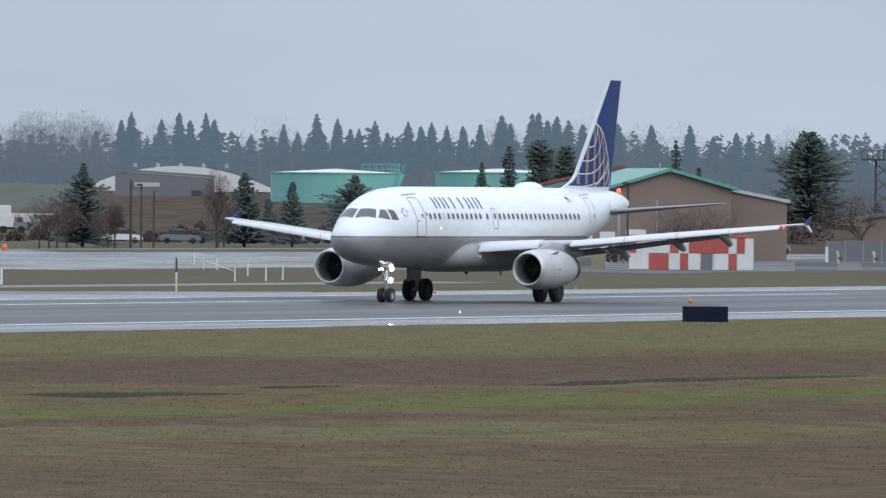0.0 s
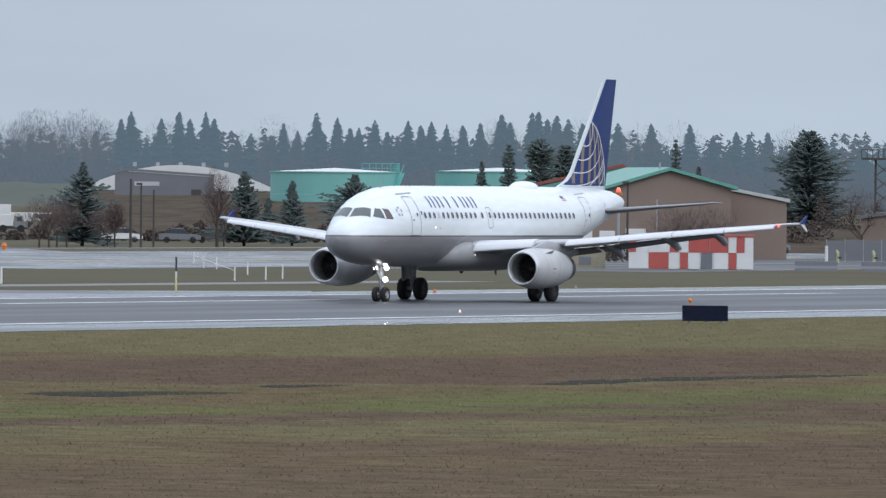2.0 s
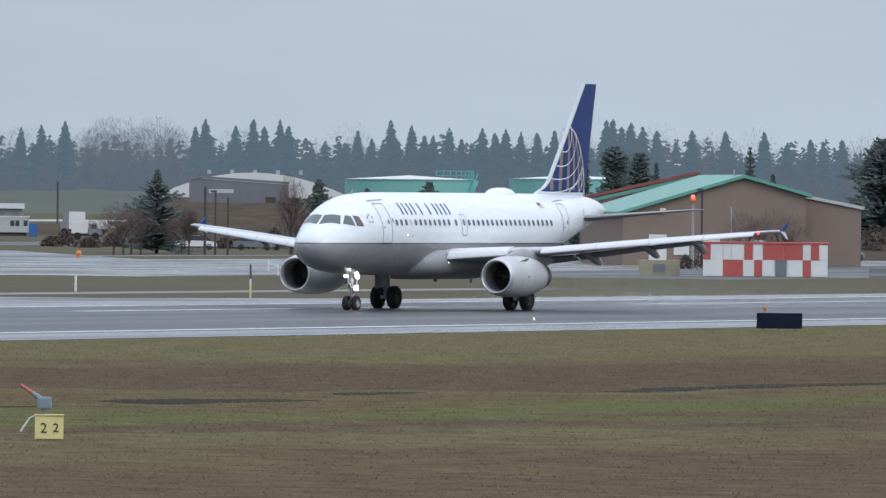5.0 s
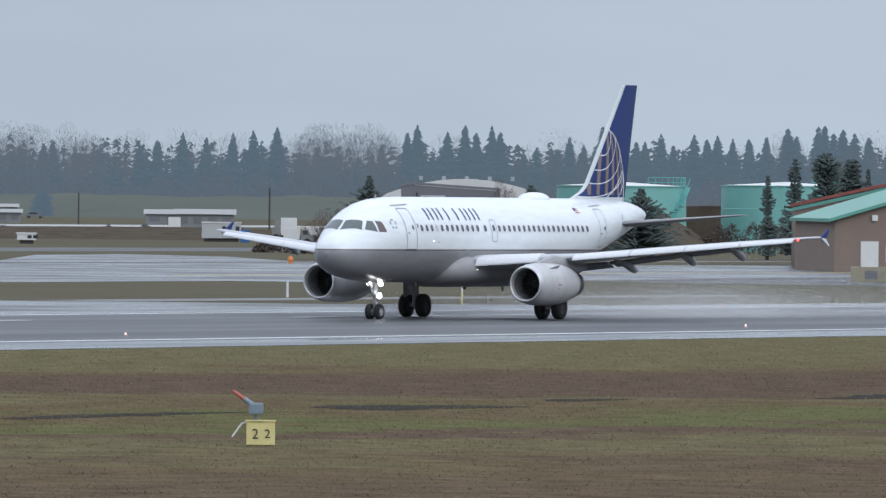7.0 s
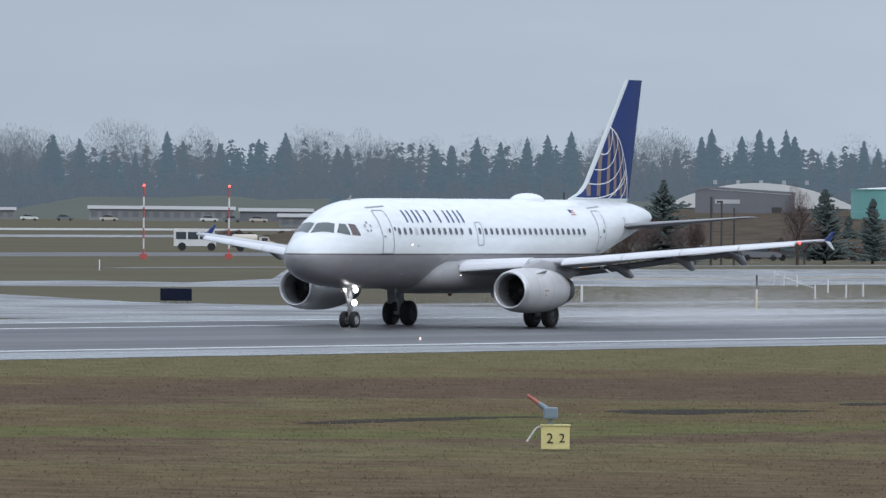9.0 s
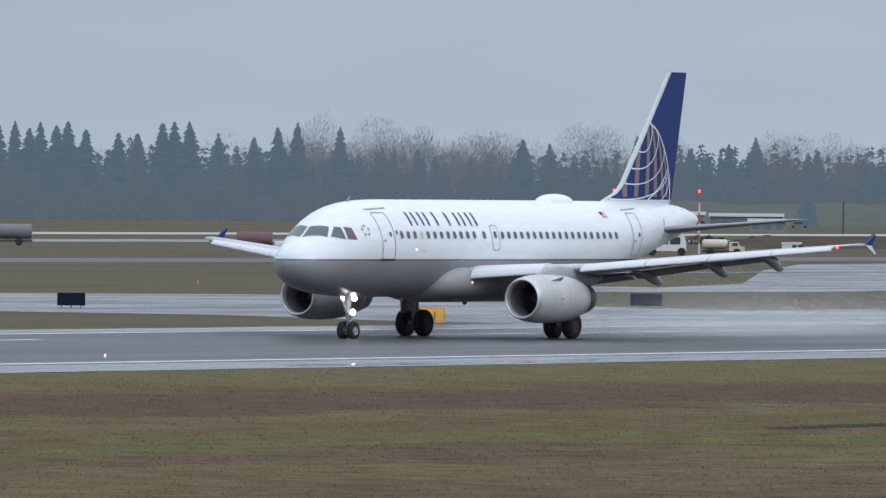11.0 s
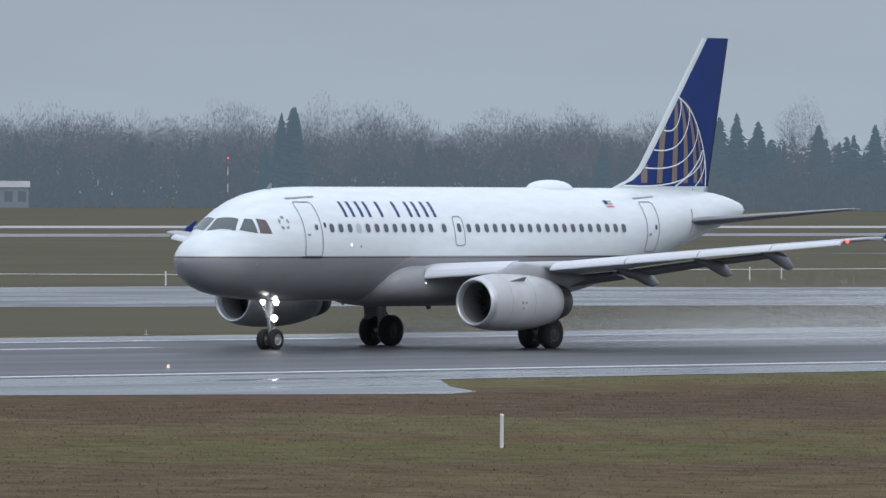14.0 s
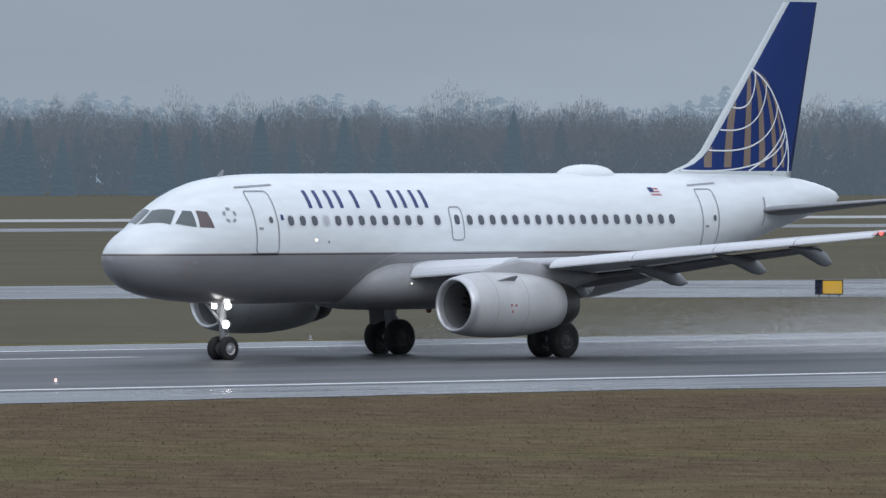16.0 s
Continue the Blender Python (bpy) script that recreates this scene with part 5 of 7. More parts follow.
# ---- nearer trees ----
def place(ob, bearing, dist, turn=0.0, z=0.0):
    x, y = at(bearing, dist)
    ob.matrix_world = pose(x, y, z, 0, 0, -bearing + turn)
    return ob


def conifer(bearing, dist, hgt, wid, label, seed, tiers=34, spray=13, needles=NEEDLES):
    thing = tagged(empty("conifer"), label, "tree", "conifers by the buildings")
    rnd = random.Random(seed)
    full = 0.42 if "broad" in label and "dense" in label or "large" in label else 0.75
    bm = bmesh.new()
    tube(bm, (0, 0, 0), (0, 0, hgt * 0.96), hgt * 0.022, hgt * 0.004, 8)
    for k in range(14):
        a, z = rnd.uniform(0, 6.28), hgt * rnd.uniform(0.12, 0.8)
        r = wid * 0.4 * (1 - z / hgt)
        tube(bm, (0, 0, z), (math.cos(a) * r, math.sin(a) * r, z - 0.05 * hgt * rnd.uniform(-0.5, 1)), 0.05, 0.015, 4)
    part("trunk", bm, BARK, thing)
    if full < 0.5:
        tiers, spray = 46, 17
    verts, faces = [], []
    for k in range(tiers):
        u = (k + rnd.uniform(-0.35, 0.35)) / tiers
        z = hgt * (0.06 + 0.92 * max(0, u))
        bulge = (1 - max(0, u)) ** full * (1.0 + 0.75 * noise.noise((seed * 3.1, u * 5, 0)))
        r = wid / 2 * bulge + 0.05
        for s in range(spray):
            a = 2 * math.pi * (s + rnd.random()) / spray
            ln = r * (0.9 + 0.7 * noise.noise((math.cos(a) * 1.8 + seed * 7.7, u * 8, math.sin(a) * 1.8))) * rnd.choice((0.55, 0.75, 0.95, 1.1, 1.3) if full > 0.5 else (0.8, 0.9, 1.0, 1.1))
            ca, sa = math.cos(a), math.sin(a)
            droop = rnd.uniform(-0.30, 0.22)
            for m in range(9):
                f0 = (m + 0.6) / 9.6
                px, py, pz = ca * ln * f0, sa * ln * f0, z - droop * ln * f0 * f0 + 0.10 * ln * f0**3
                w = (0.10 + 0.24 * (1 - f0) * min(1.2, ln)) * rnd.uniform(0.6, 1.3)
                h2 = rnd.uniform(0.06, 0.17)
                j = rnd.uniform(-0.5, 0.5)
                n = len(verts)
                verts += [(px - sa * w, py + ca * w, pz - h2 * 0.8), (px + sa * w + ca * j * 0.3, py - ca * w + sa * j * 0.3, pz - h2 * 0.5), (px + ca * ln * 0.16, py + sa * ln * 0.16, pz + j * 0.10), (px + ca * 0.04, py + sa * 0.04, pz + h2)]
                faces += [(n, n + 1, n + 2), (n, n + 2, n + 3), (n + 1, n + 3, n + 2)]
    me = bpy.data.meshes.new("crown")
    me.from_pydata(verts, [], faces)
    me.materials.append(needles)
    cr = new("crown", me)
    cr.parent = thing
    return place(thing, bearing, dist, seed * 40)


for i, (b, d, hgt, wid, n) in enumerate([(61.196, 941, 8.0, 6.6, "broad dark green conifer on the grass beside bare trees"), (62.114, 962, 7.3, 5.4, "dark green conifer standing on the grass before the tank"), (62.386, 969, 6.4, 2.9, "slim dark green conifer before the teal tank"), (62.738, 978, 7.2, 7.0, "broad dark green conifer before the teal tank"), (63.459, 996, 8.6, 2.2, "slim dark conifer behind the runway"), (63.613, 1000, 10.3, 3.2, "tall dark green conifer behind the runway"), (63.79, 1006, 10.9, 5.2, "broad dense dark green conifer"), (63.93, 1010, 10.4, 5.0, "broad dense dark green conifer"), (64.03, 1003, 9.4, 2.0, "slim dark conifer by the green-roofed building"), (64.56, 1027, 11.2, 3.2, "tall ragged conifer behind the green-roofed building"), (64.69, 1030, 8.4, 2.4, "small conifer behind the green-roofed building"), (65.316, 1047, 12.3, 9.0, "large broad dark conifer beside the building"), (62.25, 1100, 4.5, 2.5, "small conifer by the storage tank")]):
    conifer(b, d, hgt, wid, n, i + 1)


def bare_tree(bearing, dist, hgt, wid, label, seed, stems=1):
    thing = tagged(empty("bare_tree"), label, "tree", "bare trees on the grass")
    rnd = random.Random(seed * 11 + 1)
    bm = bmesh.new()

    def limb(p, d, ln, r, depth):
        q = p + d * ln
        tube(bm, p, q, r, r * 0.6, 5 if depth > 1 else 3, 0, False)
        if depth:
            for _ in range(4 if depth < 3 else 3):
                nd = (d + Vector((rnd.uniform(-0.8, 0.8), rnd.uniform(-0.8, 0.8), rnd.uniform(-0.15, 0.45)))).normalized()
                limb(p + d * ln * rnd.uniform(0.5, 1.0), nd, ln * rnd.uniform(0.5, 0.75), max(0.012, r * 0.55), depth - 1)
    for s in range(stems):
        x = (s - (stems - 1) / 2) * 0.9
        tube(bm, (x, 0, 0), (x * 0.9, 0, hgt * 0.32), hgt * 0.022, hgt * 0.015, 8)
        for k in range(5):
            d = Vector((rnd.uniform(-1, 1) * wid / hgt, rnd.uniform(-1, 1) * wid / hgt, 0.9)).normalized()
            limb(Vector((x * 0.9, 0, hgt * rnd.uniform(0.2, 0.32))), d, hgt * 0.28, hgt * 0.009, 2)
    part("trunk", bm, BARK, thing)
    gen = np.random.default_rng(seed)
    mist = flake_mesh("twig_mass", twig_crown(gen, 2600, 0, 0, 0, hgt, wid * 1.1, 0.011 * dist / 900, 0.5), TWIGS, "", "")
    mist.parent = thing
    return place(thing, bearing, dist)


bare_tree(60.98, 912, 4.3, 4.2, "low leafless dark tree on the grass", 1, 2)
bare_tree(61.08, 920, 4.4, 3.8, "low leafless reddish tree beside a conifer", 2, 2)
bare_tree(61.34, 935, 3.4, 3.6, "low leafless reddish tree between conifer and poles", 9)
bare_tree(62.0, 950, 4.2, 3.4, "leafless reddish tree beside a conifer", 10)
bare_tree(61.96, 934, 7.3, 2.2, "slim leafless tree with reddish twigs", 3)
bare_tree(61.38, 921, 4.2, 1.6, "slim leafless tree on the grass", 4)
bare_tree(64.75, 800, 4.6, 4.8, "leafless shrub tree before the brown building", 5, 2)
bare_tree(64.55, 800, 4.4, 4.0, "leafless shrub tree before the brown building", 6)
bare_tree(65.62, 900, 6.0, 6.0, "leafless reddish tree beside the forecourt", 7)
# far tree painted with the wood's haze glow
conifer(59.346, 2393, 6.6, 6.0, "broad dense dark tree far across the field", 21, needles=FAR_NEEDLES)


# ---- scrub and hedges ----
def hedge(name, b0, b1, d, h0, h1, step, mat, label, size=0.13, leaves=420, z0=0.0, wid=3.2):
    c = Cloud()
    rnd = random.Random(int(b0 * 100))
    b = b0
    while b < b1:
        x, y = at(b, d + rnd.uniform(-12, 12))
        cloud_bush(c, x, y, rnd.uniform(h0, h1), rnd.uniform(0.7, 1.2) * wid, rnd, leaves, size, z0)
        b += step * rnd.uniform(0.6, 1.4)
    c.done(name, mat, label, "shrubs")


HEDGE = surface("leafless_brown_hedge", (0.105, 0.085, 0.074), 1.0, vary=0.15, scale=0.5, spec=0.0)
hedge("hedge_shrubs", 64.95, 66.6, 960, 2.6, 5.6, 0.09, HEDGE, "dark leafless brown shrubs behind the forecourt")
hedge("bank_shrubs", 60.6, 62.6, 1035, 0.8, 2.2, 0.10, HEDGE, "low brown shrubs along the earth bank")
hedge("bank_shrubs", 62.4, 64.0, 1120, 1.5, 3.8, 0.09, HEDGE, "brown shrubs round the storage tanks")
hedge("field_shrubs", 58.6, 60.6, 1400, 0.7, 1.7, 0.09, HEDGE, "low brown scrub across the field", 0.13, 260)
hedge("wall_shrubs", 64.2, 64.95, 812, 1.0, 2.6, 0.07, HEDGE, "leafless shrubs before the brown hall", 0.09, 260, 0.0, 2.0)

# ---- poles and lamps ----
def post(name, bearing, dist, hgt, r, mat, label, cat, grp="", cap=None):
    bm = bmesh.new()
    tube(bm, (0, 0, 0), (0, 0, hgt), r, r * 0.85, 10)
    if cap:
        tube(bm, (0, 0, hgt), (0, 0, hgt + 0.04), r * 1.3, r * 0.6, 10)
    return place(tagged(part(name, bm, mat, smooth=False), label, cat, grp), bearing, dist)


post("utility_pole", 61.47, 923, 6.3, 0.13, POLE_DARK, "dark wooden pole on the grass", "pole", "poles on the grass")
post("utility_pole", 61.60, 926, 5.3, 0.10, POLE_DARK, "dark wooden pole on the grass", "pole", "poles on the grass")
post("utility_pole", 60.633, 1384, 6.9, 0.14, POLE_DARK, "dark pole beside the parked trucks", "pole", "poles on the grass")
post("utility_pole", 59.55, 1900, 6.0, 0.16, POLE_DARK, "thin distant pole in the field", "pole", "poles on the grass")
post("utility_pole", 64.456, 820, 5.0, 0.07, STEEL, "thin steel post before the brown building", "pole")
post("lattice_pole", 65.85, 1000, 10.4, 0.18, POLE_DARK, "tall dark pole beside the big conifer", "pole")
def light_gantry(bearing, dist):
    t = tagged(empty("light_gantry"), "dark steel gantry with a railed platform", "gantry")
    for x in (-0.8, 0.8):
        bm = bmesh.new()
        tube(bm, (x, 0, 0), (x, 0, 8.9), 0.11, n=8)
        part("leg", bm, POLE_DARK, t)
    bm = bmesh.new()
    for k in range(6):
        tube(bm, (-0.8, 0, 1.4 * k + 0.3), (0.8, 0, 1.4 * k + 1.6), 0.05, n=6)
        tube(bm, (0.8, 0, 1.4 * k + 0.3), (-0.8, 0, 1.4 * k + 1.6), 0.05, n=6)
    part("bracing", bm, POLE_DARK, t)
    bm = bmesh.new()
    box(bm, -2.2, 2.2, -0.6, 0.6, 8.9, 9.1)
    part("platform", bm, POLE_DARK, t)
    bm = bmesh.new()
    for k in range(9):
        tube(bm, (-2.2 + 0.55 * k, -0.55, 9.1), (-2.2 + 0.55 * k, -0.55, 9.9), 0.05, n=6)
    tube(bm, (-2.2, -0.55, 9.9), (2.2, -0.55, 9.9), 0.05, n=6)
    part("railing", bm, POLE_DARK, t)
    return place(t, bearing, dist)


light_gantry(65.74, 1000)


def street_lamp(bearing, dist, hgt):
    t = tagged(empty("street_lamp"), "dark street lamp with a box head on the grass", "lamp")
    bm = bmesh.new()
    tube(bm, (0, 0, 0), (0, 0, hgt), 0.11, 0.08, 10)
    part("pole", bm, POLE_DARK, t)
    bm = bmesh.new()
    box(bm, -0.45, 0.1, -0.15, 0.15, hgt - 0.05, hgt + 0.15, bevel=0.03)
    part("head", bm, POLE_DARK, t)
    return place(t, bearing, dist)


street_lamp(61.529, 924, 5.8)
street_lamp(64.29, 815, 6.3)


def banded_mast(bearing, dist, hgt, lit=True):
    t = tagged(empty("banded_mast"), "thin red and white banded mast with a red lamp", "mast", "obstruction masts")
    n = 7
    for k in range(n):
        bm = bmesh.new()
        tube(bm, (0, 0, hgt * k / n), (0, 0, hgt * (k + 1) / n), 0.08, 0.075, 10)
        part("band", bm, SIGNAL_RED if k % 2 == 0 else PANEL_WHITE, t)
    bm = bmesh.new()
    bmesh.ops.create_uvsphere(bm, u_segments=10, v_segments=8, radius=0.13, matrix=Matrix.Translation((0, 0, hgt + 0.1)))
    part("lamp", bm, REDLAMP, t, "lit red lamp")
    bm = bmesh.new()
    box(bm, -0.35, 0.35, -0.35, 0.35, 0, 0.5, bevel=0.03)
    part("foot", bm, SIGNAL_RED, t)
    return place(t, bearing, dist)


banded_mast(58.249, 945, 6.8)
banded_mast(58.733, 957, 6.8)
banded_mast(49.95, 1900, 11.0)


def beacon_pole(bearing, dist, hgt):
    t = tagged(empty("beacon_pole"), "grey pole with a lit orange obstruction light", "light pole")
    bm = bmesh.new()
    tube(bm, (0, 0, 0), (0, 0, hgt), 0.13, 0.10, 10)
    part("pole", bm, STEEL, t)
    bm = bmesh.new()
    tube(bm, (0, 0, hgt), (0, 0, hgt + 0.12), 0.32, 0.36, 14)
    tube(bm, (0, 0, hgt + 0.15), (0, 0, hgt + 0.3), 0.25, 0.22, 14)
    part("collar", bm, ORANGE, t)
    bm = bmesh.new()
    bmesh.ops.create_uvsphere(bm, u_segments=12, v_segments=8, radius=0.17, matrix=Matrix.Translation((0, 0, hgt + 0.42)))
    part("lamp", bm, REDLAMP, t, "lit orange-red lamp")
    return place(t, bearing, dist)


beacon_pole(64.238, 812, 5.35)


def panel_fence():
    t = tagged(empty("panel_fence"), "dark slate panel fence along the forecourt", "fence")
    for k in range(5):
        bm = bmesh.new()
        box(bm, -3.4 + 1.5 * k, -3.4 + 1.5 * k + 1.42, 0, 0.06, 0.1, 1.75 + 0.08 * (k % 2), bevel=0.015)
        part("panel", bm, GREY_WALL, t)
        bm = bmesh.new()
        box(bm, -3.48 + 1.5 * k, -3.42 + 1.5 * k, -0.03, 0.09, 0, 1.9)
        part("post", bm, STEEL, t)
    return place(t, 65.66, 828)


panel_fence()
STANDPIPE = surface("pale_green_yellow_paint", (0.42, 0.45, 0.26), 0.6, vary=0.1)
for b in (65.485, 65.69):
    t = tagged(empty("standpipe"), "pale yellow-green standpipe before the fence", "standpipe", "standpipes")
    bm = bmesh.new()
    tube(bm, (0, 0, 0), (0, 0, 0.75), 0.13, 0.11, 10)
    tube(bm, (0, 0, 0.75), (-0.12, 0, 1.05), 0.15, 0.08, 10)
    part("pipe", bm, STANDPIPE, t)
    bm = bmesh.new()
    tube(bm, (0, -0.05, 0.45), (0.3, -0.05, 0.45), 0.10, n=10)
    part("outlet", bm, POLE_DARK, t)
    place(t, b, 815)
post("marker_post", 65.42, 822, 1.35, 0.14, PANEL_WHITE, "pale square-headed post beside the fence", "post")


# ---- buildings ----
def checkered_shelter():
    t = tagged(empty("equipment_shelter"), "low shelter clad in red and white checkered panels", "shelter")
    W, H = 9.1, 2.5
    bm = bmesh.new()
    box(bm, -W / 2, W / 2, 0.06, 3.0, 0, H - 0.05)
    part("body", bm, PANEL_WHITE, t)
    bm = bmesh.new()
    box(bm, -W / 2 - 0.08, W / 2 + 0.08, -0.05, 3.1, H - 0.1, H + 0.05, bevel=0.02)
    part("roof", bm, SIGNAL_RED, t, "red flat roof")
    upper = [(0, .06, 1), (.06, .16, 0), (.16, .225, 0), (.225, .33, 0), (.33, .40, 1), (.40, .48, 0), (.48, .65, 1), (.65, .80, 1), (.80, .865, 0), (.865, .93, 1), (.93, 1, 0)]
    lower = [(0, .16, 0), (.16, .32, 1), (.32, .41, 0), (.41, .475, 1), (.475, .57, 0), (.68, .80, 0), (.80, .865, 1), (.865, 1, 0)]
    for cols, z0, z1 in ((upper, 1.25, H - 0.12), (lower, 0.05, 1.23)):
        for a, b2, red in cols:
            bm = bmesh.new()
            box(bm, -W / 2 + a * W + 0.02, -W / 2 + b2 * W - 0.02, 0.0, 0.05, z0, z1, bevel=0.01)
            part("panel", bm, SIGNAL_RED if red else PANEL_WHITE, t, "red panel" if red else "white panel")
    bm = bmesh.new()
    box(bm, -W / 2 + 0.58 * W, -W / 2 + 0.67 * W, 0.0, 0.05, 0.05, 1.23)
    part("door", bm, GREY_WALL, t, "grey door")
    return place(t, 64.652, 737)


checkered_shelter()
# a second part seen past the wing, and the yellow cabinet beside it
bm = bmesh.new()
box(bm, -1.5, 1.5, 0, 1.6, 0, 1.15, bevel=0.04)
yc = tagged(part("equipment_cabinet", bm, surface("weathered_tan_paint", (0.30, 0.27, 0.19), 0.7, vary=0.15)), "faded yellow cabinet on the grass", "cabinet")
place(yc, 64.05, 740)
bm = bmesh.new()
box(bm, -0.45, 0.45, -0.03, 0.0, 0.25, 0.85)
part("vent", bm, GREY_WALL, yc)


def gable(name, label, bearing, dist, turn, W, depth, eave_l, peak, peak_u, eave_r, wall, roof, over=0.5):
    """A gabled building; its front faces -y before it is turned."""
    t = tagged(empty(name), label, "building")
    xp = -W / 2 + W * peak_u
    bm = bmesh.new()
    prof = [(-W / 2, 0), (W / 2, 0), (W / 2, eave_r), (xp, peak), (-W / 2, eave_l)]
    rings(bm, [[(x, 0, z) for x, z in prof], [(x, depth, z) for x, z in prof]])
    part("wall", bm, wall, t)
    for (xa, za), (xb, zb) in (((-W / 2 - over, eave_l - over * (peak - eave_l) / (xp + W / 2)), (xp, peak)), ((xp, peak), (W / 2 + over, eave_r - over * (peak - eave_r) / (W / 2 - xp)))):
        bm = bmesh.new()
        q = [(xa, za + 0.05), (xb, zb + 0.05), (xb, zb + 0.33), (xa, za + 0.33)]
        rings(bm, [[(x, -over, z) for x, z in q], [(x, depth + over, z) for x, z in q]])
        part("roof", bm, roof, t, "ribbed metal roof slope")
    return place(t, bearing, dist, turn)


hall = gable("brown_hall", "tan-brown hall with a green metal roof", 64.36, 845, 7, 15.4, 30, 4.3, 7.35, 0.66, 5.9, STUCCO, GREEN_ROOF)
for x, w, z0, z1 in ((-5.5, 1.5, 0, 2.6), (-3.4, 1.3, 0.9, 2.3), (-1.2, 1.7, 0, 2.5), (3.0, 1.4, 1.0, 2.2)):
    bm = bmesh.new()
    box(bm, x, x + w, -0.06, 0.02, z0, z1, bevel=0.02)
    part("shutter", bm, PANEL_WHITE, hall, "white door panel")
bm = bmesh.new()
box(bm, -4.6, -4.1, -0.25, 0.02, 4.3, 4.8, bevel=0.1)
part("wall_lamp", bm, PANEL_WHITE, hall)
bm = bmesh.new()
tube(bm, (2.0, 3, 7.2), (2.0, 3, 8.1), 0.09, 0.09, 8)
part("flue", bm, STEEL, hall)
gable("side_hall", "lower tan hall joined beside the green-roofed hall", 65.005, 850, 7, 5.6, 24, 5.7, 5.75, 0.1, 4.8, STUCCO, PALE_WALL, 0.25)
gable("green_roof_hall", "hall with a green metal roof behind the brown hall", 63.95, 882, 0, 10.6, 22, 5.0, 7.35, 0.97, 7.2, STUCCO, GREEN_ROOF, 0.2)
gable("red_roof_hall", "hall with a rust-red roof behind the green roofs", 63.94, 910, 0, 10.9, 24, 5.35, 7.75, 0.97, 7.5, GREY_WALL, RED_ROOF, 0.2)
gable("tan_shed", "low tan shed beyond the forecourt", 65.9, 900, 0, 9.0, 9, 3.3, 4.0, 0.5, 3.3, STUCCO, GREY_WALL, 0.3)


def storage_tank(bearing, dist, r, hgt, label):
    t = tagged(empty("storage_tank"), label, "storage tank", "teal storage tanks")
    n = 64
    bm = bmesh.new()
    lo = []
    for z, rr in ((0, r), (hgt * 0.33, r), (hgt * 0.335, r - 0.03), (hgt * 0.66, r - 0.03), (hgt * 0.665, r - 0.06), (hgt, r - 0.06), (hgt, r + 0.05), (hgt + 0.12, r + 0.05), (hgt + 0.12, r - 0.06)):
        lo.append([(rr * math.cos(2 * math.pi * i / n), rr * math.sin(2 * math.pi * i / n), z) for i in range(n)])
    rings(bm, lo, False)
    part("shell", bm, TEAL, t)
    bm = bmesh.new()
    rings(bm, [[(rr * math.cos(2 * math.pi * i / n), rr * math.sin(2 * math.pi * i / n), z) for i in range(n)] for z, rr in ((hgt + 0.1, r), (hgt + 0.55, 0.2))])
    part("roof", bm, ROOF_WHITE, t, "pale low cone roof")
    bm = bmesh.new()
    for i in range(14):
        a = -0.9 + 0.13 * i
        x, y = (r - 0.15) * math.cos(a), (r - 0.15) * math.sin(a)
        tube(bm, (x, y, hgt), (x, y, hgt + 1.1), 0.045, n=6)
    for z in (0.55, 1.1):
        pts = [((r - 0.15) * math.cos(-0.9 + 0.13 * i), (r - 0.15) * math.sin(-0.9 + 0.13 * i), hgt + z) for i in range(14)]
        for p, q in zip(pts, pts[1:]):
            tube(bm, p, q, 0.045, n=6)
    part("railing", bm, TEAL_DARK, t)
    bm = bmesh.new()
    for k in range(16):
        a0, a1 = -1.6 + 0.06 * k, -1.6 + 0.06 * (k + 1)
        z0, z1 = hgt * k / 16, hgt * (k + 1) / 16
        p = [((r + w) * math.cos(a), (r + w) * math.sin(a), z) for a, z in ((a0, z0), (a1, z1)) for w in (0.05, 0.7)]
        bm.faces.new([bm.verts.new(p[i]) for i in (0, 1, 3, 2)])
        tube(bm, p[1], p[3], 0.05, n=5)
        tube(bm, (p[1][0], p[1][1], z0 + 1), (p[3][0], p[3][1], z1 + 1), 0.04, n=5)
    st = part("stair", bm, TEAL_DARK, t)
    bm = bmesh.new()
    box(bm, -0.5, 0.5, -r - 0.03, -r + 0.05, hgt * 0.52, hgt * 0.68)
    part("notice_plate", bm, PANEL_WHITE, t)
    return place(t, bearing, dist, 20)


storage_tank(62.629, 1150, 7.45, 7.3, "large teal storage tank with a pale roof")
storage_tank(63.56, 1155, 7.4, 7.5, "teal storage tank with a roof railing behind the tail")


def mound(bearing0, bearing1, d0, d1, hgt, label, mat=SCRUB):
    bm = bmesh.new()
    n, m = 60, 8
    grid = []
    for j in range(m + 1):
        row = []
        for i in range(n + 1):
            b = bearing0 + (bearing1 - bearing0) * i / n
            d = d0 + (d1 - d0) * j / m
            x, y = at(b, d)
            e = min(1, i / 8, (n - i) / 8)
            u = min(1, j / 3, (m - j) / 2)
            z = hgt * e * u * u * (3 - 2 * u) * (1 + 0.25 * noise.noise((x * 0.05, y * 0.05, 0))) - 0.05
            row.append(bm.verts.new((x, y, z)))
        grid.append(row)
    for a, b in zip(grid, grid[1:]):
        for i in range(n):
            bm.faces.new((a[i], a[i + 1], b[i + 1], b[i]))
    tagged(part("earth_bank", bm, mat, smooth=True), label, "earth bank", kind="structure")


mound(60.9, 63.2, 1050, 1330, 4.3, "brown scrub-covered earth bank")
mound(58.8, 60.9, 1290, 1420, 1.3, "low brown scrub-covered bank")
# bank grass greyed in its colour to suggest haze
mound(57.3, 61.7, 2440, 2640, 5.2, "far grass bank before the wood, greyed for haze", surface("hazed_bank_grass", (0.118, 0.128, 0.112), 1.0, vary=0.1, scale=0.02, spec=0.0))
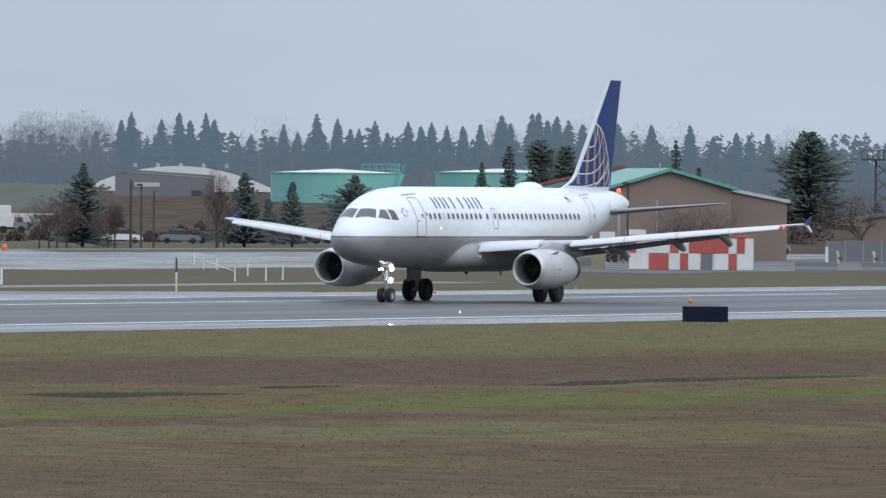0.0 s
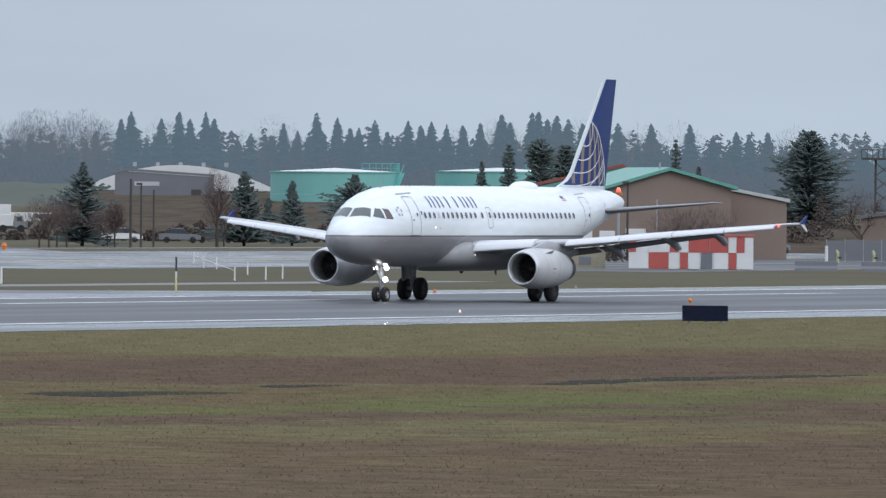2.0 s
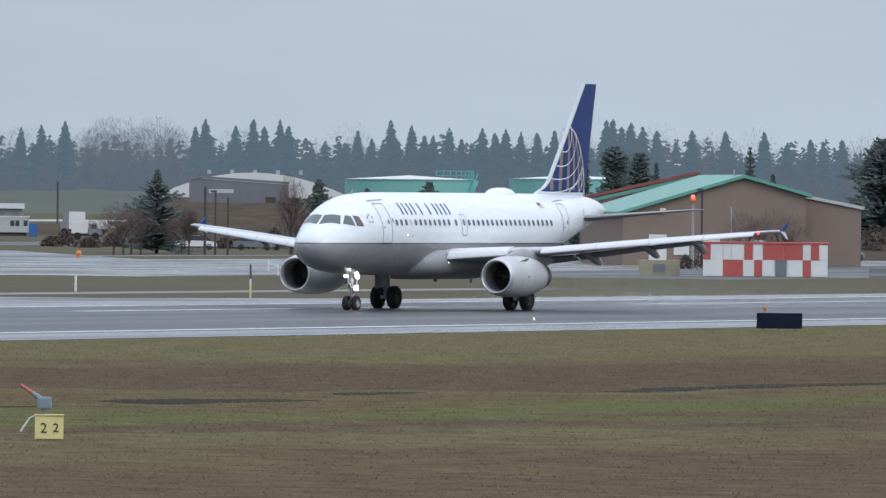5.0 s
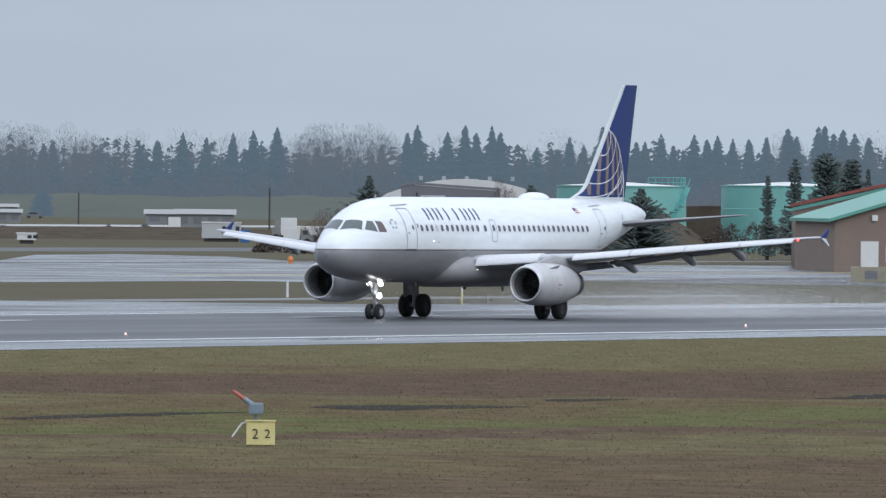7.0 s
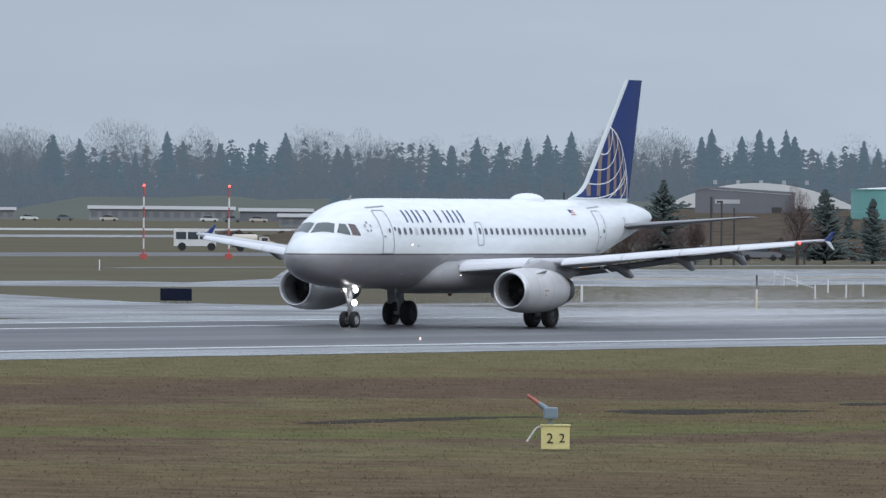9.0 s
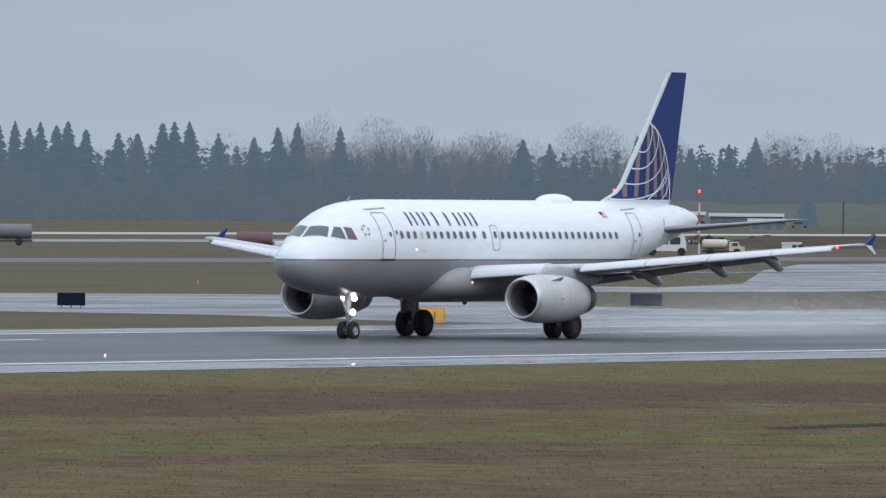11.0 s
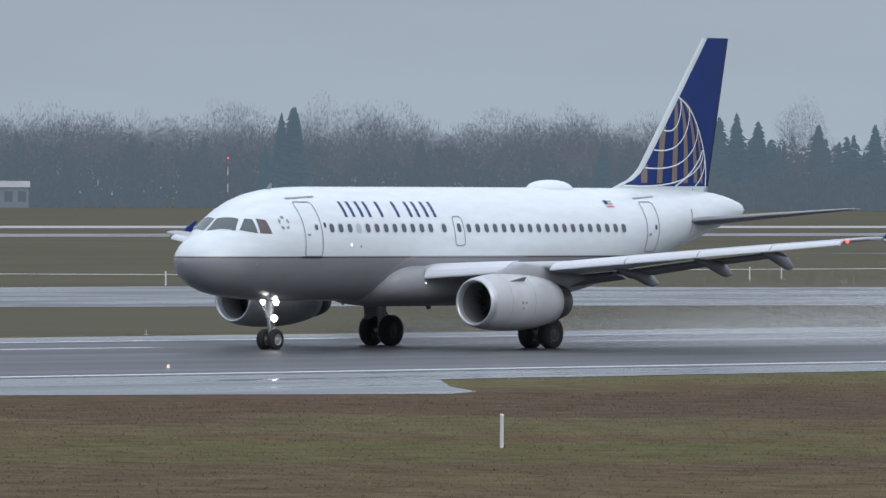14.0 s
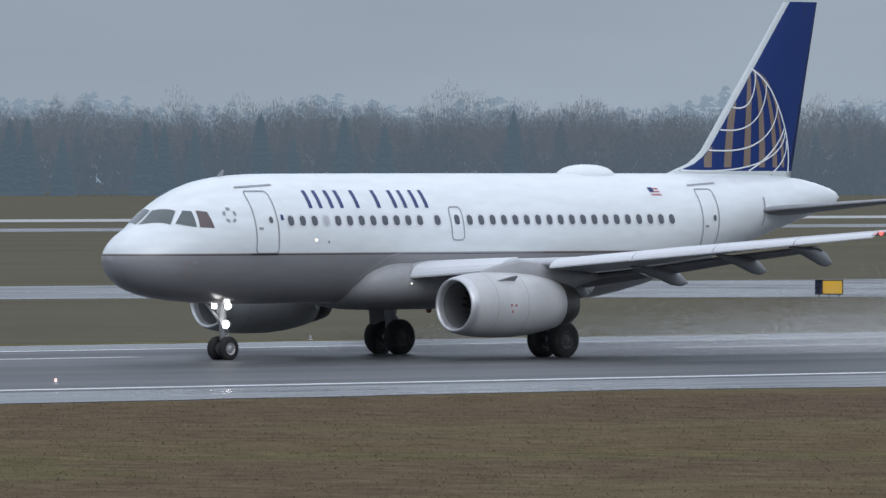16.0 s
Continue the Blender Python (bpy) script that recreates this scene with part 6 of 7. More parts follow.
mound(64.9, 66.4, 930, 1040, 2.2, "dark brown hedge bank beside the forecourt")


def dome_hall():
    t = tagged(empty("arched_hall"), "broad hall with a pale arched roof", "building")
    W, base, rise, depth = 24.5, 5.4, 2.9, 30
    bm = bmesh.new()
    n = 24
    arch = [(-W / 2 + W * i / n, base + rise * (1 - (2 * i / n - 1) ** 2)) for i in range(n + 1)]
    rings(bm, [[(x, y, z) for x, z in arch] + [(W / 2, y, base - 0.4), (-W / 2, y, base - 0.4)] for y in (-0.6, depth)])
    part("roof", bm, ROOF_WHITE, t, "pale arched roof")
    bm = bmesh.new()
    box(bm, -W / 2 + 0.6, W / 2 - 0.6, 0, depth - 1, 0, base - 0.3)
    part("wall", bm, PALE_WALL, t)
    for k in range(5):
        bm = bmesh.new()
        box(bm, -6 + k * 3, -5.5 + k * 3, 1, 1.6, base + rise - 0.2, base + rise + 0.35)
        part("roof_vent", bm, STEEL, t)
    return place(t, 61.74, 1320)


dome_hall()
gb = gable("grey_shed", "slate-grey clad shed on the bank", 61.66, 1210, 0, 11.9, 12, 7.0, 7.35, 0.1, 6.7, GREY_WALL, GREY_WALL, 0.1)
bm = bmesh.new()
box(bm, -3.6, -0.6, -0.06, 0.0, 5.6, 6.1)
part("vent", bm, PALE_WALL, gb)
bm = bmesh.new()
box(bm, 3.2, 4.4, -0.07, 0.0, 2.6, 5.2)
part("door", bm, POLE_DARK, gb)
gable("brick_store", "low brown store between the tanks", 63.13, 1180, 0, 5.5, 6, 5.1, 5.2, 0.5, 5.1, SCRUB, GREY_WALL, 0.1)


# hall wall hazed by a blue-grey glow, like the woods
FAR_HALL = aerial("misty_grey_hall", (0.10, 0.10, 0.10), (0.10, 0.12, 0.135))
# far wall and roof colours dulled to grey in place of haze
FAR_WALL = surface("haze_greyed_wall", (0.22, 0.23, 0.23), 0.8, vary=0.12, scale=0.15)
FAR_ROOF = surface("haze_dulled_roof", (0.31, 0.31, 0.30), 0.7, vary=0.1, scale=0.1)


def long_building(bearing, dist, W, hgt, roof_h, bays, label, wall=PALE_WALL, z0=0.0):
    t = tagged(empty("low_building"), label, "building", "low distant buildings")
    wall = FAR_WALL if wall is PALE_WALL else wall
    bm = bmesh.new()
    box(bm, -W / 2, W / 2, 0, 10, 0, hgt)
    part("wall", bm, wall, t)
    bm = bmesh.new()
    rings(bm, [[(-W / 2 - 0.4, y, z) for y, z in ((-0.5, hgt), (5, hgt + roof_h), (10.5, hgt))], [(W / 2 + 0.4, y, z) for y, z in ((-0.5, hgt), (5, hgt + roof_h), (10.5, hgt))]])
    part("roof", bm, FAR_ROOF, t, "pale shallow roof")
    for k in range(bays):
        xa = -W / 2 + W * (k + 0.2) / bays
        bm = bmesh.new()
        box(bm, xa, xa + W / bays * 0.6, -0.08, 0.0, hgt * 0.3, hgt * 0.8)
        # far windows greyed for haze; the misty hall's also glow with it
        part("window", bm, FAR_UNDER if wall is FAR_HALL else GREY_WALL, t)
    return place(t, bearing, dist)


long_building(60.268, 1773, 10.2, 2.4, 0.9, 4, "low pale shed with a light roof")
long_building(60.18, 1951, 17.0, 2.0, 0.9, 5, "low pale shed with a light roof across the field")
long_building(58.35, 2371, 34.0, 2.7, 0.8, 14, "long low pale terminal building with a row of windows")
long_building(59.0, 2380, 17.0, 2.4, 0.8, 7, "long low pale hangar with dark bays", GREY_WALL)
long_building(57.35, 2390, 14.0, 2.2, 0.7, 6, "long low pale building across the field")
long_building(59.12, 1950, 7.0, 2.0, 0.7, 3, "low white shed across the field")
long_building(48.44, 2560, 34.0, 5.2, 1.6, 10, "grey-white hall before the bare wood", FAR_HALL)


# ---- vehicles and containers ----
def vehicle(name, label, bearing, dist, L, W, H, cab, body_mat, turn=0.0, tank=False, windows=0, cat="truck"):
    """Side on, its front towards +x."""
    t = tagged(empty(name), label, cat, "parked vehicles")
    bm = bmesh.new()
    box(bm, -L / 2, L / 2, -W / 2 + 0.2, W / 2 - 0.2, 0.45, 0.75, bevel=0.03)
    part("chassis", bm, POLE_DARK, t)
    bm = bmesh.new()
    cab_h = H if windows else H * 0.92
    prof = [(L / 2 - cab, 0.6), (L / 2, 0.6), (L / 2, 0.6 + (cab_h - 0.6) * 0.45), (L / 2 - cab * 0.28, 0.6 + (cab_h - 0.6) * 0.55), (L / 2 - cab * 0.42, cab_h), (L / 2 - cab, cab_h)]
    if windows:
        prof = [(-L / 2, 0.5), (L / 2, 0.5), (L / 2, H * 0.55), (L / 2 - 0.25, H), (-L / 2, H)]
    rings(bm, [[(x, y, z) for x, z in prof] for y in (-W / 2, W / 2)])
    part("cab" if not windows else "body", bm, body_mat, t)
    if windows:
        for k in range(windows):
            bm = bmesh.new()
            xa = -L / 2 + 0.25 + (L - 0.7) * k / windows
            box(bm, xa, xa + (L - 0.9) / windows - 0.12, -W / 2 - 0.02, -W / 2 + 0.03, H * 0.52, H * 0.85)
            part("side_window", bm, GLASS_DARK, t)
    else:
        bm = bmesh.new()
        box(bm, L / 2 - cab * 0.8, L / 2 - cab * 0.45, -W / 2 - 0.02, -W / 2 + 0.02, 0.6 + (cab_h - 0.6) * 0.55, cab_h - 0.12)
        part("side_window", bm, GLASS_DARK, t)
        bm = bmesh.new()
        if tank:
            n = 20
            rings(bm, [[(x, rr * 1.15 * math.cos(2 * math.pi * i / n), 0.85 + H * 0.28 + rr * math.sin(2 * math.pi * i / n)) for i in range(n)] for x, rr in ((-L / 2, H * 0.2), (-L / 2 + 0.2, H * 0.3), (L / 2 - cab - 0.35, H * 0.3), (L / 2 - cab - 0.15, H * 0.2))])
            part("tank", bm, body_mat, t, smooth=True)
        else:
            box(bm, -L / 2, L / 2 - cab - 0.1, -W / 2, W / 2, 0.76, H, bevel=0.04)
            part("cargo_box", bm, PANEL_WHITE, t)
    for x in (-L / 2 + L * 0.2, L / 2 - cab * 0.5):
        for y in (-W / 2 + 0.1, W / 2 - 0.1):
            bm = bmesh.new()
            tube(bm, (x, y - 0.14, 0.45), (x, y + 0.14, 0.45), 0.45, n=18)
            part("wheel", bm, TYRE, t)
    return place(t, bearing, dist, turn)


def car(label, bearing, dist, paint, turn=0.0):
    """A saloon car, side on, its front towards +x."""
    t = tagged(empty("car"), label, "car", "parked cars")
    body = [(-2.1, 0.35), (2.1, 0.35), (2.12, 0.62), (1.9, 0.80), (1.0, 0.90), (-1.6, 0.95), (-2.1, 0.85)]
    cabin = [(-1.55, 0.93), (0.95, 0.88), (0.35, 1.38), (-0.9, 1.42)]
    bm = bmesh.new()
    rings(bm, [[(x, y * k, z) for x, z in body] for y, k in ((-0.88, 1), (0.88, 1))])
    part("body", bm, paint, t)
    bm = bmesh.new()
    rings(bm, [[(x, y, z) for x, z in cabin] for y in (-0.72, 0.72)])
    part("cabin", bm, GLASS_DARK, t, "dark glazed cabin")
    bm = bmesh.new()
    box(bm, -0.95, 0.4, -0.7, 0.7, 1.38, 1.45, bevel=0.03)
    part("roof", bm, paint, t)
    for x in (-1.3, 1.3):
        for y in (-0.78, 0.78):
            bm = bmesh.new()
            tube(bm, (x, y - 0.1, 0.31), (x, y + 0.1, 0.31), 0.31, n=16)
            part("wheel", bm, TYRE, t)
    return place(t, bearing, dist, turn)


vehicle("bus", "white bus parked beyond the taxiway", 58.54, 1098, 4.6, 2.4, 2.4, 1.0, PANEL_WHITE, 0, windows=3, cat="bus")
vehicle("tanker_truck", "cream tank truck parked beside the bus", 58.872, 1089, 4.6, 2.0, 1.75, 1.7, CREAM, 0, tank=True)
vehicle("box_truck", "white box truck parked on the bank", 60.72, 1305, 3.2, 2.2, 3.0, 1.0, FAR_WALL, 180)
vehicle("pickup_truck", "pale pickup truck beside the box truck", 60.84, 1300, 3.4, 1.9, 2.0, 1.6, CREAM, 180)
vehicle("van", "white van parked behind the bare trees", 60.80, 1180, 3.6, 1.9, 2.1, 1.6, FAR_WALL, 0)
car("pale car parked beyond the forecourt", 65.12, 925, FAR_WALL, 70)
car("grey car parked by the bank", 61.75, 1005, GREY_WALL)
car("dark car parked by the bank", 61.95, 1007, POLE_DARK)
car("white car parked by the bank", 61.42, 1008, PANEL_WHITE)
vehicle("tanker_truck", "dark tank truck across the field", 54.76, 1210, 8.0, 2.4, 3.0, 2.2, GREY_WALL, 180, tank=True)
for k, b in enumerate((57.6, 57.8, 58.05, 58.62, 58.75, 58.9, 59.15, 59.3)):
    car("small car parked far across the field", b, 2300, (PANEL_WHITE, GREY_WALL, CREAM)[k % 3])
for b, d in ((52.17, 2450), (52.6, 2450)):
    vehicle("van", "small white van far across the field", b, d, 4.4, 1.9, 1.9, 1.6, FAR_WALL, 0)


def trailer(bearing, dist, W, H, label, mat=PALE_WALL):
    t = tagged(empty("site_trailer"), label, "trailer")
    bm = bmesh.new()
    box(bm, -W / 2, W / 2, 0, 2.5, 0.45, H - 0.15, bevel=0.03)
    part("body", bm, mat, t)
    bm = bmesh.new()
    box(bm, -W / 2 - 0.08, W / 2 + 0.08, -0.1, 2.6, H - 0.15, H, bevel=0.03)
    part("roof", bm, PANEL_WHITE, t)
    for x in (0.1, 0.75, W * 0.36):
        bm = bmesh.new()
        box(bm, x, x + 0.5, -0.05, 0.02, H * 0.5, H * 0.78)
        part("window", bm, GLASS_DARK, t)
    bm = bmesh.new()
    box(bm, -W / 2 + 0.3, W / 2 - 0.3, 0.3, 2.2, 0, 0.45)
    part("skirt", bm, POLE_DARK, t)
    return place(t, bearing, dist)


trailer(60.361, 1262, 4.9, 2.5, "pale green site trailer with small windows")
trailer(59.257, 1164, 2.2, 1.3, "small white cabin with dark windows on the field", PANEL_WHITE)
bm = bmesh.new()
box(bm, -0.55, 0.55, 0, 1.0, 0, 1.6, bevel=0.06)
place(tagged(part("waste_bin", bm, BLUE_BIN), "blue bin beside the site trailer", "bin"), 60.495, 1250)
bm = bmesh.new()
box(bm, -1.05, 1.05, 0, 1.4, 0, 1.95, bevel=0.05)
place(tagged(part("storage_box", bm, PANEL_WHITE), "white storage box before the low shed", "container"), 60.094, 1722)
for b in (65.362, 65.74):
    bm = bmesh.new()
    prof = [(-0.3, 0), (0.3, 0), (0.28, 0.2), (0.12, 0.4), (0.09, 0.72), (-0.09, 0.72), (-0.12, 0.4), (-0.28, 0.2)]
    rings(bm, [[(x, y, z) for y, z in prof] for x in (-1.55, 1.55)])
    place(tagged(part("concrete_barrier", bm, GREY_WALL), "dark grey concrete barrier on the forecourt", "barrier", "barriers"), b, 733)
# rust-brown tank truck that creeps along the far taxiway
tank_truck = tagged(empty("tank_truck"), "rust-brown tank truck with a low white front", "truck")
bm = bmesh.new()
tube(bm, (-3.2, 0, 1.25), (0.9, 0, 1.25), 0.85, n=24)
part("tank", bm, surface("rust_brown_steel", (0.14, 0.085, 0.085), 0.8, vary=0.25), tank_truck, "rust-brown horizontal tank")
bm = bmesh.new()
box(bm, 1.1, 2.9, -0.7, 0.7, 0.35, 1.0, bevel=0.2)
part("front", bm, PANEL_WHITE, tank_truck, "low white front")
for wx in (-2.4, 0.2, 2.2):
    bm = bmesh.new()
    tube(bm, (wx, -0.75, 0.4), (wx, 0.75, 0.4), 0.4, n=16)
    part("wheel_axle", bm, TYRE, tank_truck, "dark wheels")


# ---- signs, posts and lights of the airfield ----
def sign_box(name, label, bearing, dist, W, H, face, back, turn=0.0, border=True):
    t = tagged(empty(name), label, "airfield sign", "airfield signs")
    bm = bmesh.new()
    box(bm, -W / 2, W / 2, 0, 0.28, 0.14, H, bevel=0.02)
    part("case", bm, back, t)
    bm = bmesh.new()
    box(bm, -W / 2 + 0.05, W / 2 - 0.05, -0.015, 0.01, 0.19, H - 0.05)
    part("face", bm, face, t)
    for x in (-W * 0.35, 0, W * 0.35):
        bm = bmesh.new()
        tube(bm, (x, 0.14, 0.0), (x, 0.14, 0.15), 0.04, n=8)
        part("leg", bm, STEEL, t)
    return place(t, bearing, dist, turn)


def letters(text, size, thing, x, y, z, mat, name="lettering"):
    cu = bpy.data.curves.new(name, "FONT")
    cu.body, cu.size, cu.extrude, cu.align_x = text, size, 0.004, "CENTER"
    tmp = bpy.data.objects.new(name, cu)
    scene.collection.objects.link(tmp)
    dg = bpy.context.evaluated_depsgraph_get()
    me = bpy.data.meshes.new_from_object(tmp.evaluated_get(dg))
    bpy.data.objects.remove(tmp)
    me.materials.clear()
    me.materials.append(mat)
    ob = new(name, me)
    ob.parent = thing
    ob.matrix_basis = pose(x, y, z, 90, 0, 0)
    return ob


k1 = sign_box("taxiway_sign", "yellow taxiway sign with black arrow and letters", 57.185, 474, 1.8, 0.85, SIGN_YELLOW, ORANGE)
letters("K1", 0.60, k1, 0.22, -0.02, 0.28, INK)
bm = bmesh.new()
box(bm, -0.62, -0.25, -0.025, -0.018, 0.46, 0.53)
v = [bm.verts.new(p) for p in ((-0.72, -0.026, 0.495), (-0.54, -0.026, 0.38), (-0.54, -0.026, 0.61))]
bm.faces.new(v)
part("arrow", bm, INK, k1)
s2 = sign_box("taxiway_sign", "yellow and black taxiway sign on the grass", 50.79, 504, 1.3, 0.85, SIGN_YELLOW, SIGN_BLACK)
bm = bmesh.new()
box(bm, 0.15, 0.6, -0.03, -0.017, 0.18, 0.81)
part("black_panel", bm, SIGN_BLACK, s2)
bm = bmesh.new()
box(bm, -0.45, -0.1, -0.03, -0.017, 0.45, 0.53)
part("print_bar", bm, INK, s2)
s3 = sign_box("taxiway_sign", "yellow and black taxiway sign on the grass", 46.49, 482, 1.35, 0.85, SIGN_YELLOW, SIGN_BLACK)
bm = bmesh.new()
box(bm, -0.66, -0.3, -0.03, -0.017, 0.18, 0.81)
part("black_panel", bm, SIGN_BLACK, s3)
for b, d, w in ((64.735, 442, 2.0), (58.436, 560.7, 1.75), (48.237, 497.5, 1.1), (55.173, 538.6, 1.5)):
    sb = sign_box("sign_back", "dark unlit back of an airfield sign on the grass", b, d, w, 0.82, SIGN_BLACK, SIGN_BLACK)
    if b == 64.735:
        bm = bmesh.new()
        tube(bm, (-0.65, 0.14, 0.82), (-0.65, 0.14, 0.98), 0.03, n=8)
        bmesh.ops.create_uvsphere(bm, u_segments=10, v_segments=8, radius=0.1, matrix=Matrix.Translation((-0.65, 0.14, 1.04)))
        part("top_light", bm, ORANGE, sb)


def yellow_marker(bearing, dist, full=True):
    t = tagged(empty("marker_cannon"), "grey bird-scaring cannon on a pale yellow numbered box", "bird scarer", "bird scarers")
    bm = bmesh.new()
    box(bm, -0.02, 0.66, 0.0, 0.3, 0.02, 0.58, bevel=0.015)
    part("box", bm, PALE_YELLOW, t, "pale yellow box")
    bm = bmesh.new()
    box(bm, -0.04, 0.68, -0.03, 0.32, 0.58, 0.61, bevel=0.008)
    part("lid", bm, PALE_YELLOW, t)
    bm = bmesh.new()
    box(bm, 0.03, 0.38, -0.02, 0.3, 0.74, 1.02, bevel=0.05)
    tube(bm, (0.2, 0.14, 0.61), (0.2, 0.14, 0.75), 0.05, n=10)
    tube(bm, (0.1, 0.14, 0.98), (-0.08, 0.14, 1.11), 0.075, 0.06, 14)
    body = part("cannon", bm, GUN_GREY, t, "grey-blue metal cannon body")
    bm = bmesh.new()
    tube(bm, (-0.08, 0.14, 1.11), (-0.36, 0.14, 1.30), 0.05, 0.045, 14)
    part("barrel", bm, surface("faded_red_barrel", (0.42, 0.13, 0.10), 0.6), t, "faded red barrel")
    bm = bmesh.new()
    tube(bm, (0.0, 0.1, 0.57), (-0.14, 0.1, 0.52), 0.022, n=8)
    tube(bm, (-0.14, 0.1, 0.52), (-0.36, 0.1, 0.20), 0.022, n=8)
    part("hose", bm, PANEL_WHITE, t, "pale bent pipe")
    for x in (0.06, 0.4):
        bm = bmesh.new()
        tube(bm, (x, 0.15, -0.02), (x, 0.15, 0.05), 0.03, n=6)
        part("foot", bm, PALE_YELLOW, t)
    if full:
        letters("2", 0.34, t, 0.19, -0.012, 0.17, INK)
        letters("2", 0.30, t, 0.48, -0.012, 0.19, INK)
    return place(t, bearing, dist)


yellow_marker(60.52, 240)
ym = yellow_marker(57.20, 620, False)
post("marker_post", 53.80, 224.3, 0.76, 0.045, PANEL_WHITE, "slim white marker post in the grass", "marker post", "white marker posts", True)
post("marker_post", 51.512, 230.9, 0.74, 0.045, PANEL_WHITE, "slim white marker post in the grass", "marker post", "white marker posts", True)
post("marker_post", 60.739, 588, 0.95, 0.08, PANEL_WHITE, "slim white marker post in the grass", "marker post", "white marker posts")
for b, d in ((61.831, 748), (61.886, 709), (61.96, 701), (62.063, 620), (62.136, 660), (62.239, 626), (62.335, 634), (52.338, 651), (52.914, 656), (53.094, 666), (51.3, 640), (51.55, 640), (49.6, 600), (49.9, 603), (47.7, 600), (54.6, 690), (58.0, 800)):
    post("marker_post", b, d, 0.85, 0.055, PANEL_WHITE, "slim white marker post in the grass", "marker post", "white marker posts")
# rail behind some of the posts
for (b0, d0), (b1, d1) in (((61.831, 748), (62.063, 620)), ((51.2, 640), (54.0, 680)), ((47.5, 600), (50.0, 604))):
    (xa, ya), (xb, yb) = at(b0, d0), at(b1, d1)
    bm = bmesh.new()
    tube(bm, (xa, ya, 0.62), (xb, yb, 0.62), 0.022, n=6)
    tagged(part("wire_rail", bm, PANEL_WHITE), "thin pale rail strung between marker posts", "rail")


def yellow_black_post():
    t = tagged(empty("hazard_post"), "black-topped pale yellow post beside the runway", "post")
    for z0, z1, m in ((0, 0.75, PALE_YELLOW), (0.75, 1.1, PANEL_WHITE), (1.1, 1.9, POLE_DARK)):
        bm = bmesh.new()
        tube(bm, (0, 0, z0), (0, 0, z1), 0.055, n=10)
        part("band", bm, m, t)
    return place(t, 61.731, 556)


yellow_black_post()


def edge_light(x, y, lamp_mat, label, hgt=0.17):
    t = tagged(empty("edge_light"), label, "runway light", "runway edge lights")
    bm = bmesh.new()
    tube(bm, (0, 0, 0), (0, 0, 0.03), 0.10, 0.09, 12)
    tube(bm, (0, 0, 0.05), (0, 0, hgt - 0.1), 0.035, 0.03, 8)
    part("stem", bm, STEEL, t)
    bm = bmesh.new()
    tube(bm, (0, 0, hgt - 0.1), (0, 0, hgt), 0.045, 0.035, 10)
    part("lens", bm, lamp_mat, t, "lit lens")
    t.matrix_world = pose(x, y, 0.02)
    return t


EDGE_LAMP = glow("lit_edge_lamp", (1.0, 0.62, 0.52), 1.0)
for k in range(9):
    edge_light(75.7 + 57.3 * k, 210.6, EDGE_LAMP, "small lit edge light on the runway border")
    edge_light(75.7 + 57.3 * k, 260.5, STEEL, "small unlit edge light on the far runway border")
for b, d in ((60.755, 877), (55.89, 694), (63.2, 560)):
    bm = bmesh.new()
    k = 1.0 if d > 800 else 0.35
    tube(bm, (0, 0, 0), (0, 0, 0.35 * k), 0.2 * k, 0.2 * k, 12)
    tube(bm, (0, 0, 0.35 * k), (0, 0, 0.65 * k), 0.28 * k, 0.12 * k, 12)
    place(tagged(part("hazard_lamp", bm, ORANGE), "orange hazard lamp on the grass", "hazard lamp"), b, d)


def concrete_tower():
    t = tagged(empty("marker_tower"), "white tapered tower on a red and white box", "marker tower")
    for k in range(4):
        bm = bmesh.new()
        box(bm, -1.9 + 0.95 * k + 0.01, -1.9 + 0.95 * (k + 1) - 0.01, 0, 2.2, 0, 1.85, bevel=0.02)
        part("panel", bm, PANEL_WHITE if k % 2 == 0 else SIGNAL_RED, t)
    bm = bmesh.new()
    n = 20
    rings(bm, [[(0.15 + rr * math.cos(2 * math.pi * i / n), 1.1 + rr * math.sin(2 * math.pi * i / n), z) for i in range(n)] for z, rr in ((1.85, 0.8), (2.6, 0.68), (3.4, 0.52), (3.95, 0.42), (4.05, 0.3))])
    part("cone", bm, PANEL_WHITE, t, "weathered white tapered drum", smooth=True)
    return place(t, 45.90, 800)


concrete_tower()
bm = bmesh.new()
box(bm, -1.6, 1.6, 0, 1.5, 0, 1.1, bevel=0.05)
place(tagged(part("equipment_shelter", bm, PANEL_WHITE), "low white equipment shelter by the far runway", "shelter"), 50.03, 900)


# ---- tufts of the near sward ----
sward = np.random.default_rng(17)
N_TUFT = 190000
ty = np.sqrt(sward.uniform(84.0**2, 196.2**2, N_TUFT))
tx = ty * sward.uniform(math.tan(radians(41.6)), math.tan(radians(65.9)), N_TUFT)
on_pad = (ty > 180) & (tx > 196) & (tx < 243)
on_pad |= ty > 195.9 - 0.022 * np.clip(235 - tx, 0, 110)
short = (ty > 193.9) & ~on_pad
tx, ty, short = tx[~on_pad], ty[~on_pad], short[~on_pad]
n = len(tx)
foot = np.stack([tx, ty, np.full(n, -0.01)], 1)
tufts = []
for _ in range(2):
    a = sward.uniform(0, math.pi, n)
    wide = sward.uniform(0.008, 0.035, n)
    tall = sward.gamma(3.0, 0.011, n).clip(0.01, 0.12) * np.where(short, 0.6, 1.0)
    lean = sward.normal(0, 0.9, (n, 2)) * tall[:, None]
    side = np.stack([np.cos(a) * wide, np.sin(a) * wide, np.zeros(n)], 1)
    top = foot + np.concatenate([lean, tall[:, None]], 1)
    tufts.append(np.stack([foot - side, foot + side, top], 1))
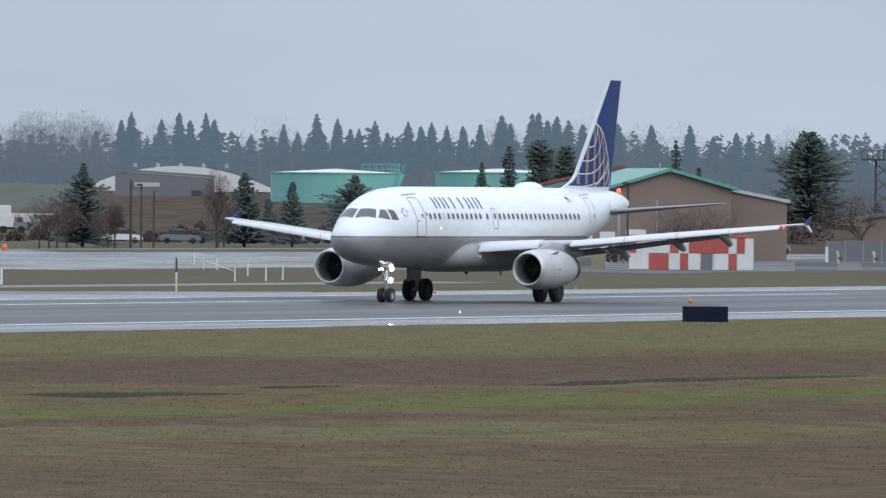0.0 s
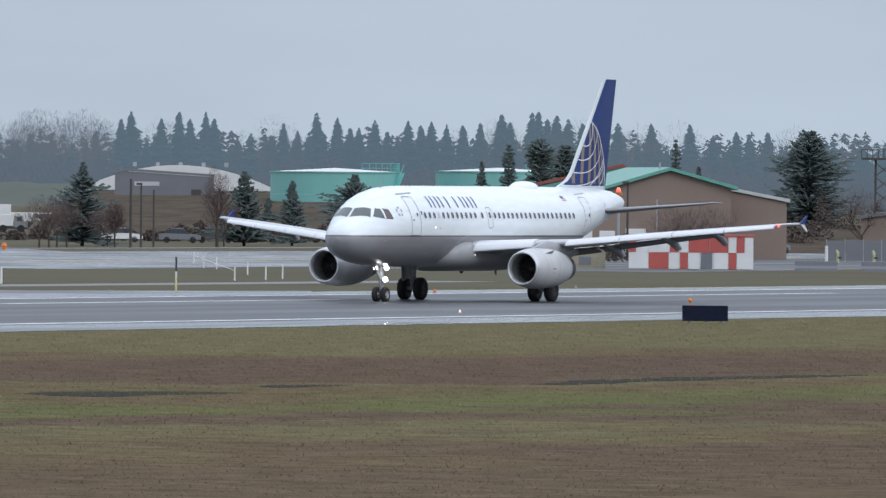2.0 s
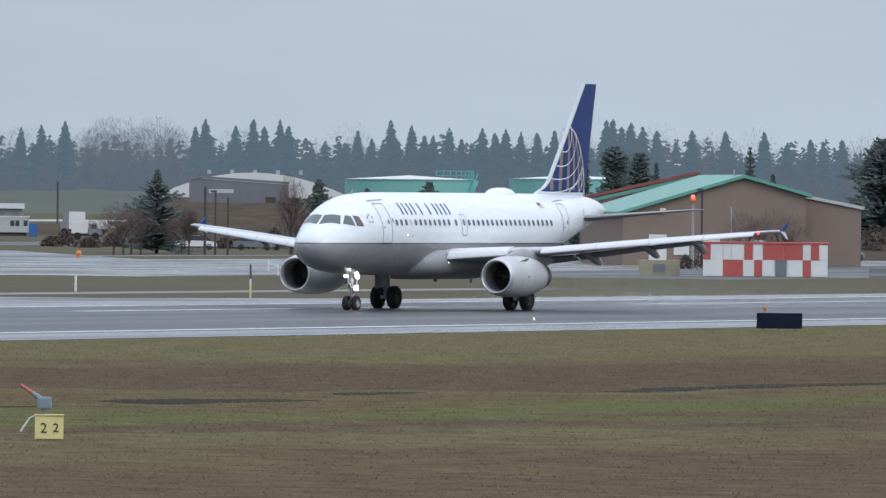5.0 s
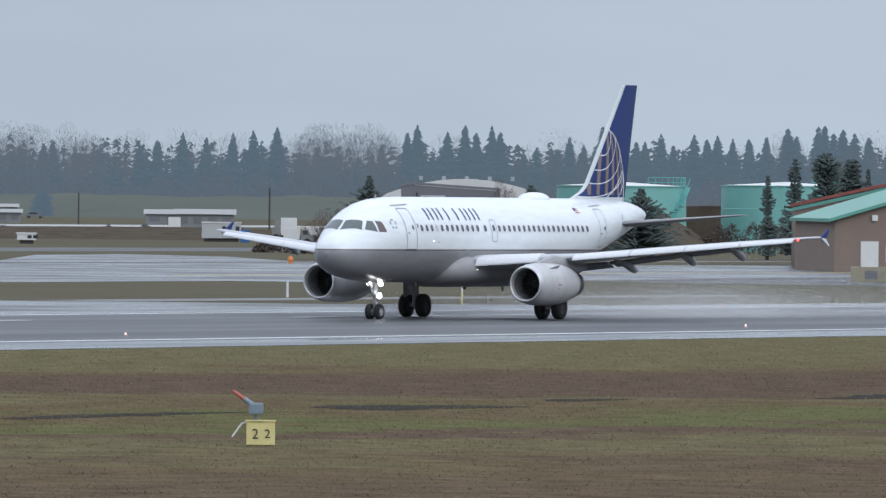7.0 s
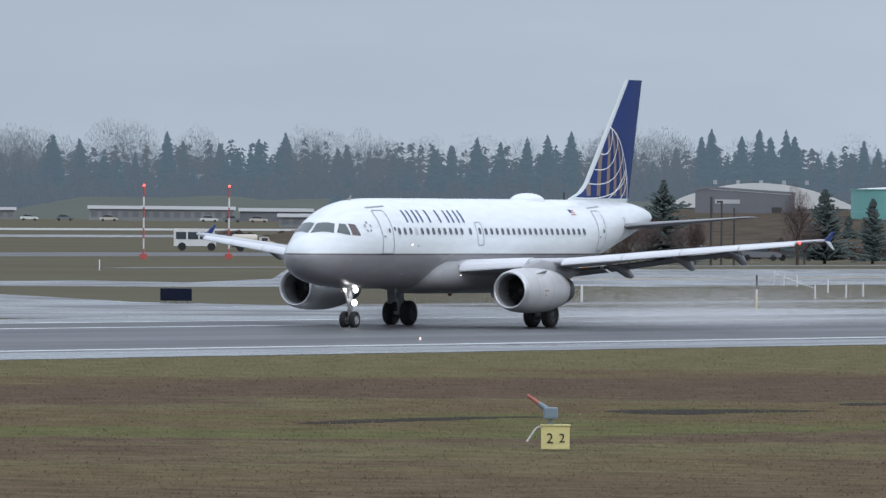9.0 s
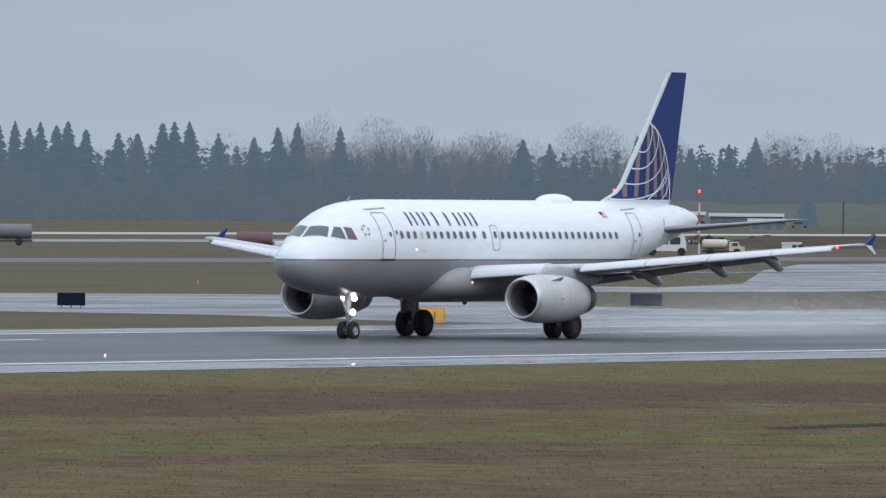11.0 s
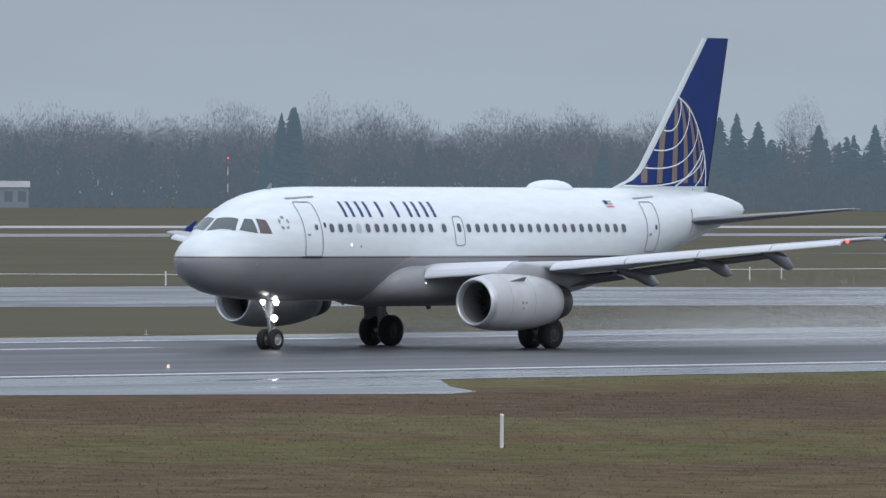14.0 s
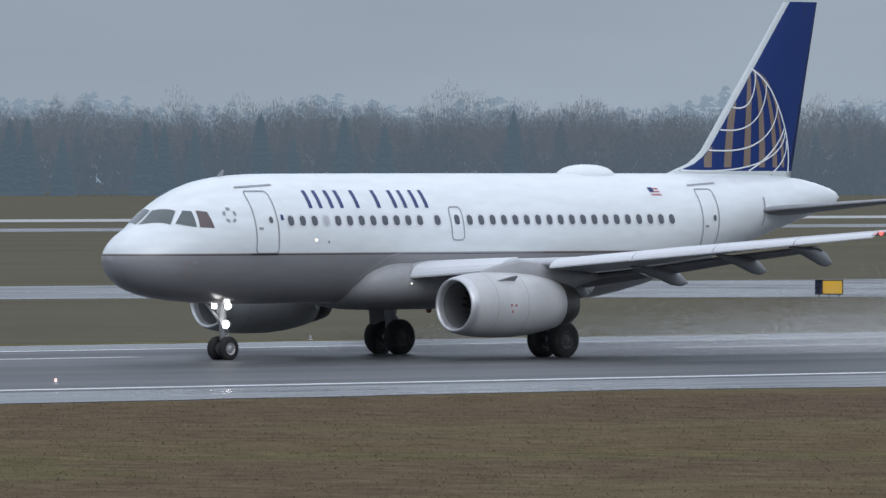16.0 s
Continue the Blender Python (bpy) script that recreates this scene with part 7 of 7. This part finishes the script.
flake_mesh("grass_tufts", np.concatenate(tufts), GRASS_BLADES, "short tufts of winter grass beside the runway", "grass")


# ---- spray that the exhaust lifts from the wet runway ----
drift = np.random.default_rng(5)
N_GUST, N_DROP = 60, 430000
u = drift.random(N_GUST) ** 0.75
gust = np.stack([15 + 40 * u, drift.choice((-1, 1), N_GUST) * 5.2 + drift.normal(0, 0.4 + 3.4 * u), 0.25 + 1.1 * u * drift.random(N_GUST)], 1)
pick = drift.integers(0, N_GUST, N_DROP)
du = u[pick]
centre = gust[pick] + drift.normal(0, 1, (N_DROP, 3)) * np.stack([2.0 + 4.0 * du, 0.8 + 2.2 * du, 0.25 + 0.55 * du], 1)
centre[:, 2] = np.abs(centre[:, 2])
centre = centre[centre[:, 0] > 15.5]
size = drift.uniform(0.0034, 0.0050, len(centre))[:, None]
corners = np.stack([centre + size * np.array(d) for d in ((-1.2, 0.8, -0.6), (1.2, -0.8, -0.6), (0, 0, 1.2))], 1)
SPRAY = surface("water_spray", (0.75, 0.76, 0.78), 0.6, vary=0.05)
spray = flake_mesh("exhaust_spray", corners, SPRAY, "fine pale water spray behind the engines over the runway", "spray")
ROLL_OUT = [
    (0.0, 453.34), (0.5, 453.46), (1.0, 453.43), (1.5, 453.22), (2.0, 452.77), (2.5, 452.00), (3.0, 450.85), (3.5, 449.26), (4.0, 447.21), (4.5, 444.61), (5.0, 441.41), (5.5, 437.55), (6.0, 432.99), (6.5, 427.76), (7.0, 421.86), (7.5, 415.28), (8.0, 408.03), (8.5, 400.13), (9.0, 391.57), (9.5, 382.41), (10.0, 372.71), (10.5, 362.70), (11.0, 352.33), (11.5, 341.46), (12.0, 329.96), (12.5, 317.71), (13.0, 304.61), (13.5, 290.74), (14.0, 276.16), (14.5, 261.08), (15.0, 245.64), (15.5, 229.90), (16.0, 213.85),
]


def motions():
    walk(airliner, [(t, pose(x, TRACK_Y, 0)) for t, x in ROLL_OUT])
    # the jets lift the spray off the runway as the engines run up
    walk(spray, [(t, pose(x, TRACK_Y, 0.04 - 3.4 * (1 - min(1.0, max(0.0, (t - 2.5) / 4.0))))) for t, x in ROLL_OUT])
    creep = []
    for t in (0.0, 16.0):
        x, y = at(55.25 + 0.0925 * t, 1150)
        creep.append((t, pose(x, y, 0, 0, 0, -56.4)))
    walk(tank_truck, creep)
    # wheels roll with the ground, row by row
    times = [k / 10 for k in range(161)]
    ts, xs = [r[0] for r in ROLL_OUT], [r[1] for r in ROLL_OUT]
    way = [float(np.interp(t, ts, xs)) for t in times]
    for wheel, (x, y, z), r in WHEELS:
        turn, rows = 0.0, []
        for k, t in enumerate(times):
            if k:
                turn -= min(75.0, max(0.0, math.degrees((way[k - 1] - way[k]) / r)))
            rows.append((t, pose(x, y, z, 0, turn, 0)))
        walk(wheel, rows)


motions()
